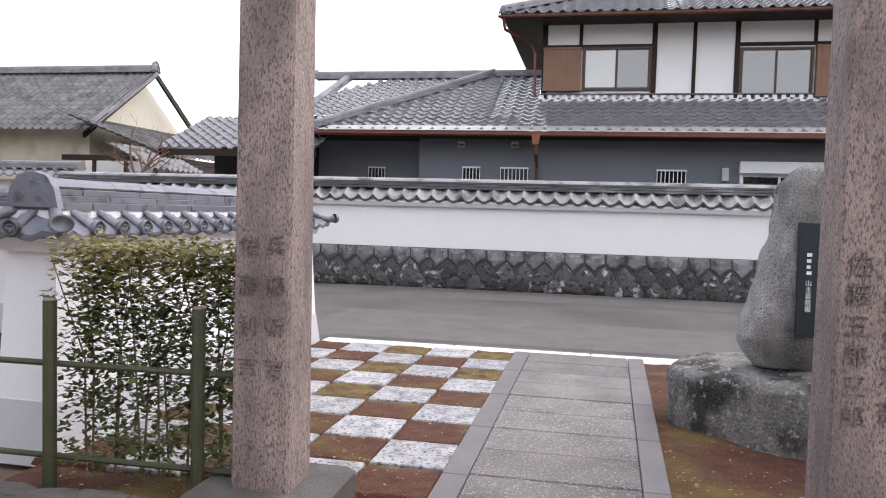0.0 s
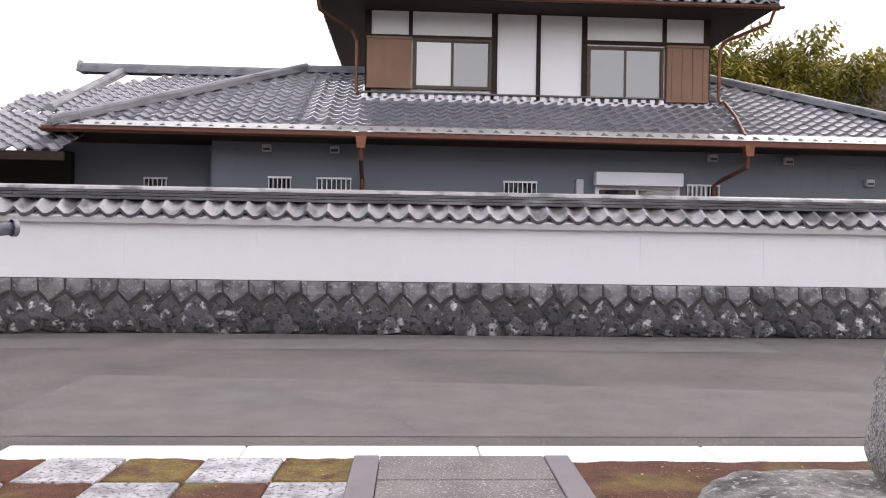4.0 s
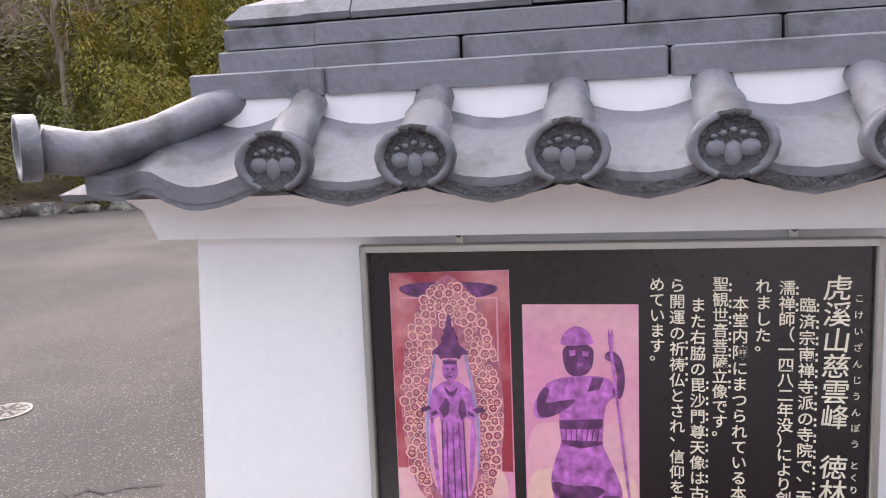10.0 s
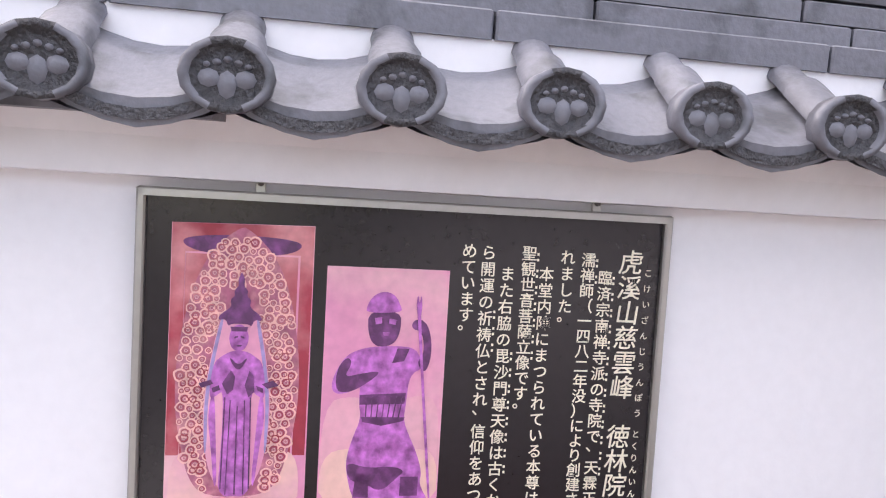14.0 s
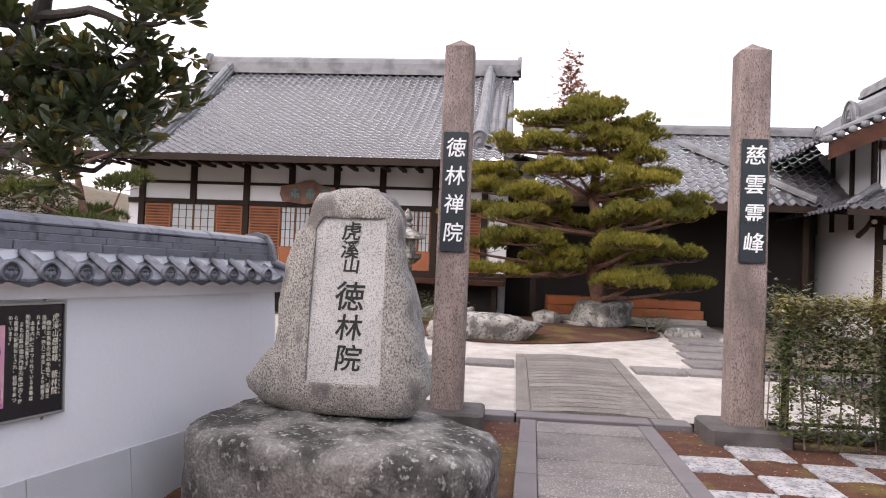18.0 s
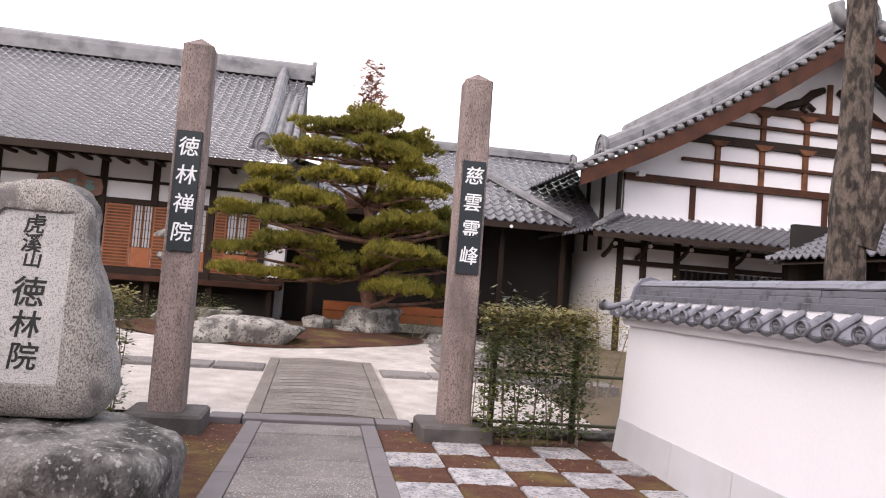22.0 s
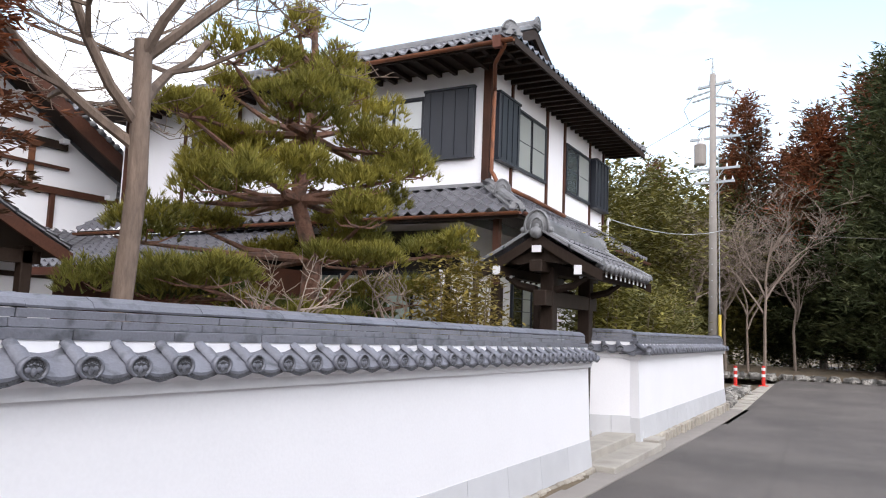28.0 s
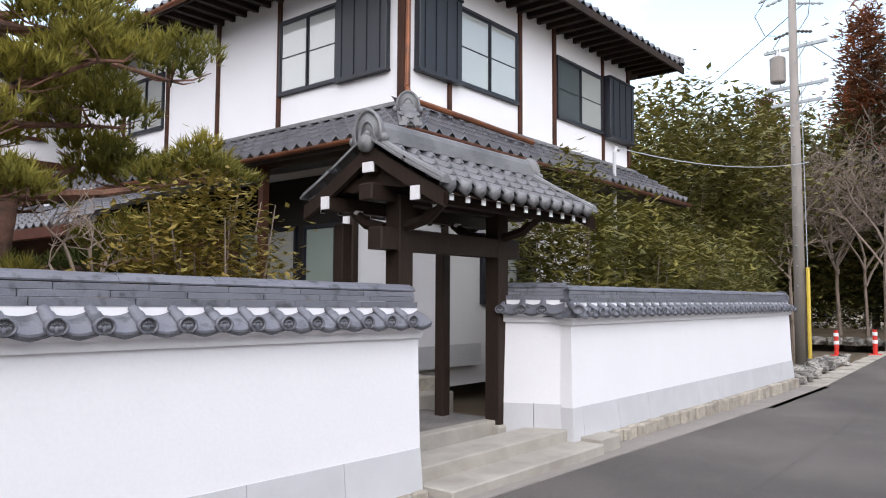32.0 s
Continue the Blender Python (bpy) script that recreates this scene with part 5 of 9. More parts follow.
for pts in ([(.33, .845), (.37, .885), (.46, .91), (.56, .895), (.61, .85), (.62, .825), (.33, .82)], [(.32, .655), (.45, .66), (.45, .61), (.33, .59)], [(.40, .80), (.46, .805), (.46, .78), (.41, .775)], [(.52, .80), (.58, .795), (.57, .775), (.52, .78)], [(.47, .745), (.53, .745), (.52, .73), (.48, .73)], [(.35, .35), (.40, .35), (.36, .22), (.31, .22)], [(.50, .34), (.54, .34), (.55, .21), (.50, .21)], [(.63, .35), (.67, .34), (.76, .22), (.71, .21)], [(.36, .44), (.64, .445), (.62, .42), (.38, .415)]):
    shade2("robe_shape", pts, .0143, PIC_PURPLE)
for k in range(7):
    shade2("fold_shape", [(.36 + .05 * k, .485), (.372 + .05 * k, .485), (.37 + .045 * k, .40), (.36 + .045 * k, .40)], .0147, PIC_DARK)
shade2("staff_shape", [(.745, .905), (.76, .86), (.775, .905), (.785, .85), (.775, .80), (.955, .01), (.93, .01), (.755, .80), (.735, .86)], .0149, PIC_PURPLE)
for words, cx, s in (("聖観世音菩薩立像", .288, .031), ("毘沙門尊天像", .062, .031)):
    for i, ch in enumerate(words):
        part("character", text_mesh(ch, s, WHITE_INK, .0005), WHITE_INK, board, m=pose(cx + (len(words) / 2 - .5 - i) * .0278, .0145, -.262, 90, 0, 180))
for words, cx, s in (("しょうかんぜおんぼさつ", .30, .010), ("びしゃもんそんてん", .075, .010)):
    for i, ch in enumerate(words):
        part("character", text_mesh(ch, s, WHITE_INK, .0004), WHITE_INK, board, m=pose(cx + (len(words) / 2 - .5 - i) * .0165, .0145, -.2415, 90, 0, 180))
cols = [("虎溪山慈雲峰 徳林院", -.355, .215, .0445, .0438), ("臨済宗南禅寺派の寺院で、天霖正", -.311, .188, .0265, .0278), ("濡禅師（一四八二年没）により創建さ", -.279, .217, .0265, .0262), ("れました。", -.242, .220, .0265, .0278),
        ("本堂内陣にまつられている本尊は", -.206, .190, .0265, .0278), ("聖観世音菩薩立像です。", -.174, .224, .0265, .0266), ("また右脇の毘沙門尊天像は古くか", -.138, .188, .0265, .0279), ("ら開運の祈祷仏とされ、信仰をあつ", -.104, .222, .0265, .0276), ("めています。", -.071, .224, .0265, .0268)]
for words, x, z, s, st in cols:
    column(words, s, INK_GOLD, board, x, .0135, z, st, depth=.0005, bold=.0002, slant=.10 if s > .04 else 0)
for x, z0, n in ((-.3265, .185, 13), (-.2945, .214, 2), (-.1895, .22, 7), (-.1535, .05, 8), (-.1195, .12, 3)):
    for k in range(n):
        for q in (-.0048, .0048):
            part("reading_mark", B().box(x - .0018, x + .0018, .0130, .0136, z0 - k * .028 + q - .0022, z0 - k * .028 + q + .0022), INK_GOLD, board)
for words, x, z, st in (("こけいざんじうんぽう", -.389, .20, .0275), ("とくりんいん", -.389, -.085, .0215)):
    column(words, .015, INK_GOLD, board, x, .0135, z, st, depth=.0004)

# ---- tiled roofs ----
def tiles(parent, name, fn, us, ws, keep, material=TILE, dip=0.078, lip=0.042, label=""):
    """A roof slope of pantiles, one by one: fn(u, w) is the slope's surface, keep(u, w) its outline; us and ws are (start, end, pitch)."""
    prof = ((0.0, 1.0), (0.12, 0.75), (0.35, 0.0), (0.65, -0.05), (0.9, 0.6), (1.0, 0.95))
    b = B()
    nu, nw = max(1, round((us[1] - us[0]) / us[2])), max(1, round((ws[1] - ws[0]) / ws[2]))
    du_, dw_ = (us[1] - us[0]) / nu, (ws[1] - ws[0]) / nw
    for j in range(nw):
        w0 = ws[0] + j * dw_
        for i in range(nu):
            u0 = us[0] + i * du_
            if not keep(u0 + du_ / 2, w0 + dw_ / 2):
                continue
            o = len(b.v)
            for w, up in ((w0, lip - 0.035), (w0, lip), (w0 + dw_ * 1.02, 0.0)):
                for a, h in prof:
                    p = fn(u0 + a * du_, w)
                    b.v.append((p[0], p[1], p[2] + dip * h + up))
            k = len(prof)
            b.f += [(o + r * k + c, o + r * k + c + 1, o + (r + 1) * k + c + 1, o + (r + 1) * k + c) for r in range(2) for c in range(k - 1)]
    return part(name, b, material, parent, label or "grey smoked pantiles", kind="stuff")


def ridge_line(parent, pts, h=0.22, w=0.26, name="ridge", material=None, cap=True):
    """A ridge built of courses with a rounded cap, along points."""
    b = B()
    pts = [Vector(p) for p in pts]
    for a, c in zip(pts, pts[1:]):
        d = (c - a).normalized()
        s = Vector((-d.y, d.x, 0)).normalized()
        prof = [(-w * .62, 0), (-w * .62, h * .28), (-w * .46, h * .30), (-w * .46, h * .62), (-w * .36, h * .64), (-w * .3, h * .86), (0, h), (w * .3, h * .86), (w * .36, h * .64), (w * .46, h * .62), (w * .46, h * .30), (w * .62, h * .28), (w * .62, 0)]
        vs = [e + s * x + Vector((0, 0, z)) for e in (a - d * .02, c + d * .02) for x, z in prof]
        n = len(prof)
        b.add(vs, [(i, i + 1, n + i + 1, n + i) for i in range(n - 1)] + [tuple(range(n)), tuple(range(2 * n - 1, n - 1, -1))])
    return part(name, b, material or TILE_RIDGE, parent)


def scroll_end(parent, p, direction, s=0.5, label="scrolled ridge-end tile"):
    """The ornamental end tile of a ridge: a plate with shoulders, a knob and side scrolls."""
    out = [(-.44, 0), (-.46, .30), (-.40, .52), (-.27, .70), (-.12, .80), (0, .83), (.12, .80), (.27, .70), (.40, .52), (.46, .30), (.44, 0)]
    b = B().prism([(x * s, z * s) for x, z in out], -.06 * s, .08 * s, "y")
    b.tube([(x * s, .08 * s, z * s) for x, z in out], .05 * s, 6)
    b.tube([(x * s * .55, .09 * s, z * s * .62 + .03 * s) for x, z in out], .035 * s, 6)
    for q in (-.50, .50):
        b.tube([(q * s, -.06 * s, .10 * s), (q * s, .10 * s, .10 * s)], .12 * s, 12)
    b.tube([(0, .06 * s, .24 * s), (0, .13 * s, .24 * s)], [.11 * s, .07 * s], 12)
    return part("ridge_end_tile", b, TILE_RIDGE, parent, label, pose(*p, 0, 0, direction), True)


def window(parent, x0, x1, z0, z1, y, axis, frame_m, panes=2, pane_m=None, out=1, bars=0, name="window", label=""):
    """A framed sliding window in the plane y (axis 'x': runs along x; 'y': plane x = y, runs along y); out: the side it faces."""
    def bx(a0, a1, d0, d1, z0_, z1_, c=0):
        lo_, hi_ = sorted((y + out * d0, y + out * d1))
        return B().box(a0, a1, lo_, hi_, z0_, z1_, c) if axis == "x" else B().box(lo_, hi_, a0, a1, z0_, z1_, c)
    fr = B()
    for q in (bx(x0, x1, -.02, .05, z1 - .05, z1), bx(x0, x1, -.02, .07, z0, z0 + .05), bx(x0, x0 + .05, -.02, .05, z0 + .05, z1 - .05), bx(x1 - .05, x1, -.02, .05, z0 + .05, z1 - .05)):
        fr.add(q.v, q.f)
    w = part(name, fr, frame_m, parent, label)
    for k in range(panes):
        a0 = x0 + .05 + (x1 - x0 - .1) * k / panes
        a1 = x0 + .05 + (x1 - x0 - .1) * (k + 1) / panes
        d = .012 if k % 2 else .03
        pm = pane_m[k % len(pane_m)] if isinstance(pane_m, (list, tuple)) else (pane_m or PANE)
        part("pane", bx(a0, a1, d - .008, d, z0 + .05, z1 - .05), pm, w)
        sash = B()
        for q in (bx(a0, a0 + .03, d - .012, d + .012, z0 + .05, z1 - .05), bx(a1 - .03, a1, d - .012, d + .012, z0 + .05, z1 - .05), bx(a0 + .03, a1 - .03, d - .012, d + .012, z0 + .05, z0 + .08), bx(a0 + .03, a1 - .03, d - .012, d + .012, z1 - .08, z1 - .05)):
            sash.add(q.v, q.f)
        part("sash", sash, frame_m, w)
        for q in range(bars):
            zz = z0 + .05 + (z1 - z0 - .1) * (q + 1) / (bars + 1)
            part("glazing_bar", bx(a0 + .03, a1 - .03, d - .006, d + .008, zz - .01, zz + .01), frame_m, w)
    return w


def shutter_box(parent, x0, x1, z0, z1, y, axis, m, out=1, slats=4, deep=0.16):
    def bx(a0, a1, d0, d1, z0_, z1_, c=0):
        lo_, hi_ = sorted((y + out * d0, y + out * d1))
        return B().box(a0, a1, lo_, hi_, z0_, z1_, c) if axis == "x" else B().box(lo_, hi_, a0, a1, z0_, z1_, c)
    s = part("shutter_box", bx(x0, x1, 0, deep, z0, z1, .008), m, parent, "ribbed metal shutter box")
    part("box_lid", bx(x0 - .015, x1 + .015, 0, deep + .025, z1, z1 + .045, .006), m, s)
    part("box_sill", bx(x0 - .01, x1 + .01, 0, deep + .02, z0 - .04, z0, .004), m, s)
    for k in range(slats):
        a = x0 + (x1 - x0) * (k + .5) / slats
        part("rib", bx(a - .012, a + .012, deep, deep + .016, z0 + .03, z1 - .03), m, s)
    return s


def gutter(parent, pts, m, r=0.06, name="gutter"):
    """A half-round gutter along points."""
    b = B()
    pts = [Vector(p) for p in pts]
    for a, c in zip(pts, pts[1:]):
        d = (c - a).normalized()
        s = Vector((-d.y, d.x, 0)).normalized()
        arc = [(r * math.cos(math.pi + math.pi * k / 8), r * math.sin(math.pi + math.pi * k / 8)) for k in range(9)]
        arc += [(x * .9, z * .9 + .003) for x, z in reversed(arc)]
        n = len(arc)
        b.add([e + s * x + Vector((0, 0, z)) for e in (a, c) for x, z in arc], [(i, (i + 1) % n, n + (i + 1) % n, n + i) for i in range(n)])
    return part(name, b, m, parent)


# ---- two-storey house across the road ----
h1 = thing("house", "two-storey house with slate-blue ground floor, white upper floor and tiled roofs", "house")
EY, EZ, SL = 16.85, 3.50, 0.50
part("ground_floor_wall", B().box(-3.2, 11.85, 17.75, 25, -.1, 3.62).box(-7.2, -3.2, 18.5, 25, -.1, 3.62), SIDING, h1, "slate-blue ribbed siding")
groove = B()
for k in range(int(15 / .3)):
    x = -3.1 + k * .3
    groove.box(x, x + .006, 17.7465, 17.75, 1.9, 3.6)
part("siding_grooving", groove, SIDING, h1, kind="stuff")
for x0, x1 in ((-4.75, -4.3), (-2.05, -1.62), (-1.09, -.42), (2.68, 3.34), (6.48, 7.14)):
    yy = 18.5 if x0 < -3.2 else 17.75
    g = part("grille_window", B().box(x0, x1, yy - .02, yy, 1.95, 2.72), PANE_DARK, h1, "small window behind white metal bars")
    for z in (1.95, 2.68):
        part("grille_rail", B().box(x0 - .02, x1 + .02, yy - .09, yy - .06, z, z + .04, .005), PLASTER, g)
    nb = max(4, round((x1 - x0) / .095))
    for k in range(nb + 1):
        x = x0 + (x1 - x0) * k / nb
        part("grille_bar", B().box(x - .009, x + .009, yy - .085, yy - .065, 1.97, 2.7), PLASTER, g)
wbig = window(h1, 4.56, 6.32, 1.5, 2.66, 17.75, "x", PLASTER, 2, PANE_DARK, -1, label="sliding window under a white roller shutter box")
part("roller_box", B().box(4.53, 6.34, 17.53, 17.75, 2.66, 2.93, .015), PLASTER, h1, "white roller shutter box")
part("meter_box", B().box(4.16, 4.31, 17.66, 17.75, 2.48, 2.78, .01), GRANITE_L, h1)
for x, z in ((-.75, 3.28), (-2.1, 3.28), (7.0, 3.27), (8.6, 3.24), (10.34, 2.82), (11.4, 2.82)):
    v = part("vent_hood", B().box(x - .09, x + .09, 17.63, 17.75, z - .07, z + .07, .01), GRANITE_L, h1)
    part("vent_louvre", B().box(x - .07, x + .07, 17.622, 17.63, z - .05, z + .0), POSTBASE, v)
front = lambda u, w: (u, EY + w, EZ + SL * w - (0.012 * max(0, u - 7.0)))
def keep1(u, w):
    if -.3 < u < 7.55:
        return w < 2.12
    if u >= 7.55:
        return w < min(4.6, 12.6 - u)
    return w < min(4.1, u + 6.0)
tiles(h1, "lower_roof", front, (-6.0, 12.6, 0.30), (0, 4.6, 0.26), keep1, dip=.055)
for k in range(38):
    part("mortar_block", B().box(-.28 + .205 * k, -.17 + .205 * k, EY + 2.06, EY + 2.16, EZ + SL * 2.1 + .05, EZ + SL * 2.1 + .14, .008), PLASTER, h1)
part("flashing_course", B().box(-.32, 7.55, EY + 2.03, EY + 2.16, EZ + SL * 2.1 + .145, EZ + SL * 2.1 + .175), TILE_SOOT, h1)
tiles(h1, "lower_roof", lambda u, w: (12.6 - w, 16.85 + u, EZ + SL * w - .067), (0, 9, .30), (0, 4.6, .26), lambda u, w: w < u + .05)
part("roof_deck", B().add([(-6.1, 16.9, 3.42), (12.55, 16.9, 3.38), (12.55, 25, 3.38), (-6.1, 25, 3.42)], [(0, 1, 2, 3)]), WOOD_DARK, h1, "shaded eave boards")
part("fascia", B().box(-6.1, 12.6, 16.83, 16.87, 3.40, 3.52), COPPER_D, h1)
# Added strip: the sky's glint on the lowest tile rows, put in as colour.
part("bright_flashing", B().add([(-5.6, 16.80, 3.535), (12.5, 16.80, 3.50), (12.3, 17.02, 3.66), (-5.3, 17.02, 3.665)], [(0, 1, 2, 3)]), mat("painted_eave_highlight", (0.40, 0.385, 0.37), 0.35, 0.4, vary=0.3, scale=3, bump=0.05), h1, "pale strip added for the bright reflection on the lowest tiles")
gutter(h1, [(-6.1, 16.78, 3.46), (12.65, 16.78, 3.38)], COPPER_D, .032)
ridge_line(h1, [(12.55, 16.9, 3.52), (8.3, 21.1, 5.62)], .20, .26, "hip_ridge")
ridge_line(h1, [(-5.95, 16.9, 3.52), (-1.8, 21.0, 5.6)], .20, .26, "hip_ridge")
ridge_line(h1, [(-1.8, 21.0, 5.55), (-.2, 21.0, 5.55)], .2, .26)
scroll_end(h1, (12.2, 17.25, 3.62), -45, .32)
scroll_end(h1, (-5.6, 17.25, 3.62), 135, .32)
part("upper_wall", B().box(-.25, 7.44, 19.0, 26, 4.3, 6.9), PLASTER_OLD, h1, "white plaster panels between dark posts")
for x, w_, z0 in ((-.25, .14, 4.5), (.70, .09, 5.95), (2.53, .13, 4.55), (3.53, .09, 4.5), (4.54, .12, 4.5), (6.36, .09, 5.9), (7.30, .14, 4.5)):
    part("timber_post", B().box(x, x + w_, 18.965, 19.02, z0, 6.85), WOOD_DARK, h1)
for x0, x1 in ((-.2, 2.53), (4.6, 7.36)):
    part("window_head", B().box(x0, x1, 18.97, 19.02, 5.90, 5.99), WOOD_DARK, h1)
window(h1, .80, 2.53, 4.81, 5.92, 19.0, "x", ALU_BR, 2, (PANE_CURTAIN, PANE), -1, label="brown sliding window reflecting the sky")
shutter_box(h1, -.20, .76, 4.83, 5.86, 19.0, "x", SHUTTER_BR, -1, 4)
window(h1, 4.66, 6.38, 4.64, 5.86, 19.0, "x", ALU_BR, 2, (PANE, PANE), -1, label="brown sliding window reflecting bare branches")
shutter_box(h1, 6.42, 7.36, 4.67, 5.84, 19.0, "x", SHUTTER_BR, -1, 4)
band = B()
for k in range(52):
    x = -.28 + k * .15
    band.box(x, x + .07, 18.88, 18.95, 4.54 + .035 * (k % 2), 4.575 + .035 * (k % 2))
part("ridge_face_band", B().box(-.3, 7.58, 18.90, 19.0, 4.50, 4.60), PLASTER, h1, "white plastered tile edge")
part("checker_edge", band, POSTBASE, h1, kind="stuff")
tiles(h1, "upper_roof", lambda u, w: (u, 17.95 + w, 6.55 + .45 * w), (-1.25, 8.5, .30), (0, 5.2, .26), lambda u, w: w < min(u + 1.25, 8.5 - u, 5.2) + .1)
tiles(h1, "upper_roof", lambda u, w: (-1.25 + w, 17.95 + u, 6.55 + .45 * w), (0, 9, .30), (0, 4.6, .26), lambda u, w: w < u + .1)
tiles(h1, "upper_roof", lambda u, w: (8.5 - w, 17.95 + u, 6.55 + .45 * w), (0, 9, .30), (0, 4.6, .26), lambda u, w: w < u + .1)
part("soffit", B().add([(-1.2, 18.0, 6.5), (8.45, 18.0, 6.5), (8.45, 27, 6.6), (-1.2, 27, 6.6)], [(0, 1, 2, 3)]).box(-1.25, 8.5, 17.93, 17.98, 6.44, 6.56), WOOD_DARK, h1, "dark boarded eaves")
gutter(h1, [(-1.3, 17.88, 6.5), (8.55, 17.88, 6.5)], COPPER_D)
ridge_line(h1, [(-1.2, 18.0, 6.6), (3.4, 22.6, 8.7)], .2, .26, "hip_ridge")
ridge_line(h1, [(8.45, 18.0, 6.6), (3.9, 22.6, 8.7)], .2, .26, "hip_ridge")
for x, s in ((-.42, 1), (7.62, -1)):
    pts = [(x - .75 * s, 17.9, 6.45), (x - .72 * s, 18.05, 6.2), (x - .1 * s, 18.8, 6.0), (x, 18.9, 5.8), (x, 18.9, 4.75), (x + .05 * s, 18.7, 4.62)]
    part("downpipe", B().tube(pts, .04, 8), COPPER_D if s > 0 else COPPER, h1, "copper downpipe")
for x in (-.17, 7.32):
    hop = part("rain_hopper", B().prism([(-.10, 0), (-.07, -.22), (.07, -.22), (.10, 0)], 16.70, 16.86, "y"), COPPER, h1, "copper hopper head", pose(x, 0, 3.42))
    part("downpipe", B().tube([(0, 16.78, -.2), (0, 16.8, -.42), (-.02 if x < 0 else -.25, 17.35, -.62), (-.02 if x < 0 else -.3, 17.64, -.72), (-.02 if x < 0 else -.3, 17.66, -2.6)], .045, 8), COPPER_D, hop)
part("valley_pipe", B().tube([(7.7, 18.8, 4.65), (7.6, 18.0, 4.2), (7.35, 17.0, 3.64)], .035, 8), COPPER_D, h1)
# wing behind with a lower gabled roof
tiles(h1, "rear_roof", lambda u, w: (u, 19.4 + w, 4.15 + .46 * w), (-8.2, -1.6, .30), (0, 3.8, .28), lambda u, w: w < u + 9.3)
ridge_line(h1, [(-8.1, 23.2, 5.9), (-1.0, 23.2, 5.9)], .28, .3)
ridge_line(h1, [(-7.2, 19.5, 4.2), (-7.0, 23.1, 5.85)], .2, .28, "descending_ridge")
scroll_end(h1, (-8.1, 23.2, 5.9), 90, .4)
part("rear_wall", B().box(-7.6, -1, 20.2, 27, 0, 4.3), SIDING, h1)
tiles(h1, "porch_roof", lambda u, w: (u, 16.2 + w, 2.95 + .42 * w), (-9.6, -5.4, .30), (0, 2.6, .28), lambda u, w: True)
part("porch_eave", B().box(-9.6, -5.4, 16.2, 16.26, 2.80, 2.96), WOOD_DARK, h1)
# The porch's shade is coloured straight onto this block.
part("porch_wall", B().box(-9.2, -6.2, 18.3, 22, 0, 3.2), SHADEFILL, h1, "recessed porch, its shade put into the wall colour")

# ---- old house in the distance, gable end toward the road ----
h2 = thing("house", "old cream-walled house with a weathered tiled gable roof", "house")
tiles(h2, "roof", lambda u, w: (u, 21.0 + w * .95, 3.9 + .72 * w - .02 * w * w), (-26, -15.2, .3), (0, 4.0, .28), lambda u, w: True, TILE_DULL)
ridge_line(h2, [(-26, 24.8, 6.5), (-15.2, 24.8, 6.5)], .3, .35)
ridge_line(h2, [(-15.3, 21.05, 3.95), (-15.25, 24.8, 6.4)], .16, .3, "verge_ridge")
scroll_end(h2, (-15.2, 24.8, 6.5), -90, .5)
part("wall", B().box(-26, -15.9, 22.0, 29, 0, 4.4), mat("cream_plaster", (0.55, 0.50, 0.40), 0.9, vary=0.1, second=(0.40, 0.36, 0.29), spot=1.2), h2, "cream plaster")
gb = B().prism([(21.7, 4.2), (24.8, 6.35), (28, 4.2)], -16.0, -15.85, "x")
part("gable_wall", gb, mat("pale_plaster", (0.62, 0.58, 0.48), 0.9, vary=0.08), h2, "pale triangular gable")
for a, c in (((20.8, 3.85), (24.8, 6.55)), ((24.8, 6.55), (28.8, 3.85))):
    part("bargeboard", B().add([(-15.25, a[0], a[1] - .2), (-15.25, a[0], a[1]), (-15.25, c[0], c[1]), (-15.25, c[0], c[1] - .25), (-15.15, a[0], a[1] - .2), (-15.15, a[0], a[1]), (-15.15, c[0], c[1]), (-15.15, c[0], c[1] - .25)], [(0, 1, 2, 3), (7, 6, 5, 4), (1, 5, 6, 2), (0, 3, 7, 4)]), WOOD_DARK, h2)
tiles(h2, "skirt_roof", lambda u, w: (-12.2 - w, 20.5 + u, 3.1 + .36 * w), (0, 8.5, .3), (0, 3.4, .28), lambda u, w: True, TILE_DULL)
tiles(h2, "skirt_roof", lambda u, w: (-11.4 - w * .6, 18.6 + u, 2.55 + .3 * w), (0, 3.0, .3), (0, 2.4, .28), lambda u, w: True, TILE_OLD)
part("eave_beam", B().box(-15.8, -12.3, 20.5, 20.62, 2.9, 3.08).box(-12.35, -12.25, 20.5, 29, 2.9, 3.08), WOOD_DARK, h2)
part("side_wall", B().box(-15.9, -13.2, 21.8, 28, 0, 3.0), PLASTER_OLD, h2)
for x in (-15.6, -14.4, -13.3):
    part("post", B().box(x, x + .12, 21.74, 21.82, 0, 3.0), WOOD_BROWN, h2)
for k, (x0, z0) in enumerate(((-19.4, 2.35),)):
    hw = thing("wall_8", "short tiled wall in front of the old house", "wall", pose(-20, 16.2, 0), kind="structure")
    part("plaster_body", B().box(0, 8.2, -.15, .15, -.1, 2.1), PLASTER_OLD, hw)
    tiles(hw, "coping", lambda u, w: (u, -.55 + w, 2.15 + .45 * w), (0, 8.2, .3), (0, .55, .27), lambda u, w: True)
    ridge_line(hw, [(0, 0, 2.4), (8.2, 0, 2.4)], .2, .3)

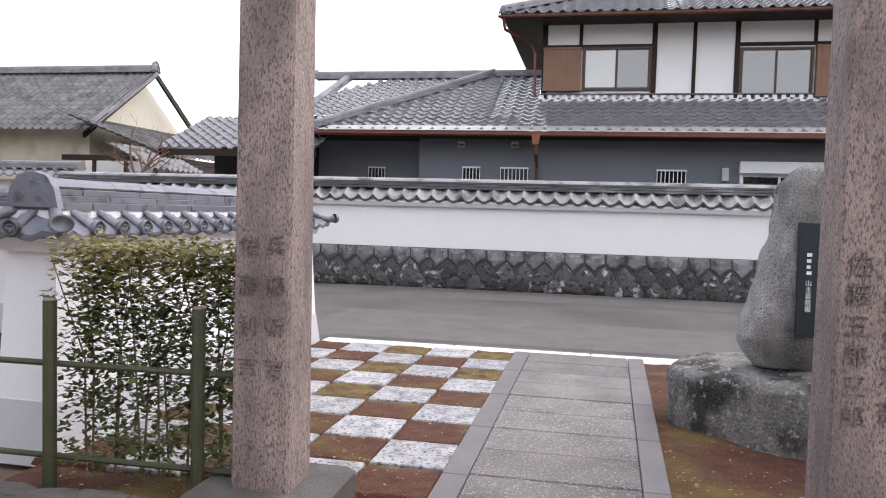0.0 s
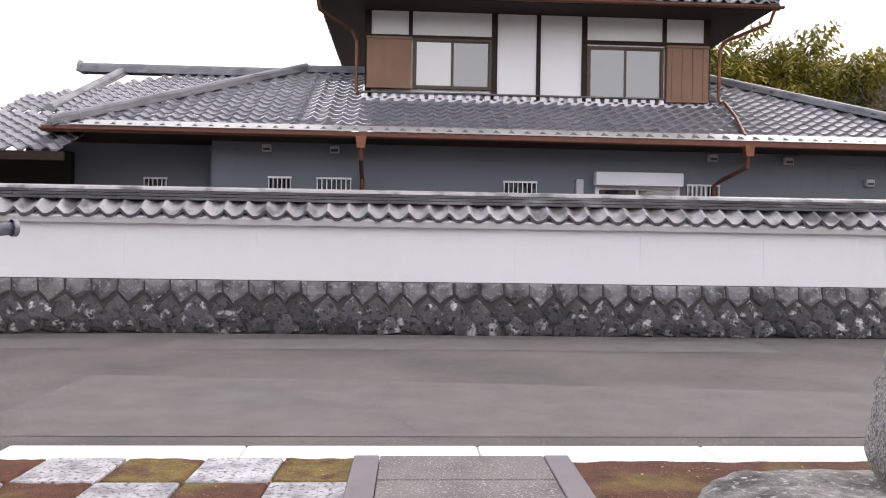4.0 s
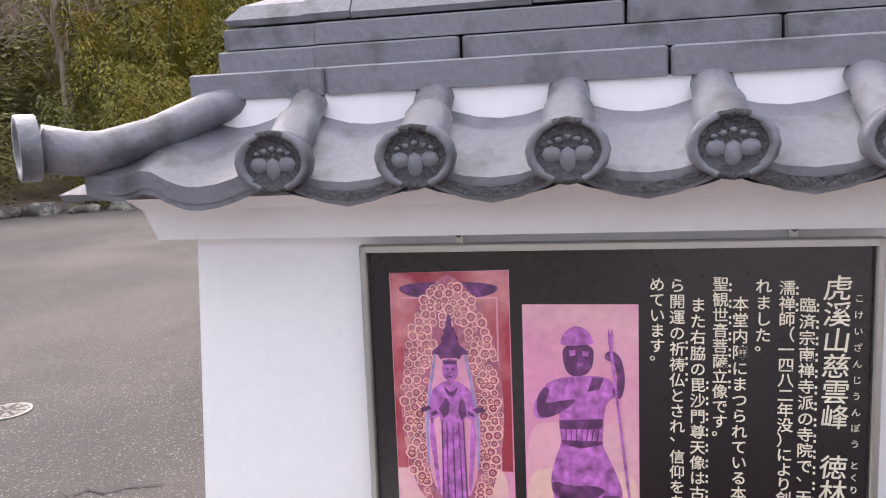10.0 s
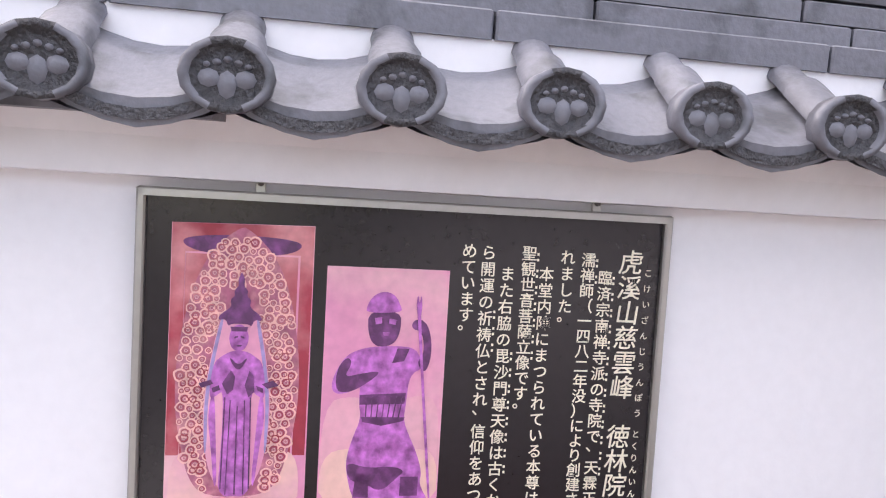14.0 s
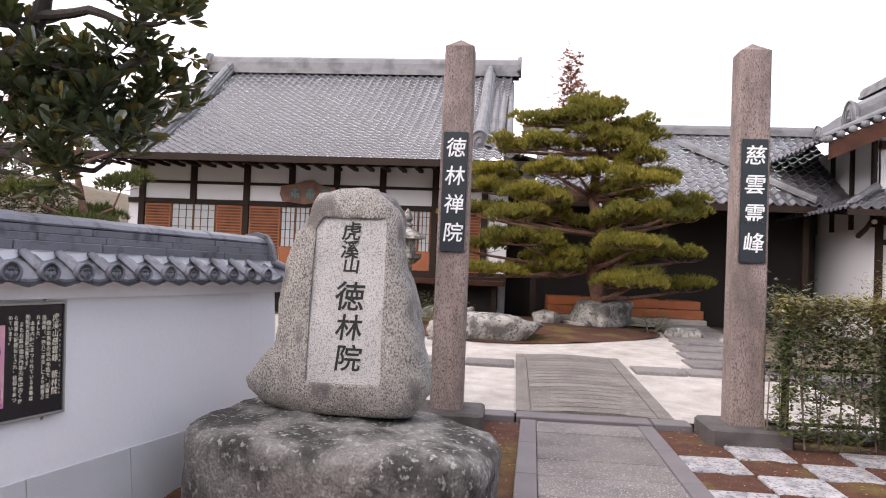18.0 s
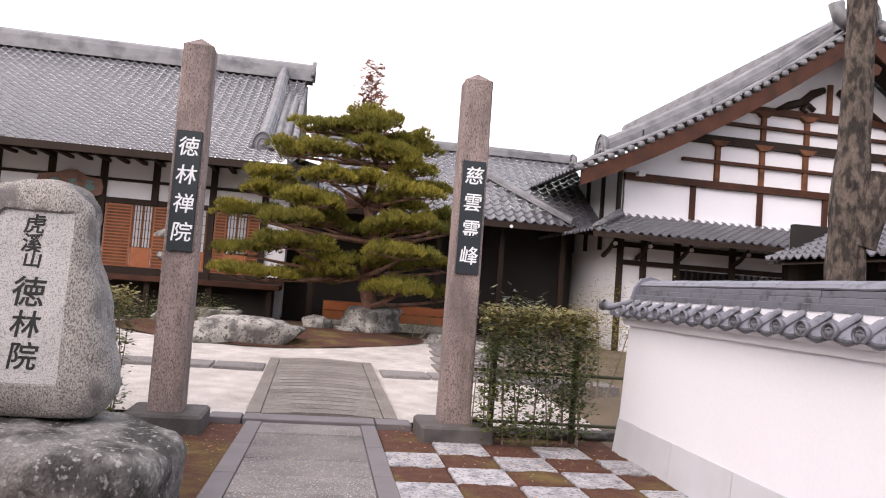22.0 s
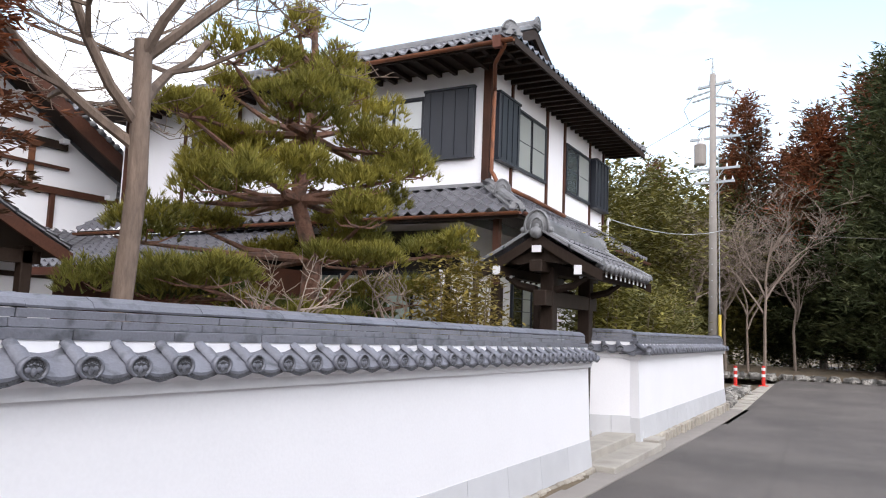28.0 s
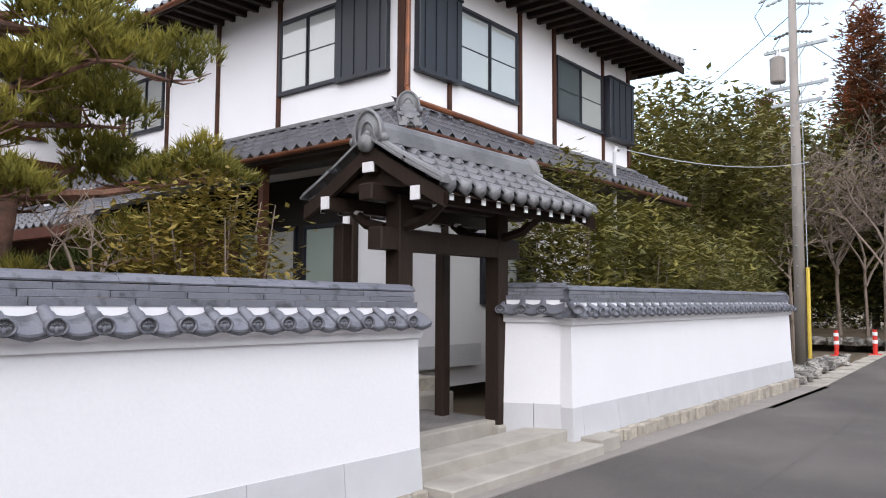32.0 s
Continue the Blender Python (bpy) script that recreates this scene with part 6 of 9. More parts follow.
# ---- main hall ----
hall = thing("temple_hall", "white-walled temple hall with orange slatted shutters under a tiled roof", "temple")
RY, RZ, HE, HZ = -19.0, 9.2, -9.6, 4.40
def hall_front(u, w):
    k = w / 9.4
    edge = 0.25 * max(0, (abs(u - 8.1) - 4.5) / 2.2) ** 2 * (1 - k)
    return (u, HE - w, HZ + (RZ - HZ) * (0.72 * k + 0.28 * k * k) + edge)
tiles(hall, "roof_front", hall_front, (1.2, 15.0, .30), (0, 9.4, .30), lambda u, w: u > 1.2 + min(w, 1.0) * .9 and u < 15.0 - min(w, 1.0) * .5)
part("roof_side", B().add([(1.25, HE, HZ), (2.15, HE - 1, 4.75), (2.15, -28, 4.75), (1.25, -29, HZ)], [(0, 1, 2, 3)]), TILE, hall)
tiles(hall, "roof_hip_side", lambda u, w: (1.2 + w, HE - u, HZ + .38 * w), (0, 18, .3), (0, .95, .3), lambda u, w: w < u + .2)
ridge_line(hall, [(1.85, RY, RZ - .05), (14.4, RY, RZ - .05)], .75, .55, "main_ridge")
ridge_line(hall, [(2.95, RY + .3, RZ), (2.92, HE - 6, hall_front(2.9, 6)[2] + .05), (2.9, HE - 3.2, hall_front(2.9, 3.2)[2] + .05), (2.88, HE - 1.7, hall_front(2.9, 1.7)[2] + .05)], .38, .34, "descending_ridge")
ridge_line(hall, [(13.5, RY + .3, RZ), (13.2, HE - 6, hall_front(13.2, 6)[2] + .05), (12.85, HE - 3.2, hall_front(12.8, 3.2)[2] + .05), (12.5, HE - 1.4, hall_front(12.5, 1.4)[2] + .05)], .38, .34, "descending_ridge")
ridge_line(hall, [(2.6, HE - 1.6, 5.12), (1.9, HE - .9, 4.86), (1.25, HE - .1, 4.8)], .3, .3, "hip_ridge")
for k, x in enumerate((2.2, 2.45, 2.7)):
    ridge_line(hall, [(x - .1, RY, RZ - .25), (x - .15, HE - 3, hall_front(2, 3)[2])], .12, .16, "verge_roll")
scroll_end(hall, (1.85, RY, RZ + .1), -90 + 180, .85)
scroll_end(hall, (14.4, RY, RZ + .1), -90, .85)
scroll_end(hall, (2.88, HE - 1.6, 5.05), 0, .6)
scroll_end(hall, (12.5, HE - 1.3, 4.95), 0, .55)
scroll_end(hall, (1.2, HE, 4.75), 30, .4)
# Shade inside the gable, put in as a near-black infill.
part("gable_shadow", B().prism([(HE - 1.4, 5.0), (RY, RZ - .2), (-28, 5.0)], 2.0, 2.2, "x"), SHADEFILL, hall, "gable infill, its shade put in as near-black")
part("eave_boarding", B().add([(1.3, HE + .02, 4.36), (15, HE + .02, 4.36), (15, -12.2, 4.62), (1.3, -12.2, 4.62)], [(0, 1, 2, 3)]).box(1.3, 15, HE - .02, HE + .03, 4.26, 4.455), WOOD_DARK, hall, "dark eaves")
for k in range(28):
    part("rafter_end", B().box(1.6 + k * .48, 1.72 + k * .48, HE - 1.75, HE - .05, 4.29, 4.37), WOOD_DARK, hall)
HW = -11.3
part("wall", B().box(2.0, 13.4, HW - 8, HW, 0.3, 4.6), PLASTER, hall, "white plaster panels")
posts = [12.97, 11.38, 9.74, 8.37, 7.02, 5.65, 4.1, 2.66]
for x in posts:
    part("pillar", B().box(x - .09, x + .09, HW - .02, HW + .10, 0.3 if x not in (11.38, 8.37, 5.65) else 3.2, 4.55, .01), WOOD_DARK, hall)
for z0, z1 in ((4.44, 4.6), (3.79, 3.87), (3.18, 3.33), (1.25, 1.45)):
    part("beam", B().box(2.0, 13.4, HW, HW + .07, z0, z1, .005), WOOD_DARK, hall)
for a, c, leaves in ((12.97, 9.74, (.27, .73, 1)), (9.74, 7.02, (.38, .74, 1)), (7.02, 4.1, (.27, .47, .73, 1)), (4.1, 2.66, (.27, .73, 1))):
    w = a - c - .2
    for f0, f1, kind in ((p + .005, q - .005, i % 2) for i, (p, q) in enumerate(zip((0,) + leaves, leaves))):
        x1, x0 = a - .1 - w * f0, a - .1 - w * f1
        if kind == 0:
            d = part("slatted_shutter", B().box(x0, x1, HW, HW + .04, 1.46, 3.17), WOOD_ORANGE, hall, "orange wooden shutter with close slats")
            sl = B()
            for q in range(19):
                sl.box(x0 + .04, x1 - .04, HW + .04, HW + .055, 1.5 + q * .087, 1.55 + q * .087)
            part("slatwork", sl, WOOD_WARM, d, kind="stuff")
        else:
            d = part("paper_window", B().box(x0, x1, HW, HW + .02, 2.0, 3.17), PAPER, hall, "pale window with thin bars")
            bars = B()
            for q in range(7):
                xx = x0 + (x1 - x0) * q / 6
                bars.box(xx - .012 - (.02 if q in (0, 3, 6) else 0), xx + .012 + (.02 if q in (0, 3, 6) else 0), HW + .02, HW + .035, 2.0, 3.17)
            for q in range(5):
                bars.box(x0, x1, HW + .02, HW + .035, 2.0 + q * .25, 2.015 + q * .25)
            part("window_lattice", bars, WOOD_WARM, d, kind="stuff")
            part("lower_panel", B().box(x0, x1, HW, HW + .04, 1.46, 2.0), WOOD_ORANGE, d)
part("veranda", B().box(2.0, 13.4, HW, HW + 1.5, 1.12, 1.25, .01), WOOD_BROWN, hall, "raised wooden veranda")
# Near-black block holds the shade beneath the veranda.
part("under_floor", B().box(2.2, 13.2, HW - .2, HW + .9, 0.1, 1.12), SHADEFILL, hall)
for k in range(8):
    part("veranda_post", B().box(2.2 + k * 1.55, 2.34 + k * 1.55, HW + 1.2, HW + 1.34, .1, 1.12), WOOD_DARK, hall)
plaque = thing("name_plaque", "carved wooden plaque with blue-green characters under the eaves", "sign", pose(7.82, HW + .16, 3.56, -8, 0, 0))
out = [(-.85, .0), (-.80, -.20), (-.55, -.28), (-.2, -.24), (.1, -.30), (.5, -.25), (.78, -.22), (.86, 0), (.80, .24), (.45, .28), (.1, .40), (-.15, .42), (-.4, .26), (-.78, .22)]
part("panel", B().prism(out, 0, .05, "y"), mat("weathered_plaque_board", (0.21, 0.115, 0.085), 0.7, vary=0.3, scale=4, grain=40, bump=0.1, second=(0.12, 0.06, 0.045), spot=3), plaque, "scalloped brown board")
TEAL = mat("verdigris_paint", (0.10, 0.22, 0.22), 0.6, vary=0.2)
for x in (.4, -.05, -.5):
    for u0, u1, w0, w1 in ((-.10, .10, .10, .15), (-.03, .03, -.12, .16), (-.12, -.05, -.10, .04), (.05, .12, -.08, .05), (-.08, .09, -.02, .02)):
        part("writing_bar", B().box(x + u0, x + u1, .05, .056, w0, w1, .002), TEAL, plaque)

# ---- corridor roof between hall and residence ----
corr = thing("corridor_building", "low dark timber corridor with a curved grey tiled roof", "building")
tiles(corr, "roof", lambda u, w: (u, -10.3 - w, 3.55 + .62 * w), (-7.4, 1.2, .30), (0, 4.4, .28), lambda u, w: True)
ridge_line(corr, [(-7.6, -14.6, 6.2), (1.6, -14.6, 6.2)], .34, .36)
ridge_line(corr, [(-6.2, -10.4, 3.65), (-3.3, -13.6, 5.7)], .2, .28, "hip_ridge")
part("eave", B().box(-7.4, 1.2, -10.35, -10.25, 3.38, 3.56).add([(-7.4, -10.3, 3.4), (1.2, -10.3, 3.4), (1.2, -13, 3.8), (-7.4, -13, 3.8)], [(0, 1, 2, 3)]), WOOD_DARK, corr)
# Entrance gloom is put into this wall's colour.
part("back_wall", B().box(-7.0, 2.2, -14, -12.6, 0.1, 4.2), SHADEFILL, corr, "deep entrance, its shade put into the wall colour")
for x in (-6.2, -4.3, -2.4, -.5, 1.2):
    part("pillar", B().box(x - .08, x + .08, -11.3, -11.14, .2, 3.7), WOOD_DARK, corr)
    part("pale_end", B().tube([(x, -10.22, 3.42), (x, -10.2, 3.42)], .05, 8), PLASTER, corr)
for k in range(3):
    part("wooden_step", B().box(-3.4, .8, -12.4 + k * .0, -11.0 + .35 * (2 - k), .2 + .24 * k, .42 + .24 * k, .01), (STEPSTONE, WOOD_ORANGE, WOOD_ORANGE)[k], corr, "broad entrance step")

# ---- residence with the great gable ----
kuri = thing("temple_residence", "large white-walled residence with a timbered gable and sweeping tiled roof", "temple")
PX, PZ, GY = -13.52, 9.82, -8.3
def slope(d):
    """Height of the roof at distance d from the ridge: steep above, sweeping out below."""
    k = d / 8.15
    return PZ - 4.95 * (1.28 * k - 0.28 * k * k)
for s in (1, -1):
    tiles(kuri, "roof_slope", lambda u, w, s=s: (PX + s * (8.15 - w), GY + .35 - u, slope(8.15 - w)), (0, 16, .30), (0, 8.15, .28), lambda u, w: True)
    ridge_line(kuri, [(PX + s * d, GY - 0.75, slope(d) + .05) for d in (.3, 2, 4, 6, 7.0)], .58, .36, "descending_ridge")
    ridge_line(kuri, [(PX + s * d, GY + .1, slope(d) + .05) for d in (.2, 2, 4, 6, 8.1)], .14, .24, "verge_roll")
    disc = B()
    d = .25
    while d < 8.1:
        z = slope(d) + .02
        disc.tube([(PX + s * d, GY + .20, z), (PX + s * d, GY + .42, z - .01)], .085, 10)
        d += .27
    part("verge_tiling", disc, TILE_RIDGE, kuri, "row of round verge tiles", kind="stuff", smooth=True)
    brd = B()
    ds = [0, 1, 2, 3, 4, 5, 6, 7, 8.05]
    for y0, y1, dep in ((GY + .28, GY + .36, .42),):
        n = len(ds)
        vs = [(PX + s * d, y, slope(d) - .06 - (dep + .10 * (1 - d / 8) if lowr else 0)) for lowr in (0, 1) for y in (y0, y1) for d in ds]
        brd.add(vs, [(i, i + 1, n + i + 1, n + i) for i in range(n - 1)] + [(2 * n + i, 2 * n + i + 1, 3 * n + i + 1, 3 * n + i) for i in range(n - 1)] + [(n + i, n + i + 1, 3 * n + i + 1, 3 * n + i) for i in range(n - 1)] + [(i, i + 1, 2 * n + i + 1, 2 * n + i) for i in range(n - 1)])
    part("bargeboard", brd, WOOD_BROWN, kuri, "broad brown bargeboard")
    sof = B().sheet(lambda u, w, s=s: (PX + s * u, GY + .3 - w, slope(u) - .12), ds, [0, 1.2])
    part("soffit", sof, WOOD_DARK, kuri)
    scroll_end(kuri, (PX + s * 7.1, GY - .75, slope(7.1) + .1), 90 * -s, .75)
    scroll_end(kuri, (PX + s * 8.1, GY - .2, slope(8.1) + .1), 90 * -s, .4, "leaping ornament tile")
ridge_line(kuri, [(PX, GY + .2, PZ), (PX, GY - 16, PZ)], .55, .5)
big = scroll_end(kuri, (PX, GY + .3, PZ - .05), 0, .95, "great scrolled ridge-end tile")
for s in (1, -1):
    part("scroll_wing", B().tube([(PX + s * .45, GY + .4, PZ - .2), (PX + s * .85, GY + .4, PZ + .05), (PX + s * 1.0, GY + .4, PZ + .35), (PX + s * .8, GY + .4, PZ + .42)], [.2, .22, .2, .12], 10), TILE_RIDGE, kuri, smooth=True)
GW = GY - 1.05
poly = [(PX + s * d, slope(d) - .15) for s, rng in ((-1, (6.3, 5, 4, 2, 0)), (1, (2, 4, 5, 6.3))) for d in rng]
part("gable_wall", B().prism(poly + [(PX + 6.3, 3.0), (PX - 6.3, 3.0)], GW - .2, GW, "y"), PLASTER, kuri, "white plaster gable")
for z, hw, th, m_ in ((5.05, 6.3, .20, WOOD_BROWN), (5.72, 4.6, .09, WOOD_BROWN), (6.36, 4.5, .24, WOOD_DARK), (6.88, 3.4, .09, WOOD_BROWN), (7.38, 2.75, .2, WOOD_BROWN)):
    part("tie_beam", B().box(PX - hw, PX + hw, GW, GW + .14, z - th / 2, z + th / 2, .01), m_, kuri)
for z0, z1, xs_ in ((5.1, 6.3, (-3.5, -2.1, -.7, .7, 2.1, 3.5)), (6.45, 7.3, (-2.1, -.7, .7, 2.1)), (3.95, 4.98, (-4.2, -2.1, 0, 2.1, 4.2)), (7.45, 8.4, (0,))):
    for x in xs_:
        part("strut", B().box(PX + x - .075, PX + x + .075, GW, GW + .10, z0, z1, .008), WOOD_WARM if z0 > 4 else WOOD_BROWN, kuri)
        if z0 > 4.5 and z0 < 7:
            part("bearing_block", B().prism([(-.12, -.10), (-.30, .06), (.30, .06), (.12, -.10)], GW, GW + .16, "y"), WOOD_WARM, kuri, m=Matrix.Translation((PX + x, 0, z1 - .02)))
for s in (-1, 1):
    for d, z in ((5.9, 5.05), (4.3, 6.4), (2.9, 7.4)):
        part("bracket_tip", B().box(PX + s * d - .10, PX + s * d + .10, GW + .1, GW + .35, z, z + .14, .01), PLASTER, kuri, "white-painted beam end")
keg = part("gable_pendant", B().prism([(0, -.55), (.22, -.42), (.18, -.25), (.42, -.18), (.50, .02), (.30, .12), (.16, .06), (.22, .35), (0, .5), (-.22, .35), (-.16, .06), (-.30, .12), (-.50, .02), (-.42, -.18), (-.18, -.25), (-.22, -.42)], GY + .37, GY + .45, "y"), WOOD_BROWN, kuri, "carved weathered pendant", Matrix.Translation((PX, 0, 8.55)))
for s in (-1, 1):
    for sc, z0 in ((1, 7.75),):
        arm = B().tube([(PX + s * .25, GW + .1, 8.2), (PX + s * .6, GW + .1, 8.05), (PX + s * .95, GW + .1, 7.75), (PX + s * 1.35, GW + .1, 7.62), (PX + s * 1.8, GW + .1, 7.42)], [.10, .13, .12, .12, .05], 8)
        arm.tube([(PX + s * .55, GW + .12, 7.55), (PX + s * .75, GW + .12, 7.7), (PX + s * .95, GW + .12, 7.55), (PX + s * .8, GW + .12, 7.45)], .08, 8)
        part("carved_scrollwork", arm, WOOD_DARK, kuri, "dark carved cloud scroll", smooth=True)
part("upper_side_wall", B().box(PX + 6.25, PX + 6.35, -16, GW, 3.0, 5.3), PLASTER, kuri)
for y in (-9.4, -10.6, -11.8, -13):
    part("side_post", B().box(PX + 6.33, PX + 6.43, y - .07, y + .07, 3.0, 5.3), WOOD_DARK, kuri)
SY = GW + 1.55
tiles(kuri, "skirt_roof", lambda u, w: (u, SY - w, 3.28 + .42 * w), (PX - 7.0, PX + 7.67, .26), (0, 1.6, .24), lambda u, w: u < PX + 7.67 - w * .8, TILE)
tiles(kuri, "skirt_roof", lambda u, w: (PX + 7.67 - w, SY - u, 3.28 + .42 * w), (0, 6, .26), (0, 1.3, .24), lambda u, w: w < u + .2, TILE)
ridge_line(kuri, [(PX + 7.57, SY - .1, 3.34), (PX + 6.37, GW + .05, 3.95)], .16, .22, "hip_ridge")
part("white_joint", B().box(PX - 7, PX + 6.37, GW, GW + .10, 3.88, 3.98), PLASTER, kuri)
part("skirt_eave", B().box(PX - 7.0, PX + 7.67, SY - .03, SY + .02, 3.14, 3.28).add([(PX - 7, SY, 3.16), (PX + 7.57, SY, 3.16), (PX + 7.57, GW, 3.4), (PX - 7, GW, 3.4)], [(0, 1, 2, 3)]), WOOD_DARK, kuri)
part("lower_wall", B().box(PX - 7, PX + 6.3, GW - 6, GW + .05, 0.1, 3.4), PLASTER, kuri)
for x in (6.3, 5.6, 4.6, 2.9, 1.2, -.5, -2.2):
    part("pillar", B().box(PX + x - .08, PX + x + .08, GW + .04, GW + .16, .1, 3.3, .01), WOOD_DARK, kuri)
for x in (6.8, 5.8, 4.6, 2.9):
    part("bracket", B().tube([(PX + x, GW + .1, 2.75), (PX + x, GW + .5, 2.9), (PX + x, GW + .9, 3.15)], [.07, .06, .05], 6), WOOD_DARK, kuri)
    part("pale_end", B().tube([(PX + x, GW + .9, 3.05), (PX + x, GW + .95, 3.05)], .06, 8), PLASTER, kuri)
for z in (3.05, 2.55):
    part("rail_beam", B().box(PX - 7, PX + 6.3, GW + .05, GW + .12, z, z + .14), WOOD_DARK, kuri)
for x0, x1 in ((2.95, 4.5), (1.25, 2.85), (-.4, 1.1)):
    lw = part("lattice_window", B().box(PX + x0, PX + x1, GW + .05, GW + .08, 1.2, 2.52), PANE_DARK, kuri, "dark window behind a timber lattice")
    for k in range(9):
        xx = PX + x0 + (x1 - x0) * k / 8
        part("lattice_bar", B().box(xx - .02, xx + .02, GW + .08, GW + .12, 1.2, 2.52), WOOD_DARK, lw)
part("corner_white_panel", B().box(PX + 6.31, PX + 6.37, -11, GW, .3, 3.0), PLASTER, kuri)

# ---- entrance porch in front of the residence ----
porch = thing("entrance_porch", "gabled timber porch with a grey tiled roof", "porch")
QX, QZ = -11.25, 3.78
sl2 = lambda d: QZ - 1.08 * (1.15 * d / 2.05 - .15 * (d / 2.05) ** 2)
for s in (1, -1):
    tiles(porch, "roof_slope", lambda u, w, s=s: (QX + s * (2.05 - w), -1.7 - u, sl2(2.05 - w)), (0, 3.8, .27), (0, 2.05, .25), lambda u, w: True)
    bb = B()
    ds = [0, .5, 1, 1.5, 2.05]
    n = len(ds)
    vs = [(QX + s * d, y, sl2(d) - .03 - dz) for dz in (0, .24) for y in (-1.72, -1.66) for d in ds]
    bb.add(vs, [(n + i, n + i + 1, 3 * n + i + 1, 3 * n + i) for i in range(n - 1)] + [(i, i + 1, 2 * n + i + 1, 2 * n + i) for i in range(n - 1)] + [(2 * n + i, 2 * n + i + 1, 3 * n + i + 1, 3 * n + i) for i in range(n - 1)])
    part("bargeboard", bb, WOOD_BROWN, porch)
    ridge_line(porch, [(QX + s * d, -1.85, sl2(d) + .04) for d in (.1, 1, 2.0)], .12, .2, "verge_roll")
    part("soffit", B().sheet(lambda u, w, s=s: (QX + s * u, -1.7 - w * 3.8, sl2(u) - .1), ds, [0, 1]), WOOD_DARK, porch)
ridge_line(porch, [(QX, -1.7, QZ), (QX, -5.5, QZ)], .3, .3)
scroll_end(porch, (QX, -1.62, QZ), 0, .5)
# Wall coloured near-black for the shade inside the porch.
part("back_wall", B().box(QX - 1.5, QX + 1.5, -5.4, -5.2, .1, 3.6), SHADEFILL, porch)
for x in (-1.5, 1.5):
    for y in (-2.2, -5.0):
        part("pillar", B().box(QX + x - .1, QX + x + .1, y - .1, y + .1, 0, 2.75, .015), WOOD_DARK, porch)
part("lintel", B().box(QX - 1.75, QX + 1.75, -2.3, -2.1, 2.45, 2.68, .015), WOOD_DARK, porch)
part("bracket_tip", B().box(QX - .45, QX - .2, -2.05, -1.9, 2.62, 2.76, .01).box(QX + .9, QX + 1.05, -2.05, -1.9, 2.55, 2.7, .01), PLASTER, porch, "white-painted beam end")

# ---- side gate ----
gate = thing("roofed_gate", "small dark timber gate with a tiled gable roof between white walls", "gate")
GC, GRZ = 6.52, 3.03
gs = lambda d: GRZ - .52 * (1.12 * d / .92 - .12 * (d / .92) ** 2)
for s in (1, -1):
    tiles(gate, "roof_slope", lambda u, w, s=s: (-14.85 - u, GC + s * (.92 - w), gs(.92 - w)), (0, 2.85, .235), (0, .92, .23), lambda u, w: True)
    ends = B()
    for k in range(12):
        x = -14.97 - k * .235
        ends.tube([(x, GC + s * .86, gs(.86) + .03), (x, GC + s * .955, gs(.95) + .02)], .06, 10)
    part("eave_tiling", ends, TILE_RIDGE, gate, "row of round eave tiles", smooth=True, kind="stuff")
    for xg in (-14.88, -17.66):
        bb = B()
        ds = [0, .25, .5, .75, .96]
        n = len(ds)
        vs = [(x, GC + s * d, gs(d) - .02 - dz) for dz in (0, .15) for x in (xg - .03, xg + .03) for d in ds]
        bb.add(vs, [(n + i, n + i + 1, 3 * n + i + 1, 3 * n + i) for i in range(n - 1)] + [(i, i + 1, 2 * n + i + 1, 2 * n + i) for i in range(n - 1)] + [(2 * n + i, 2 * n + i + 1, 3 * n + i + 1, 3 * n + i) for i in range(n - 1)])
        part("bargeboard", bb, WOOD_DARK, gate)
        ridge_line(gate, [(xg, GC + s * d, gs(d) + .05) for d in (.08, .5, .95)], .08, .13, "verge_roll")
    part("roof_board", B().sheet(lambda u, w, s=s: (-14.9 - 2.75 * w, GC + s * u, gs(u) - .06), [0, .3, .6, .92], [0, 1]), WOOD_DARK, gate)
    raf = B()
    for k in range(11):
        x = -15.05 - k * .25
        part("rafter", B().add([(x - .03, GC + s * .3, gs(.3) - .13), (x + .03, GC + s * .3, gs(.3) - .13), (x + .03, GC + s * .88, gs(.88) - .12), (x - .03, GC + s * .88, gs(.88) - .12), (x - .03, GC + s * .3, gs(.3) - .07), (x + .03, GC + s * .3, gs(.3) - .07), (x + .03, GC + s * .88, gs(.88) - .06), (x - .03, GC + s * .88, gs(.88) - .06)], [(0, 1, 2, 3), (4, 5, 6, 7), (0, 1, 5, 4), (2, 3, 7, 6), (1, 2, 6, 5), (0, 3, 7, 4)]), WOOD_DARK, gate)
        part("white_rafter_end", B().box(x - .03, x + .03, GC + s * .885 - .006, GC + s * .885 + .006, gs(.88) - .125, gs(.88) - .06), PLASTER, gate)
ridge_line(gate, [(-14.95, GC, GRZ), (-17.6, GC, GRZ)], .24, .24)
scroll_end(gate, (-14.86, GC, GRZ - .02), -90, .40)
scroll_end(gate, (-17.70, GC, GRZ - .02), 90, .34)
part("end_disc", B().tube([(-14.86, GC, GRZ - .02), (-14.78, GC, GRZ - .02)], .085, 14), TILE_RIDGE, gate, smooth=True)
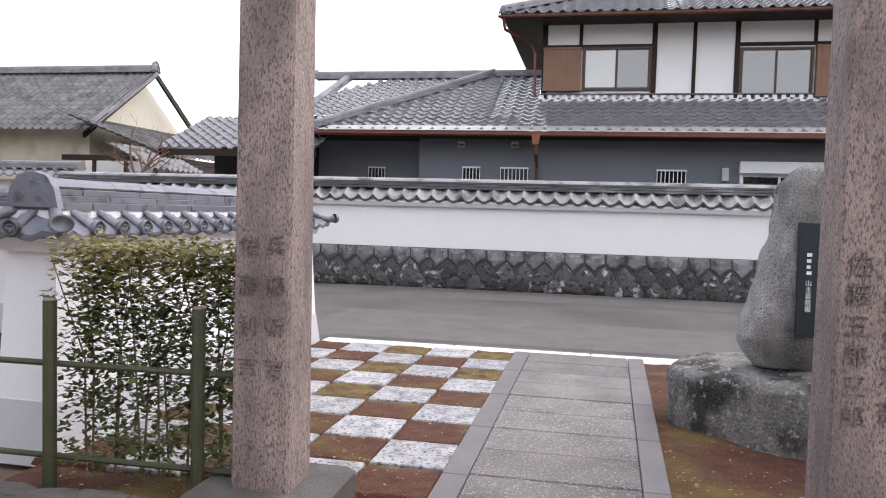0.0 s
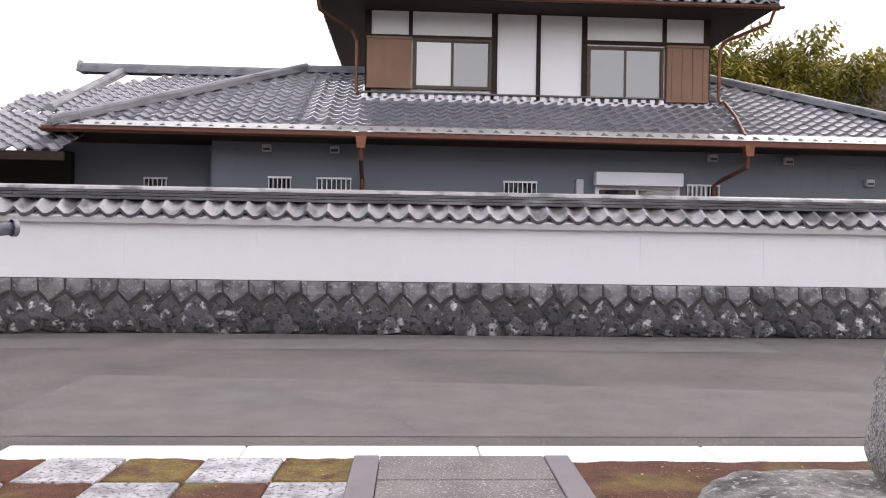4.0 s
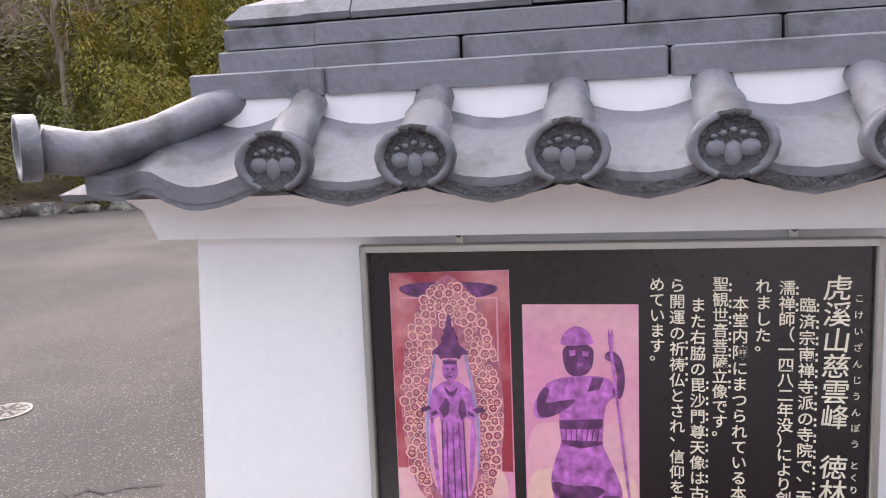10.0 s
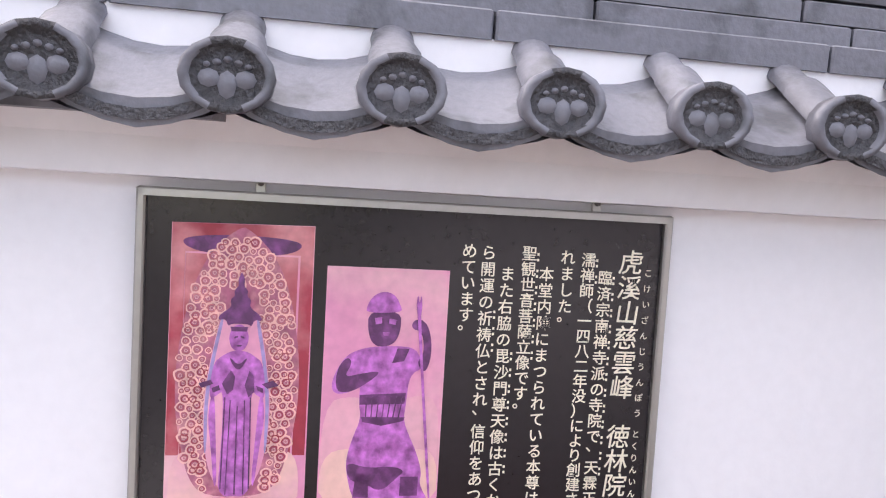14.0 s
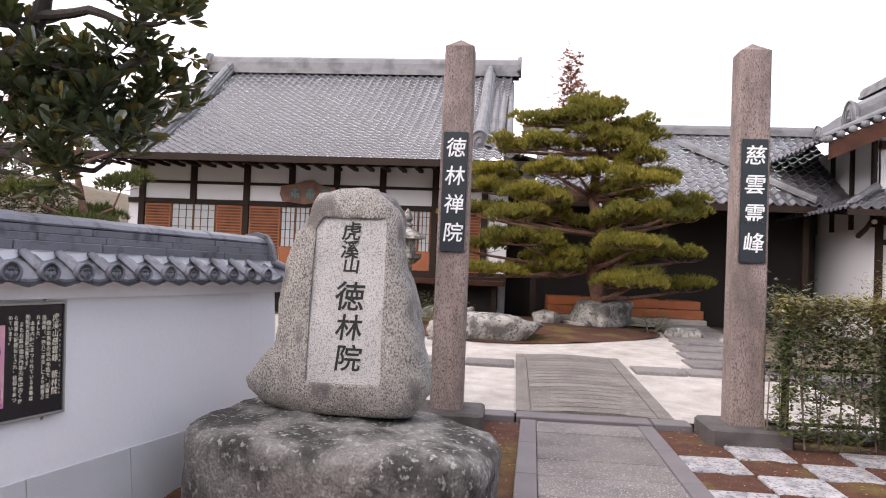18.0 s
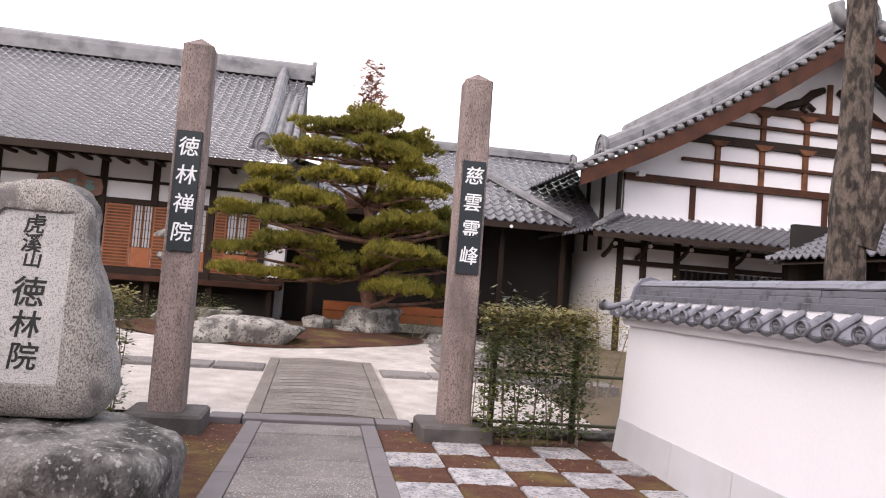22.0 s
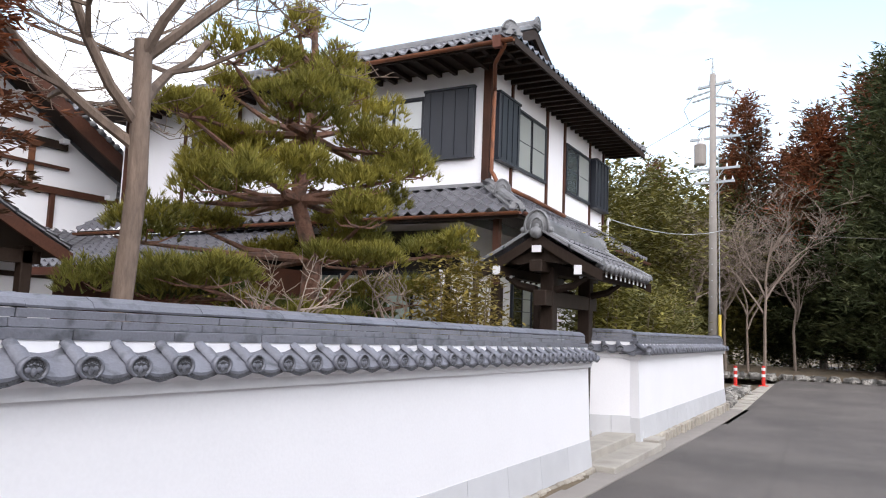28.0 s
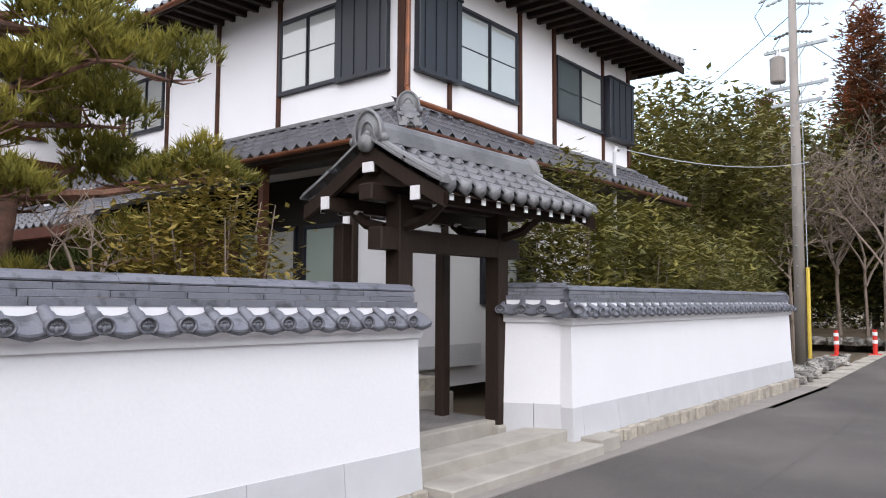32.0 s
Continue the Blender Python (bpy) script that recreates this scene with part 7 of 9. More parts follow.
for x in (-15.25, -16.95):
    part("gate_pillar", B().box(x - .10, x + .10, GC - .05, GC + .15, .02, 2.55, .012), WOOD_DARK, gate, "dark square gate pillar")
    part("pillar_stone", B().box(x - .15, x + .15, GC - .12, GC + .2, -.15, .05, .02), STEPSTONE, gate)
    part("rear_pillar", B().box(x - .07, x + .07, GC - .85, GC - .71, .02, 2.3, .01), WOOD_DARK, gate)
    for s in (1, -1):
        arm = B().tube([(x, GC + s * .15, 2.22), (x, GC + s * .42, 2.28), (x, GC + s * .62, 2.42)], [.06, .06, .05], 6)
        br = part("bracket_arm", arm, WOOD_DARK, gate)
        for q in range(3):
            part("white_bracket_tip", B().box(x - .045, x + .045, GC + s * (.55 + .07 * q) - .03, GC + s * (.55 + .07 * q) + .03, 2.38 + .055 * q, 2.425 + .055 * q, .005), PLASTER, br, "white-painted bracket tip")
part("lintel", B().box(-17.3, -14.9, GC - .06, GC + .14, 1.98, 2.20, .015), WOOD_DARK, gate)
part("upper_lintel", B().box(-17.5, -14.8, GC - .09, GC + .10, 2.46, 2.62, .015), WOOD_DARK, gate)
for y in (-.62, .62):
    part("purlin", B().box(-17.6, -14.85, GC + y - .06, GC + y + .06, gs(.62) - .26, gs(.62) - .12, .01), WOOD_DARK, gate)
    part("white_beam_end", B().box(-14.86, -14.835, GC + y - .055, GC + y + .055, gs(.62) - .255, gs(.62) - .125), PLASTER, gate, "white-painted beam end")
part("white_beam_end", B().box(-14.86, -14.835, GC - .07, GC + .07, GRZ - .30, GRZ - .2), PLASTER, gate, "white-painted beam end")
part("ridge_beam", B().box(-17.6, -14.86, GC - .07, GC + .07, GRZ - .30, GRZ - .16), WOOD_DARK, gate)
part("gable_carving", B().prism([(5.95, 2.62), (6.1, 2.74), (6.3, 2.70), (6.55, 2.86), (6.8, 2.70), (7.0, 2.74), (7.15, 2.62), (6.9, 2.56), (6.55, 2.62), (6.2, 2.56)], -15.0, -14.95, "x"), WOOD_DARK, gate)

steps = thing("gate_steps", "broad beige granite steps up to the side gate", "steps", kind="structure")
part("step", B().box(-17.35, -14.66, 7.30, 7.75, -.35, -.10, .012), STEPSTONE, steps)
part("step", B().box(-17.30, -14.70, 6.90, 7.36, -.30, .03, .012), STEPSTONE, steps)
part("side_block", B().box(-17.85, -17.36, 7.32, 7.7, -.35, -.06, .012), STEPSTONE, steps)
part("sill", B().box(-17.2, -15.0, 6.45, 6.62, -.2, .10, .01), STEPSTONE, steps)
part("inner_paving", B().box(-17.2, -15.0, 4.8, 6.44, -.2, .06), PATHSLAB, steps)
part("inner_step", B().box(-17.8, -14.9, 4.7, 5.25, -.1, .24, .015), STEPSTONE, steps)
part("inner_step", B().box(-17.8, -14.9, 4.4, 4.95, -.1, .42, .015), RUBBLE, steps)

# ---- two-storey house beside the gate ----
h3 = thing("house", "two-storey white house with brown posts, navy shutters and copper gutters", "house")
HX, HYF = -17.8, 4.30
part("upper_wall", B().box(-25.35, HX, -6.5, HYF, 4.2, 7.15), PLASTER, h3, "white plaster between brown posts")
for x, w_ in ((-17.86, .14), (-18.86, .08), (-20.9, .10), (-22.1, .10), (-24.1, .08), (-25.36, .12)):
    part("timber_post", B().box(x, x + w_, HYF - .02, HYF + .04, 4.4, 7.1), WOOD_BROWN, h3)
for y, w_ in ((4.16, .16), (1.26, .09), (-.60, .09), (-2.4, .09), (-4.2, .09), (-6.4, .12)):
    part("timber_post", B().box(HX - .02, HX + .04, y, y + w_, 4.4, 7.1), WOOD_BROWN, h3)
window(h3, -20.76, -19.05, 4.98, 6.30, HYF, "x", SHUTTER_BL, 2, (PANE_CURTAIN, PANE_CURTAIN), 1, 1, label="sliding window with pale curtains")
shutter_box(h3, -19.02, -17.98, 4.98, 6.30, HYF, "x", SHUTTER_BL, 1, 4, .12)
window(h3, -24.02, -22.14, 5.02, 6.28, HYF, "x", SHUTTER_BL, 2, (PANE_CURTAIN, PANE), 1, 1, label="sliding window with pale curtains")
shutter_box(h3, -25.22, -24.06, 5.0, 6.26, HYF, "x", SHUTTER_BL, 1, 4, .2)
window(h3, 1.32, 2.82, 5.0, 6.33, HX, "y", SHUTTER_BL, 2, (PANE_CURTAIN, PANE_CURTAIN), 1, 1, label="sliding window with pale curtains")
shutter_box(h3, 2.84, 3.98, 5.0, 6.38, HX, "y", SHUTTER_BL, 1, 4, .10)
window(h3, -3.9, -2.5, 5.0, 6.2, HX, "y", SHUTTER_BL, 2, (PANE_CURTAIN, PANE_CURTAIN), 1, 1, label="sliding window")
RE = 6.86
hip = lambda u, w: w < u + .15 if u < 1.65 else True
tiles(h3, "upper_roof", lambda u, w: (-16.75 - w, 5.25 - u, RE + .46 * w), (0, 12.5, .28), (0, 4.78, .26), hip)
tiles(h3, "upper_roof", lambda u, w: (-16.75 - u, 5.25 - w, RE + .46 * w), (0, 9.55, .28), (0, 1.65, .26), lambda u, w: w < min(u, 9.55 - u) + .15)
tiles(h3, "upper_roof", lambda u, w: (-26.3 + w, 5.25 - u, RE + .46 * w), (0, 12.5, .28), (0, 4.78, .26), hip)
part("soffit", B().add([(-16.8, 5.2, 6.80), (-26.25, 5.2, 6.80), (-26.25, -7, 6.80), (-16.8, -7, 6.80)], [(0, 1, 2, 3)]).box(-26.3, -16.75, 5.20, 5.25, 6.72, 6.86).box(-16.80, -16.75, -7, 5.2, 6.72, 6.86), WOOD_DARK, h3, "dark boarded eaves")
for k in range(28):
    part("rafter_end", B().box(-25.95 + k * .34, -25.87 + k * .34, HYF, 5.22, 6.70, 6.79), WOOD_DARK, h3)
for k in range(30):
    part("rafter_end", B().box(HX, -16.78, 4.9 - k * .36, 4.98 - k * .36, 6.70, 6.79), WOOD_DARK, h3)
gutter(h3, [(-16.68, 5.25, 6.80), (-16.68, -7, 6.76)], COPPER, .06)
ridge_line(h3, [(-16.8, 5.2, RE + .05), (-18.4, 3.6, RE + .79)], .2, .26, "hip_ridge")
ridge_line(h3, [(-26.25, 5.2, RE + .05), (-24.65, 3.6, RE + .79)], .2, .26, "hip_ridge")
scroll_end(h3, (-16.95, 5.05, RE + .1), -45, .36)
RX, RZ = -21.525, RE + .46 * 4.78
part("small_gable", B().prism([(RX - 2.9, RZ - 1.34), (RX, RZ), (RX + 2.9, RZ - 1.34)], 3.32, 3.42, "y"), WOOD_DARK, h3, "dark boarded gable")
for s in (1, -1):
    ex, ez = RX + s * 3.05, RZ - 1.40
    part("gable_bargeboard", B().add([(RX, 3.6, RZ + .02), (ex, 3.6, ez), (ex, 3.6, ez - .22), (RX, 3.6, RZ - .24), (RX, 3.68, RZ + .02), (ex, 3.68, ez), (ex, 3.68, ez - .22), (RX, 3.68, RZ - .24)], [(0, 1, 2, 3), (7, 6, 5, 4), (0, 4, 5, 1), (3, 2, 6, 7)]), WOOD_DARK, h3)
    ridge_line(h3, [(RX, 3.55, RZ + .05), (ex, 3.55, ez + .05)], .12, .22, "verge_roll")
ridge_line(h3, [(RX, 3.7, RZ), (RX, -7, RZ)], .26, .3)
scroll_end(h3, (RX, 3.72, RZ + .04), 0, .34)
# skirt roof and ground floor
LE = 3.66
tiles(h3, "skirt_roof", lambda u, w: (-16.65 - w, 5.45 - u, LE + .62 * w), (0, 12, .28), (0, 1.15, .25), lambda u, w: w < u + .1)
tiles(h3, "skirt_roof", lambda u, w: (-16.65 - u, 5.45 - w, LE + .62 * w), (0, 9.2, .28), (0, 1.15, .25), lambda u, w: w < u + .1)
ridge_line(h3, [(-16.7, 5.4, LE + .05), (-17.75, 4.35, LE + .7)], .16, .24, "hip_ridge")
scroll_end(h3, (-17.25, 4.85, LE + .42), -45, .34)
ridge_line(h3, [(-17.72, 4.3, LE + .68), (-17.72, -6, LE + .68)], .10, .2, "wall_ridge")
ridge_line(h3, [(-17.72, 4.38, LE + .68), (-25.4, 4.38, LE + .68)], .10, .2, "wall_ridge")
part("skirt_soffit", B().add([(-16.7, 5.4, LE - .06), (-25.8, 5.4, LE - .06), (-25.8, 4.2, LE + .1), (-17.8, 4.2, LE + .1), (-17.8, -6.5, LE + .1), (-16.7, -6.5, LE - .06)], [(0, 1, 2, 3), (0, 3, 4, 5)]).box(-25.8, -16.65, 5.38, 5.45, LE - .12, LE + .0).box(-16.72, -16.65, -6.5, 5.38, LE - .12, LE), WOOD_DARK, h3)
gutter(h3, [(-16.58, 5.5, LE - .02), (-16.58, -6.5, LE - .06)], COPPER, .055)
gutter(h3, [(-16.6, 5.52, LE - .02), (-25.8, 5.52, LE - .06)], COPPER_D, .055)
part("downpipe", B().tube([(-16.7, 5.1, 6.74), (-17.0, 4.75, 6.5), (-17.72, 4.42, 6.25), (-17.72, 4.40, 4.65), (-17.62, 4.5, 4.55), (-17.62, 4.6, 4.35)], .04, 10), COPPER, h3, "bright copper downpipe")
part("hopper", B().prism([(-.1, 0), (-.06, -.2), (.06, -.2), (.1, 0)], -.08, .08, "y"), COPPER_D, h3, "dark copper hopper", pose(-16.68, 4.95, 6.86))
part("roof_pipe", B().tube([(-17.6, 4.62, 4.36), (-18.6, 4.9, 4.22), (-20.2, 5.0, 4.12)], .045, 8), COPPER, h3, "copper pipe lying on the skirt roof")
part("ground_floor", B().box(-25.2, -18.2, -6.4, 3.6, .0, 3.75), PLASTER_OLD, h3, "shaded pale ground-floor walls")
# Sheet added only to show shade below the eaves, coloured near-black.
part("dark_entry", B().box(-18.25, -18.12, -6, 3.55, .3, 3.6), SHADEFILL, h3, "near-black sheet added for the shade under the eaves")
for y0, y1 in ((1.7, 3.3), (-.2, 1.5), (-3.0, -1.0)):
    window(h3, y0, y1, .7, 2.75, -18.1, "y", SHUTTER_BL, 2, (mat("milky_green_glass_%d" % int(y0 * 10 + 40), (0.30, 0.36, 0.33), .2, bump=0, vary=.05), PANE_CURTAIN), 1, label="tall glass door with greenish panes")
for y in (4.9, 2.0, -1.2):
    part("eave_post", B().box(-17.05, -16.93, y - .06, y + .06, .3, 3.6), WOOD_BROWN, h3)
part("inner_white_wall", B().box(-19.4, -17.2, 3.62, 3.72, .45, 2.7), PLASTER, h3, "white entry wall behind the gate")
for x in (-19.4, -18.5, -17.3):
    part("entry_post", B().box(x - .05, x + .05, 3.72, 3.80, .4, 3.2), WOOD_DARK, h3)
part("dado", B().box(-20.4, -17.2, 3.7, 3.78, .35, .72), GRANITE_L, h3)
window(h3, -22.4, -20.6, 1.4, 2.7, 3.62, "x", SHUTTER_BL, 3, (PANE_DARK, PANE_CURTAIN, PANE_DARK), 1, 3, label="dark latticed kitchen window")
tiles(h3, "low_roof", lambda u, w: (-14.6 - w, .8 - u, 2.55 + .4 * w), (0, 6, .28), (0, 2.4, .26), lambda u, w: True)
part("low_roof_eave", B().box(-14.7, -14.55, -5.2, .8, 2.40, 2.56), COPPER_D, h3)
part("low_wing_wall", B().box(-17.8, -15.3, -5.2, .2, 0, 2.7), WOOD_BROWN, h3, "brown boarded low wing")

# ---- plants ----
def grow(b, p, d, length, r, depth, rng, tips, bend=0.35, spread=0.7, kids=(2, 3), taper=0.62, seg=4, up=0.12, sides=6, least=0.004, keepall=False):
    """A branch that winds, thins and forks; the ends of the twigs go into tips."""
    pts, rads = [p.copy()], [r]
    q, dd = p.copy(), d.normalized()
    for k in range(seg):
        dd = (dd + Vector((rng.uniform(-bend, bend), rng.uniform(-bend, bend), rng.uniform(-bend, bend) + up)) * .5).normalized()
        q = q + dd * (length / seg)
        pts.append(q.copy())
        rads.append(max(least, r * (1 - (1 - taper) * (k + 1) / seg)))
        if keepall and depth <= 1:
            tips.append((q.copy(), dd.copy()))
    b.tube(pts, rads, sides if r > .03 else (4 if r > .012 else 3), caps=False)
    if depth <= 0:
        tips.append((q, dd))
        return
    for k in range(rng.randint(*kids)):
        i = rng.randint(max(1, seg - 2), seg)
        side = Vector((rng.uniform(-1, 1), rng.uniform(-1, 1), rng.uniform(-.35, .7))).normalized()
        grow(b, pts[i], (dd * (1 - spread) + side * spread), length * rng.uniform(.62, .85), rads[i] * rng.uniform(.6, .8), depth - 1, rng, tips, bend, spread, kids, taper, max(3, seg - 1), up, sides, least, keepall)
    tips.append((q, dd))


def leaf_cards(b, p, rng, n, spread, size, aspect=0.4, droop=0.0, flat=1.0):
    """n single leaves round p, each a folded blade."""
    for k in range(n):
        c = p + Vector((rng.gauss(0, spread), rng.gauss(0, spread), rng.gauss(0, spread * flat)))
        a, t = rng.uniform(0, 6.283), rng.uniform(-.6, .5) - droop
        s = size * rng.uniform(.6, 1.25)
        d = Vector((math.cos(a) * math.cos(t), math.sin(a) * math.cos(t), math.sin(t)))
        w = Vector((-math.sin(a), math.cos(a), rng.uniform(-.5, .5))).normalized() * s * aspect * .5
        m = c + d * s * .5 + Vector((0, 0, -.06 * s))
        b.add([c, m + w, c + d * s, m - w], [(0, 1, 2, 3)])


def needle_tuft(b, p, d, rng, n=9, ln=0.11, w=0.006):
    for k in range(n):
        v = (d + Vector((rng.uniform(-.8, .8), rng.uniform(-.8, .8), rng.uniform(-.25, .8)))).normalized() * ln * rng.uniform(.7, 1.2)
        s = v.cross(Vector((rng.uniform(-1, 1), rng.uniform(-1, 1), 1))).normalized() * w
        b.add([p - s, p + s, p + v], [(0, 1, 2)])


def pine(name, label, base, trunk, pads, seed, needles, tuft=0.11, wide=0.007, dense=1.0, r0=0.16):
    """A trained garden pine: a winding red trunk, side limbs and flat pads of needles. pads: (x, y, z, radius, thickness)."""
    rng = random.Random(seed)
    t = thing(name, label, "pine tree", pose(*base))
    pts = [Vector(p) for p in trunk]
    n = len(pts)
    tb = B().tube(pts, [r0 * (1 - .8 * i / (n - 1)) for i in range(n)], 10)
    part("trunk", tb, BARK_R, t, "winding reddish trunk", smooth=True)
    lb, nb = B(), B()
    for x, y, z, r, th in pads:
        c = Vector((x, y, z))
        s = min(pts, key=lambda q: (q - c).length + max(0, q.z - c.z) * 1.5)
        mid = (s + c) / 2 + Vector((rng.uniform(-.15, .15), rng.uniform(-.15, .15), -.12))
        lb.tube([s, mid, c - Vector((0, 0, th * .4))], [r0 * .34, r0 * .22, r0 * .10], 6)
        for k in range(6):
            a = 6.283 * k / 6 + rng.uniform(-.4, .4)
            e = c + Vector((math.cos(a) * r * .75, math.sin(a) * r * .75, -th * .15))
            m = (c + e) / 2 + Vector((rng.uniform(-.06, .06), rng.uniform(-.06, .06), -th * .3))
            lb.tube([c - Vector((0, 0, th * .4)), m, e], [r0 * .1, r0 * .06, r0 * .025], 4)
        lobes = [(c, r * .62, th)]
        for k in range(5):
            a = 6.283 * k / 5 + rng.uniform(-.5, .5)
            lobes.append((c + Vector((math.cos(a) * r * .62, math.sin(a) * r * .62, rng.uniform(-.12, .10))), r * rng.uniform(.34, .5), th * rng.uniform(.8, 1.15)))
        for lc, lr, lth in lobes:
            for k in range(int(560 * dense * lr * lr + 40 * lr)):
                a, q = rng.uniform(0, 6.283), math.sqrt(rng.random())
                h = lth * (.75 * math.sqrt(max(0, 1 - q * q)) * rng.uniform(.45, 1.05) - .22)
                p = lc + Vector((math.cos(a) * q * lr, math.sin(a) * q * lr, h))
                needle_tuft(nb, p, Vector((math.cos(a) * q * .8, math.sin(a) * q * .8, .7)), rng, 7, tuft, wide)
    part("branchwork", lb, BARK_R, t, kind="stuff")
    part("needle_foliage", nb, needles, t, "layered pads of needles", kind="stuff")
    return t


r7 = random.Random(77)
pads = []
for z, n, rad, pr in ((1.15, 4, 2.3, .85), (1.75, 6, 2.5, .80), (2.4, 6, 2.3, .80), (3.05, 6, 2.15, .75), (3.65, 5, 1.85, .72), (4.25, 5, 1.5, .70), (4.75, 4, 1.0, .68), (5.05, 2, .35, .62)):
    for k in range(n):
        a = 6.283 * k / n + z * 1.7
        q = rad * r7.uniform(.75, 1.05)
        pads.append((.35 + q * math.cos(a) * 1.12, q * math.sin(a) * .7, z + r7.uniform(-.22, .22), pr * r7.uniform(.8, 1.15), .34))
    if n > 2:
        for k in range(2):
            pads.append((.3 + r7.uniform(-.8, .8), r7.uniform(.1, 1.0), z + r7.uniform(-.2, .2), pr * .8, .34))
pine("garden_pine", "layered garden pine with golden-green needle pads on a mossy mound", (-.15, -7.5, .35), [(0, 0, 0), (-.1, .05, .6), (.1, 0, 1.3), (-.1, .1, 2.1), (.15, 0, 3.0), (0, 0, 4.0), (.05, 0, 4.7), (0, 0, 5.0)], pads, 5, NEEDLE, .13, .014, 1.25, .22)

pads = []
for z, n, rad, pr in ((2.0, 4, 1.7, .55), (2.45, 6, 2.1, .58), (2.95, 7, 2.2, .58), (3.45, 7, 2.1, .56), (3.95, 7, 1.9, .54), (4.45, 6, 1.6, .52), (4.95, 5, 1.25, .48), (5.4, 3, .8, .42), (5.75, 2, .3, .36)):
    for k in range(n):
        a = 6.283 * k / n + z * 2.3
        q = rad * r7.uniform(.45, 1.12)
        pads.append((.15 + q * math.cos(a) * .92, .05 + q * math.sin(a) * .7, .92 * z + r7.uniform(-.3, .3), pr * r7.uniform(.65, 1.1), r7.uniform(.25, .42)))
pine("garden_pine", "spreading red pine with dark needle pads behind the wall", (-12.1, 4.4, 0), [(0, 0, 0), (.15, .1, .9), (-.1, .2, 1.7), (-.25, .1, 2.4), (.1, .1, 3.1), (.05, .2, 3.9), (-.1, .1, 4.8), (0, .1, 5.6)], pads, 6, NEEDLE, .125, .009, 1.5, .17)
low_pads = [(r7.uniform(-1.6, 1.6), r7.uniform(-.6, .6), r7.uniform(1.3, 2.1), .6, .35) for k in range(8)]
pine("garden_pine", "low clipped pine under the russet cypress", (-11.6, 4.0, 0), [(0, 0, 0), (.2, 0, .7), (.1, .1, 1.4), (0, 0, 1.9)], low_pads, 7, NEEDLE_D, .12, .010, 1.8, .09)


def spray_conifer(name, label, base, height, radius, seed, material, trunk_h=1.2, dens=1.0, size=.17, low=None):
    """A conical conifer: whorls of limbs carrying many small hanging sprays, with an uneven outline."""
    rng = random.Random(seed)
    t = thing(name, label, "conifer", pose(*base))
    tb, sb, lb, gb = B(), B(), B(), B()
    tb.tube([(0, 0, 0), (.05, 0, height * .4), (0, .04, height * .97)], [.17, .11, .02], 9)
    n = int(95 * dens)
    for k in range(n):
        f = (k + rng.random()) / n
        z = trunk_h + (height - trunk_h) * f ** 1.1
        prof = min(1.0, .62 + 1.6 * f) * (1 - f ** 1.7) + .06
        ln = radius * prof * rng.uniform(.55, 1.2)
        a = k * 2.399 + rng.uniform(-.3, .3)
        d = Vector((math.cos(a), math.sin(a), .28))
        p0 = Vector((0, 0, z))
        lb.tube([p0, p0 + d * ln * .6, p0 + d * ln + Vector((0, 0, .05))], [.02, .011, .004], 4, caps=False)
        m = int(38 * dens * (ln / radius) + 9)
        for q in range(m):
            g = rng.uniform(.25, 1.05)
            p = p0 + d * ln * g + Vector((rng.gauss(0, .85 * size), rng.gauss(0, .85 * size), rng.gauss(0, .7 * size)))
            for w in range(4):
                v = Vector((d.x + rng.uniform(-.9, .9), d.y + rng.uniform(-.9, .9), rng.uniform(-.5, .75))).normalized() * size * rng.uniform(.6, 1.3)
                s = v.cross(Vector((rng.uniform(-1, 1), rng.uniform(-1, 1), .6))).normalized() * size * (.12 if size < .2 else .085)
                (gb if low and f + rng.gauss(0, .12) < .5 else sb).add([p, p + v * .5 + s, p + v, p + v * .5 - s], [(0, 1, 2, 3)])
    part("trunk", tb, BARK, t)
    part("limbwork", lb, BARK, t, kind="stuff")
    part("crown", sb, material, t, "dense uneven sprays", kind="stuff")
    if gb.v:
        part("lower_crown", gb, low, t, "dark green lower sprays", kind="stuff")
    return t


spray_conifer("cypress", "russet winter cypress with a ragged conical crown behind the wall", (-7.05, 4.80, 0), 5.25, 1.12, 9, CEDAR_R, 1.9, 3.0, .085, CEDAR_B)
for k, (x, y, h, r) in enumerate(((-1.6, -40, 16.5, 1.7),)):
    spray_conifer("distant_conifer", "thin reddish conifer far behind the hall", (x, y, 0), h, r, 31 + k, CEDAR_R, 3, 1.0, .4, CEDAR_G)


def bare_tree(name, label, base, seed, h, r, m, depth=5, lean=(0, 0, 1), trunk=(), spread=.62, kids=(2, 3), ln=1.7, group=""):
    rng = random.Random(seed)
    t = thing(name, label, "bare tree", pose(*base), group)
    b, tips = B(), []
    top = Vector(lean).normalized() * h
    b.tube([(0, 0, -.1), top * .35 + Vector((.03, 0, 0)), top * .7 + Vector((-.03, .02, 0)), top], [r * 1.15, r, r * .92, r * .85], 10, caps=False)
    part("trunk", b, m, t, smooth=True)
    c = B()
    for k in range(5):
        a = 6.283 * k / 5 + rng.uniform(-.4, .4)
        grow(c, top - Vector((0, 0, rng.uniform(0, .25 * h))), Vector((math.cos(a) * .75, math.sin(a) * .75, .75)), ln, r * .55, depth, rng, tips, .42, spread, kids, .62, 4, .10)
    part("branchwork", c, m, t, "many fine bare twigs", kind="stuff")
    return t


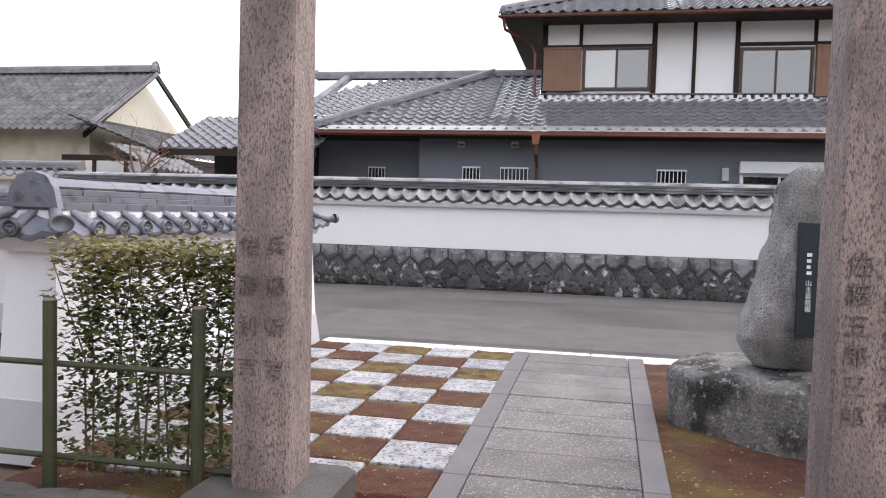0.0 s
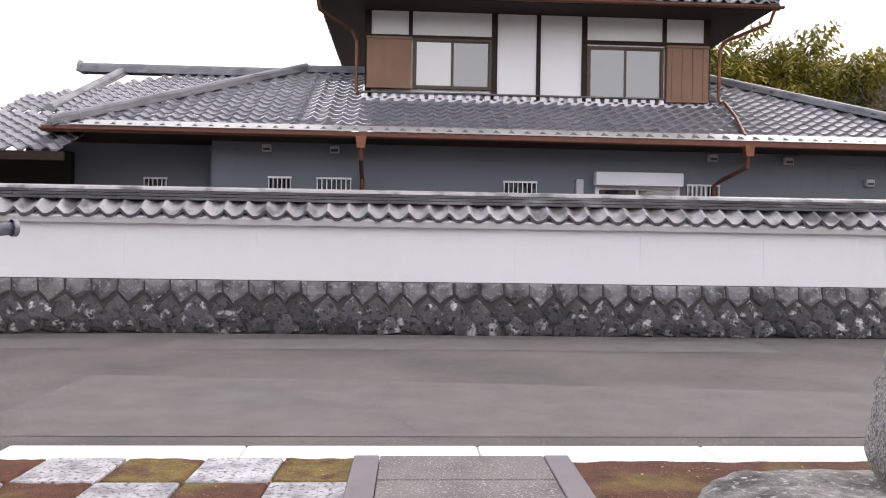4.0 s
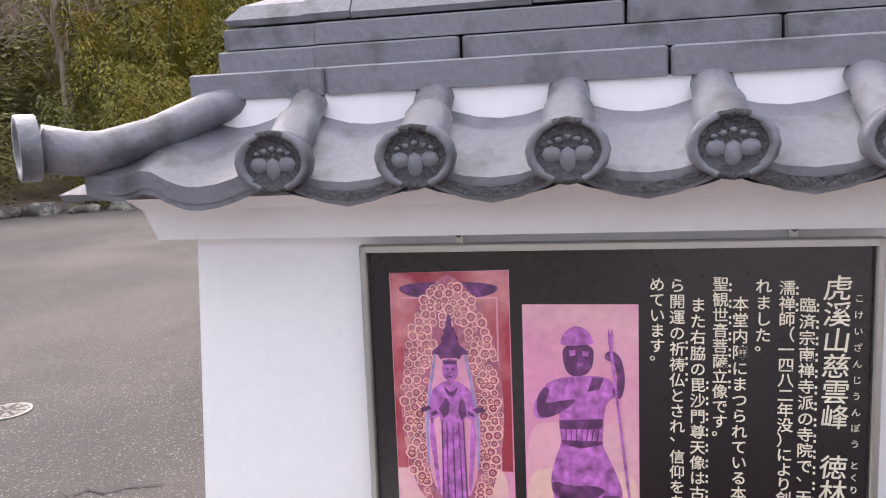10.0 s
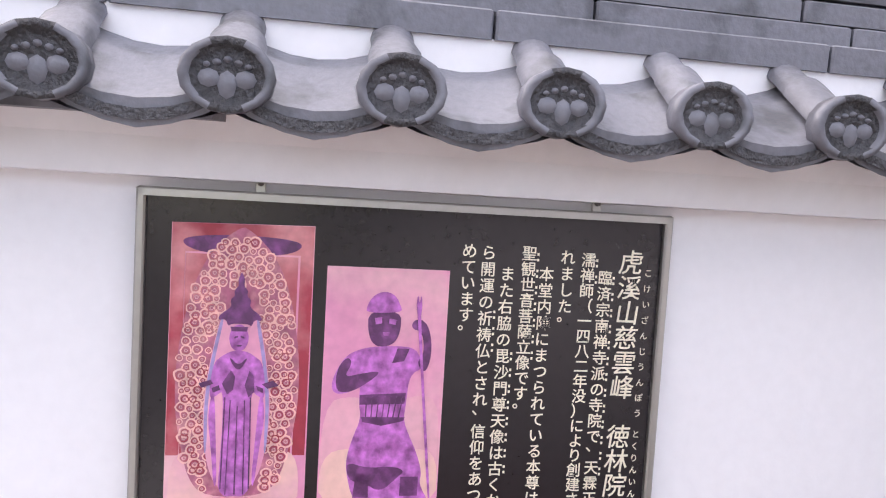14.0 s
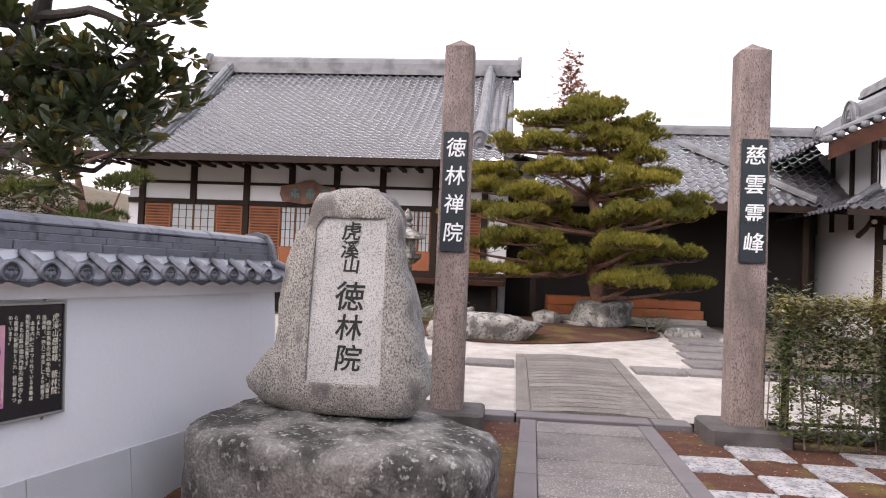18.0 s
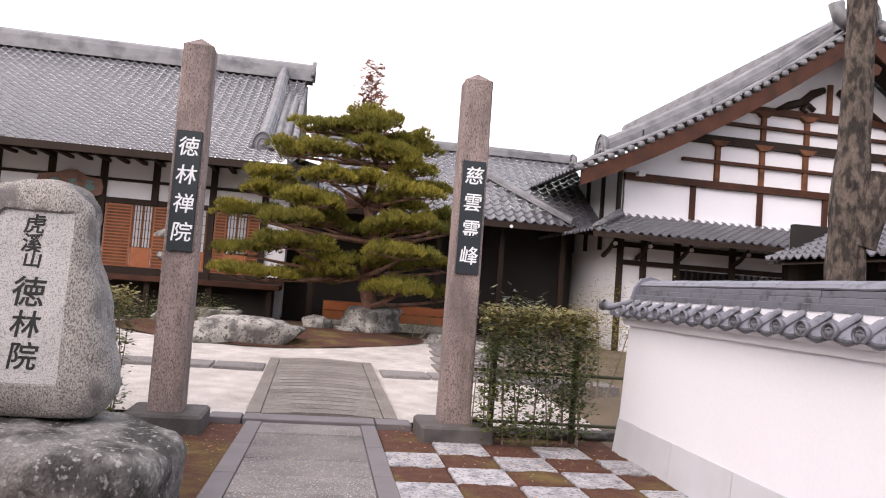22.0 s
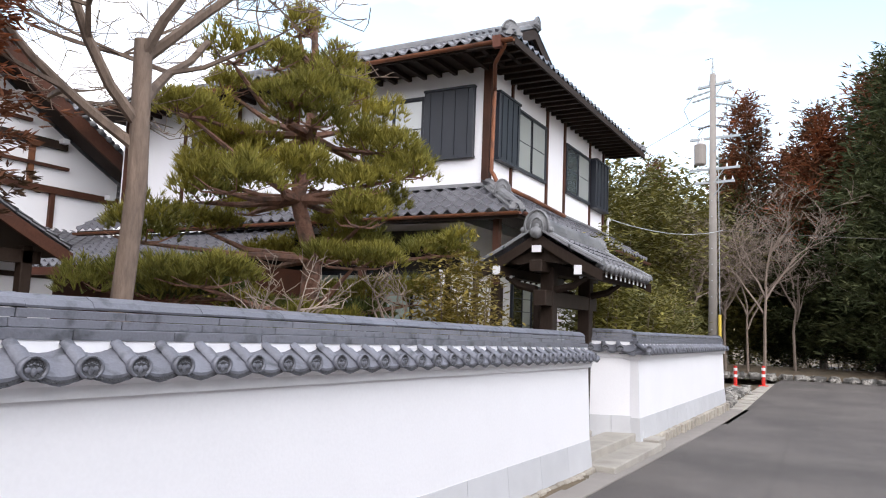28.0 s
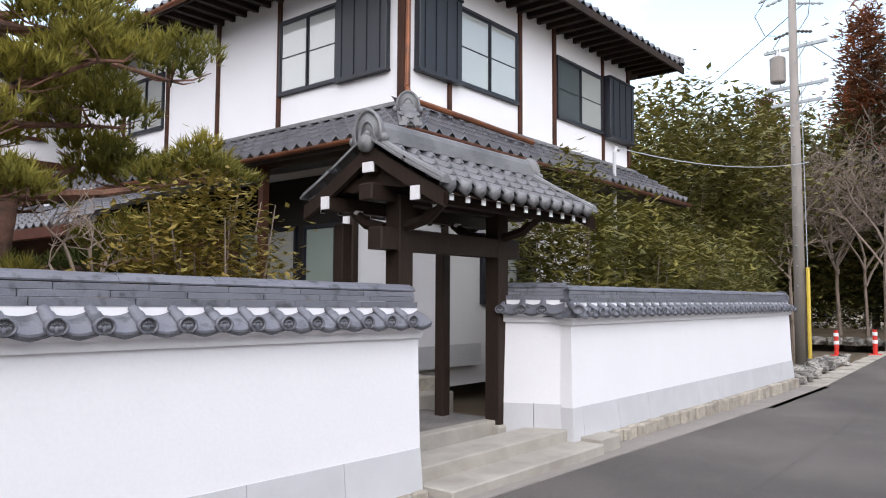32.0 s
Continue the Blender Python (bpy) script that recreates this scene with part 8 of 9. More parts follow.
bare_tree("bare_tree", "pale leafless tree with a forked crown behind the wall", (-8.65, 5.75, 0), 14, 3.7, .082, mat("tan_bare_bark", (0.20, 0.145, 0.112), 0.9, vary=0.35, scale=8, grain=40, stretch=(1, 1, 0.3), bump=0.6, second=(0.11, 0.082, 0.066), spot=5), 6, (0, 0, 1), spread=.78, ln=1.35)
bare_tree("bare_tree", "small pruned leafless tree in front of the old house", (-9.9, 15.8, 0), 15, 2.2, .07, mat("pruned_branch_bark", (0.16, 0.09, 0.065), .9, vary=.3), 3, ln=.8)
bare_tree("bare_shrub", "leafless pale shrub under the garden pine", (-12.6, 5.6, .0), 16, 1.55, .035, BARK_P, 3, ln=.5)
bare_tree("bare_shrub", "leafless pale shrub near the bare tree", (-10.65, 5.6, .0), 17, 1.6, .035, BARK_P, 3, ln=.55)

# trunk and steel pole inside the wall
tk = thing("big_trunk", "thick furrowed tree trunk with a sawn-off limb behind the wall", "tree", pose(-4.34, 3.42, 0))
tb = B()
prof = [(0, .23), (.9, .21), (1.9, .185), (2.35, .175), (2.7, .19), (2.95, .175), (3.3, .15), (4.2, .14), (5.5, .135), (7.5, .12)]
rings = []
for (z0, r0), (z1, r1) in zip(prof, prof[1:]):
    n = max(1, round((z1 - z0) / .11))
    rings += [(z0 + (z1 - z0) * k / n, r0 + (r1 - r0) * k / n) for k in range(n)]
N = 44
for z, r in rings:
    for k in range(N):
        a = 2 * math.pi * k / N
        d = Vector((math.cos(a), math.sin(a), 0))
        plate = abs(noise.noise(Vector((d.x * 3.6, d.y * 3.6, z * 2.2)))) + .5 * abs(noise.noise(Vector((d.x * 8, d.y * 8, z * 5 + 3))))
        q = r * (.92 + .07 * noise.noise(Vector((d.x * 1.5, d.y * 1.5, z * .8))) + .30 * min(plate, .45))
        tb.v.append((d.x * q + .03 * math.sin(z), d.y * q, z))
tb.f += [(j * N + k, j * N + (k + 1) % N, (j + 1) * N + (k + 1) % N, (j + 1) * N + k) for j in range(len(rings) - 1) for k in range(N)]
part("trunk", tb, BARK_D, tk, "deeply furrowed bark")
part("limb_stump", B().tube([(-.06, .06, 2.25), (-.15, .15, 2.7), (-.19, .19, 3.0)], [.17, .15, .12], 12), BARK_D, tk, "weathered stump")
sp = thing("steel_pole", "tall galvanised steel pole with a sleeve joint behind the wall", "pole", pose(-2.55, 6.97, 0))
part("sleeve", B().tube([(0, 0, -.1), (0, 0, 2.66), (0, 0, 2.70)], [.043, .043, .036], 16), GALV, sp)
part("tube", B().tube([(0, 0, 2.7), (0, 0, 9)], [.034, .034], 16), GALV, sp)
for z in (2.72, 2.9):
    part("bolt", B().tube([(0, .04, z), (0, .055, z)], .008, 8), ALU, sp)


def leafy(name, label, base, size, seed, material, n, leaf, aspect=.4, second=None, stems=7, cat="shrub", group="", flat=.8, hollow=.35, spread=.09):
    """A leafy bush or crown: stems from the foot and leaves set in clusters through an uneven ellipsoid."""
    rng = random.Random(seed)
    t = thing(name, label, cat, pose(*base), group)
    sb, lb, l2 = B(), B(), B()
    sx, sy, sz = size
    for k in range(stems):
        a, q = rng.uniform(0, 6.283), rng.uniform(.05, .35)
        e = Vector((math.cos(a) * sx * rng.uniform(.3, .9), math.sin(a) * sy * rng.uniform(.3, .9), sz * rng.uniform(.6, .95)))
        s = Vector((math.cos(a) * sx * q, math.sin(a) * sy * q, 0))
        sb.tube([s, (s + e) / 2 + Vector((rng.uniform(-.1, .1), rng.uniform(-.1, .1), .1)) * sz * .3, e], [.018, .012, .005], 5, caps=False)
    off = Vector((seed * 1.7, seed * .3, 0))
    made = 0
    while made < n:
        d = Vector((rng.gauss(0, 1), rng.gauss(0, 1), rng.gauss(0, 1))).normalized()
        rad = rng.random() ** hollow * (1 + .42 * noise.noise(d * 1.9 + off) + .22 * noise.noise(d * 4.5 + off))
        p = Vector((d.x * sx * rad, d.y * sy * rad, sz * .56 + d.z * sz * .5 * rad))
        if p.z < .06 or noise.noise(p * (1.5 / max(.4, sx)) * 1.6 + off) < -.28:
            continue
        tgt = l2 if second and (p.z > sz * .8 + rng.uniform(-.1, .1) * sz or rng.random() < .06) else lb
        leaf_cards(tgt, p, rng, 3, spread, leaf, aspect)
        made += 3
    part("stemwork", sb, TWIG, t, kind="stuff")
    part("leaves", lb, material, t, kind="stuff")
    if second and l2.v:
        part("outer_leaves", l2, second, t, kind="stuff")
    return t


def hedge(name, label, x0, x1, y0, y1, z1, seed, n, m1, m2):
    rng = random.Random(seed)
    t = thing(name, label, "hedge")
    sb, lb, l2 = B(), B(), B()
    for k in range(int((x1 - x0) / .16) + 1):
        x = x0 + .1 + k * .16
        for q in range(2):
            e = Vector((x + rng.uniform(-.12, .12), rng.uniform(y0, y1), z1 * rng.uniform(.8, .98)))
            sb.tube([(x, (y0 + y1) / 2 + rng.uniform(-.08, .08), 0), (x + rng.uniform(-.08, .08), (y0 + y1) / 2, z1 * .5), e], [.008, .006, .003], 5, caps=False)
    k = 0
    while k < n:
        p = Vector((rng.uniform(x0, x1), rng.uniform(y0, y1), z1 * (1 - rng.random() ** 1.5 * .93)))
        if noise.noise(p * 5 + Vector((seed, 0, 0))) < -.12 - .5 * max(0, p.z / z1 - .45):
            continue
        leaf_cards(l2 if p.z > z1 * rng.uniform(.72, .95) else lb, p, rng, 3, .035, .055, .6)
        k += 3
    part("stemwork", sb, TWIG, t, kind="stuff")
    part("leaves", lb, m1, t, kind="stuff")
    part("top_leaves", l2, m2, t, "paler clipped tops", kind="stuff")
    return t


hedge("clipped_hedge", "clipped evergreen hedge along a bamboo rail beside the gate post", -1.78, -.62, 2.80, 3.22, 1.34, 3, 9500, LEAF_HEDGE, LEAF_HEDGE_T)
hedge("clipped_hedge", "thin clipped hedge between gate post and wall", 2.75, 3.75, 2.7, 3.1, 1.25, 4, 6500, LEAF_HEDGE, LEAF_HEDGE_T)
fence = thing("bamboo_fence", "green-brown bamboo rails on round posts holding the hedge", "fence")
for x in (-1.72, -.83):
    ps = part("fence_post", B().tube([(x, 2.72, -.05), (x, 2.72, 1.04)], .036, 10), BAMBOO_G, fence)
    part("post_cap", B().tube([(x, 2.72, 1.04), (x, 2.72, 1.05)], [.036, .03], 10), TWIG, ps)
for z in (.16, .68):
    part("rail", B().tube([(-2.3, 2.76, z), (-.62, 2.76, z + .01)], .018, 8), BAMBOO_G, fence)
edge = thing("edging_stones", "low row of dark edging stones under the hedge", "edging", kind="structure")
for k in range(8):
    part("edging_stone", lump(.15, .10, .10, 60 + k, .2, 6), POSTBASE, edge, m=pose(-2.5 + k * .24, 2.50 + .02 * (k % 3), -.03))

# garden rocks, lantern, small shrubs
for k, (x, y, sx, sy, sz, z) in enumerate(((2.25, -4.1, 1.0, .55, .55, .18), (-.35, -7.5, .75, .55, .62, .38), (.95, -7.1, .38, .3, .35, .35), (.3, -6.9, .3, .25, .2, .33), (-1.9, -6.2, .35, .3, .3, .22), (3.3, -7.4, .5, .4, .4, .3), (-2.6, -5.0, .28, .25, .3, .2))):
    solid("garden_rock", lump(sx, sy, sz, 80 + k, .2, 12), ROCK_G, "craggy grey garden rock set in the moss", "rock", smooth=True, m=pose(x, y, z - .05, 0, 0, 40 * k))
trough = thing("stone_trough", "square stone water basin by the garden pine", "basin", pose(3.0, -6.3, .28))
part("basin", B().box(-.4, .4, -.3, .3, 0, .42, .03), ROCK_G, trough)
part("water", B().box(-.3, .3, -.2, .2, .405, .424), PANE_DARK, trough)
lan = thing("stone_lantern", "weathered stone lantern with a ringed spire", "lantern", pose(4.3, -7.3, .25))
def lathe(parent, name, prof, n=8, label=""):
    b = B()
    for r, z in prof:
        b.v += [(r * math.cos(6.283 * k / n), r * math.sin(6.283 * k / n), z) for k in range(n)]
    b.f += [(j * n + k, j * n + (k + 1) % n, (j + 1) * n + (k + 1) % n, (j + 1) * n + k) for j in range(len(prof) - 1) for k in range(n)] + [tuple((len(prof) - 1) * n + k for k in range(n)), tuple(n - 1 - k for k in range(n))]
    return part(name, b, ROCK_G, parent, label)
lathe(lan, "foot", [(.36, 0), (.36, .15), (.22, .28)])
lathe(lan, "shaft", [(.15, .28), (.14, .8), (.17, .82), (.17, .88), (.14, .9), (.15, 1.35)], 12)
lathe(lan, "platform", [(.18, 1.35), (.36, 1.5), (.36, 1.6)], 6)
lathe(lan, "fire_box", [(.22, 1.6), (.22, 1.95)], 6)
lathe(lan, "roof", [(.46, 1.95), (.44, 2.02), (.24, 2.14), (.12, 2.22)], 6)
lathe(lan, "spire", [(.1, 2.22), (.14, 2.28), (.08, 2.34), (.13, 2.42), (.09, 2.54), (.02, 2.66)], 12)
leafy("azalea_bush", "low rounded evergreen bush by the hall", (3.6, -5.6, .2), (.9, .6, .75), 41, LEAF_HEDGE, 1800, .06, stems=4)
leafy("azalea_bush", "low rounded evergreen bush by the hall", (5.6, -6.0, .2), (1.2, .7, .7), 42, LEAF_HEDGE, 2200, .06, stems=4)
leafy("azalea_bush", "low evergreen bush under the pine", (-1.4, -7.0, .3), (.5, .4, .45), 43, LEAF_HEDGE, 900, .05, stems=3)
leafy("feathery_conifer_shrub", "feathery yellow-green conifer shrub behind the hedge", (-3.0, .2, .1), (.55, .5, 1.5), 44, LEAF_SHRUB, 2600, .07, .18, stems=4)
leafy("broadleaf_shrub", "glossy broad-leaved shrub beside the entrance", (-2.3, -1.4, .1), (.45, .4, 1.4), 45, LEAF_MAG, 500, .14, .4, stems=4)
leafy("thin_shrub", "sparse budding shrub behind the hedge", (-4.0, .6, .1), (.9, .6, 1.5), 46, LEAF_HEDGE_T, 900, .05, .5, stems=12)
leafy("thin_shrub", "sparse budding shrub beside the residence", (-5.6, -2.0, .1), (1.3, .8, 1.7), 47, LEAF_HEDGE_T, 1300, .06, .5, stems=14)
leafy("golden_shrub", "golden-leaved shrub behind the wall near the gate", (-13.3, 6.1, .2), (.95, .55, 2.35), 48, LEAF_SHRUB, 7500, .10, .42, stems=22, hollow=.5)
for k, (x, y, sx, sz) in enumerate(((-19.8, 5.9, 1.0, 3.5), (-22.2, 5.9, 1.5, 3.1), (-24.8, 5.9, 1.6, 3.0), (-27.6, 5.8, 1.7, 2.9))):
    leafy("tall_hedge_shrub", "tall broad-leaved evergreen rising behind the wall", (x, y, -.1), (sx, .75, sz), 50 + k, LEAF_LOQUAT, 4200, .21, .32, stems=9, group="row of tall shrubs", hollow=.3, spread=.12)

# ---- magnolia beside the east wing ----
rm = random.Random(12)
mag = thing("magnolia_tree", "evergreen magnolia with dark glossy leaves and crooked limbs over the wall", "tree", pose(0, 0, 0))
BARK_M = mat("dark_magnolia_bark", (0.05, 0.04, 0.036), 0.9, vary=0.4, scale=7, grain=40, stretch=(1, 1, 0.4), bump=0.6, second=(0.125, 0.108, 0.098), spot=4, lo=0.55, hi=0.7)
def limb(pts, r0, r1, seed):
    """A crooked limb through the given points, thinning to its end."""
    p = [Vector(q) for q in pts]
    line_ = []
    for a_, b_ in zip(p, p[1:]):
        line_ += [a_.lerp(b_, f) + .05 * Vector((noise.noise(a_.lerp(b_, f) * 5 + Vector((seed, 0, 0))), noise.noise(a_.lerp(b_, f) * 5 + Vector((0, seed, 0))), noise.noise(a_.lerp(b_, f) * 5 + Vector((0, 0, seed))))) for f in (0, .33, .67)]
    line_.append(p[-1])
    n = len(line_) - 1
    return line_, [r0 + (r1 - r0) * k / n for k in range(n + 1)]


trunk_b = B()
for pts, r0, r1 in ((((7.95, 4.25, -.1), (8.0, 4.2, 1.0), (7.85, 4.25, 1.9), (7.6, 4.3, 2.6)), .19, .15), (((8.9, 4.35, -.1), (8.85, 4.35, 1.4), (8.7, 4.4, 2.7), (8.5, 4.3, 3.8)), .17, .10)):
    trunk_b.tube(*limb(pts, r0, r1, 3), 12, caps=False)
part("trunk", trunk_b, BARK_M, mag, "thick dark twin trunks", smooth=True)
boughs = ((((7.85, 4.3, 1.85), (7.15, 4.4, 2.38), (6.45, 4.42, 2.16), (6.05, 4.4, 2.28), (5.7, 4.45, 2.36)), .075, .035), (((5.95, 4.42, 2.3), (5.5, 4.5, 2.18), (5.05, 4.55, 2.12), (4.75, 4.7, 2.3)), .035, .014), (((7.6, 4.3, 2.55), (6.7, 4.5, 2.98), (6.05, 4.62, 2.86), (5.62, 4.7, 3.0), (5.45, 4.75, 3.35), (5.25, 4.8, 3.75)), .12, .05), (((5.62, 4.7, 3.0), (5.2, 4.75, 2.88), (4.75, 4.8, 2.84), (4.5, 4.85, 2.96)), .045, .016), (((5.45, 4.75, 3.3), (5.0, 4.8, 3.32), (4.6, 4.85, 3.16), (4.35, 4.9, 3.2)), .045, .014), (((6.7, 4.5, 2.95), (6.5, 4.3, 3.4), (6.3, 4.35, 3.9), (5.9, 4.4, 4.4)), .07, .03), (((5.25, 4.8, 3.7), (5.0, 4.7, 4.0), (4.9, 4.6, 4.4)), .045, .02), (((7.6, 4.3, 2.6), (7.7, 4.0, 3.4), (7.4, 3.8, 4.2)), .11, .05), (((6.05, 4.62, 2.86), (5.8, 4.2, 2.75), (5.3, 4.0, 2.7), (4.95, 4.1, 2.62)), .04, .014), (((5.62, 4.7, 3.0), (5.45, 4.62, 2.72), (5.15, 4.62, 2.52), (4.85, 4.7, 2.45), (4.55, 4.75, 2.38)), .035, .012), (((5.45, 4.62, 2.72), (5.6, 4.7, 2.5), (5.4, 4.8, 2.3)), .02, .01), (((6.45, 4.42, 2.2), (6.1, 4.6, 2.5), (5.8, 4.7, 2.55)), .03, .012), (((8.5, 4.3, 3.7), (7.9, 4.6, 4.3), (7.4, 4.8, 4.6)), .08, .04))
wood, tips = B(), []
for k, (pts, r0, r1) in enumerate(boughs):
    ln_, rr = limb(pts, r0, r1, k + 1)
    wood.tube(ln_, rr, 9, caps=False)
    for j, p in enumerate(ln_[3:], 3):
        if rm.random() < (.62 if p.x < 6.4 else .30):
            a = rm.uniform(0, 6.283)
            grow(wood, p, Vector((math.cos(a) - .5, math.sin(a) * .8, rm.uniform(-.1, .9))), rm.uniform(.24, .42), max(.008, rr[j] * .4), 2, rm, tips, .5, .7, (2, 2), .62, 4, .10)
    tips.append((ln_[-1], (ln_[-1] - ln_[-2]).normalized()))
for k, (pts, r0, r1) in enumerate(((((8.1, 4.3, 1.5), (8.45, 5.0, 1.95), (8.5, 5.4, 2.02), (8.5, 5.75, 2.25), (8.5, 5.95, 2.5), (8.5, 6.25, 2.72), (8.5, 6.6, 2.8)), .10, .03), (((8.5, 5.2, 1.99), (8.5, 5.4, 2.45), (8.5, 5.6, 2.75), (8.5, 5.65, 3.2)), .06, .02), (((8.5, 5.75, 2.25), (8.5, 6.15, 2.2), (8.5, 6.5, 2.35)), .03, .01))):
    ln_, rr = limb(pts, r0, r1, k + 20)
    wood.tube(ln_, rr, 9, caps=False)
    bare_tips = []
    for j, p in enumerate(ln_[4:], 4):
        grow(wood, p, Vector((rm.uniform(-.6, .6), rm.uniform(-.2, .9), rm.uniform(-.3, .9))), rm.uniform(.25, .45), max(.008, rr[j] * .4), 2, rm, bare_tips, .5, .7, (1, 2), .62, 4, .10)
    tips.append((ln_[-1], (ln_[-1] - ln_[-2]).normalized()))
    tips += bare_tips[::5]
part("crooked_bough", wood, BARK_M, mag, "dark crooked limbs and twigs")
lv, ly = B(), B()
for p, d in tips:
    for k in range(rm.randint(9, 14)):
        a = rm.uniform(0, 6.283)
        q = (d * .7 + Vector((math.cos(a), math.sin(a), rm.uniform(-.3, .9)))).normalized()
        s = rm.uniform(.11, .19)
        w = q.cross(Vector((rm.uniform(-.6, .6), rm.uniform(-.6, .6), 1))).normalized() * s * .23
        c = p + q * .02 - d * rm.choice((0, 0, .06, .12))
        b_ = ly if rm.random() < .16 else lv
        up_ = Vector((0, 0, .012))
        b_.add([c, c + q * s * .5 + w * .85 + up_, c + q * s * .82 + w * .8 + up_, c + q * s, c + q * s * .82 - w * .8 + up_, c + q * s * .5 - w * .85 + up_, c + q * s * .6 - up_], [(0, 1, 6), (1, 2, 6), (2, 3, 6), (3, 4, 6), (4, 5, 6), (5, 0, 6)])
part("leaves", lv, LEAF_MAG, mag, "long glossy leaves", kind="stuff")
part("yellow_leaves", ly, LEAF_MAG_Y, mag, "olive and yellowed leaves", kind="stuff")
leafy("garden_evergreen", "yellow-green garden evergreen behind the magnolia", (11.5, 2.2, 0), (2.2, 1.8, 4.4), 77, LEAF_LOQUAT, 5200, .16, .4, stems=6, cat="tree", hollow=.3, spread=.2)

# ---- bamboo slope and woods to the east ----
def culm_cluster(seed, h, n, leaves, spread, size, fat=.17):
    """One clump: arching culms, each ending in a heavy drooping plume of narrow leaves in tiers, with dark gaps between the plumes."""
    rng = random.Random(seed)
    sb, lb = B(), B()
    for k in range(n):
        a = 6.283 * k / n + rng.uniform(-.5, .5)
        q = spread * rng.uniform(.2, 1)
        x, y, hh = q * math.cos(a), q * math.sin(a), h * rng.uniform(.5, 1.05)
        tipd = Vector((math.cos(a), math.sin(a), 0)) * hh * rng.uniform(.12, .24)
        ctl = [Vector((x, y, -.3)), Vector((x, y, hh * .5)) + tipd * .2, Vector((x, y, hh * .85)) + tipd * .6, Vector((x, y, hh * .95)) + tipd * 1.25]
        sb.tube(ctl, [.034, .03, .018, .006], 5, caps=False)
        ph, girth = rng.uniform(0, 6), rng.uniform(1.1, 1.75)
        for j in range(leaves):
            f = .22 + .78 * rng.random() ** .8
            c = ctl[0].lerp(ctl[1], f * 2) if f < .5 else (ctl[1].lerp(ctl[2], (f - .5) / .35) if f < .85 else ctl[2].lerp(ctl[3], min(1, (f - .85) / .15)))
            g = rng.uniform(0, 6.283)
            out = Vector((math.cos(g), math.sin(g), 0))
            tier = .60 + .40 * math.sin(f * hh * 2.4 + ph + 1.6 * math.sin(2 * g + ph))
            r_ = girth * (.30 + .80 * math.sin(math.pi * min(1, max(0, (f - .12) / .92))) ** .7) * tier * (.3 + .7 * rng.random() ** .5)
            p = c + out * r_ + Vector((0, 0, .15 - .30 * r_ * r_ + rng.gauss(0, .09)))
            d = (out * rng.uniform(.5, 1.1) + Vector((rng.uniform(-.35, .35), rng.uniform(-.35, .35), -rng.uniform(.15, .75)))).normalized()
            s_ = size * rng.uniform(.7, 1.25)
            w = d.cross(Vector((rng.uniform(-.25, .25), rng.uniform(-.25, .25), 1))).normalized() * s_ * fat
            lb.add([p, p + d * s_ * .45 + w, p + d * s_, p + d * s_ * .45 - w], [(0, 1, 2, 3)])
    return sb.mesh("cane_mass", BAMBOO_G), lb.mesh("leaves", LEAF_BAMBOO)


protos = [culm_cluster(*q) for q in ((1, 9, 6, 2100, 1.3, .20), (2, 7.5, 6, 1900, 1.3, .20), (3, 10, 6, 2100, 1.3, .20), (4, 4.5, 6, 1200, 1.1, .17), (5, 5.0, 6, 1200, 1.1, .17), (6, 9, 7, 760, 1.5, .36), (7, 7.5, 7, 740, 1.5, .36), (8, 9.5, 7, 760, 1.5, .36))]
rng = random.Random(31)
def clump(k, x, y, z, s, name="bamboo_clump", label="arching bamboo clump with yellow-green plumes"):
    t = thing(name, label, "bamboo", pose(x, y, z, 0, 0, rng.uniform(0, 360)) @ Matrix.Diagonal((s, s, s, 1)), "bamboo slope")
    part("cane_mass", protos[k][0], BAMBOO_G, t, kind="stuff")
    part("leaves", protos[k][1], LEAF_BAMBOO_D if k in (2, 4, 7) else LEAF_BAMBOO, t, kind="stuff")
for row, (x, n, y0, y1, z) in enumerate(((21.6, 9, -5, 15.0, -.1), (23.2, 10, -6, 16, 0), (25, 11, -9, 22, .3), (29, 13, -12, 30, 1.4), (34, 13, -16, 40, 3.0), (41, 12, -20, 52, 5.0), (50, 11, -25, 62, 7.0))):
    for i in range(n):
        y = y0 + (y1 - y0) * (i + rng.uniform(.2, .8)) / n
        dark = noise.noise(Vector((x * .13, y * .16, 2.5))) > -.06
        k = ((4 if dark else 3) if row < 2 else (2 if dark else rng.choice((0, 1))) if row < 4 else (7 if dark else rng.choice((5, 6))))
        s = rng.uniform(.8, 1.15) * (.62 if row == 0 else .85 if row == 1 else 1 if row < 5 else 1.2)
        if row in (2, 3) and 17 < y < 34:
            continue
        x_ = x + rng.uniform(-1.2, 1.2)
        clump(k, x_, y, far_z(x_, y) - .1, s)


for i in range(20):
    x, y = rng.uniform(20, 46), rng.uniform(38, 56)
    clump(rng.choice((5, 6, 7)), x, y, far_z(x, y) - .1, rng.uniform(.62, .9))
# the crowded grove behind the house
for i in range(72):
    az, r_ = radians(17 + 26 * ((i * .618) % 1)), 40 + 10 * (i / 72)
    x, y = 1 + r_ * math.sin(az), 4 + r_ * math.cos(az)
    clump(rng.choice((5, 5, 6, 7)), x, y, far_z(x, y) - .1, rng.uniform(.92, 1.12) * (1 if y > 36 else .8))


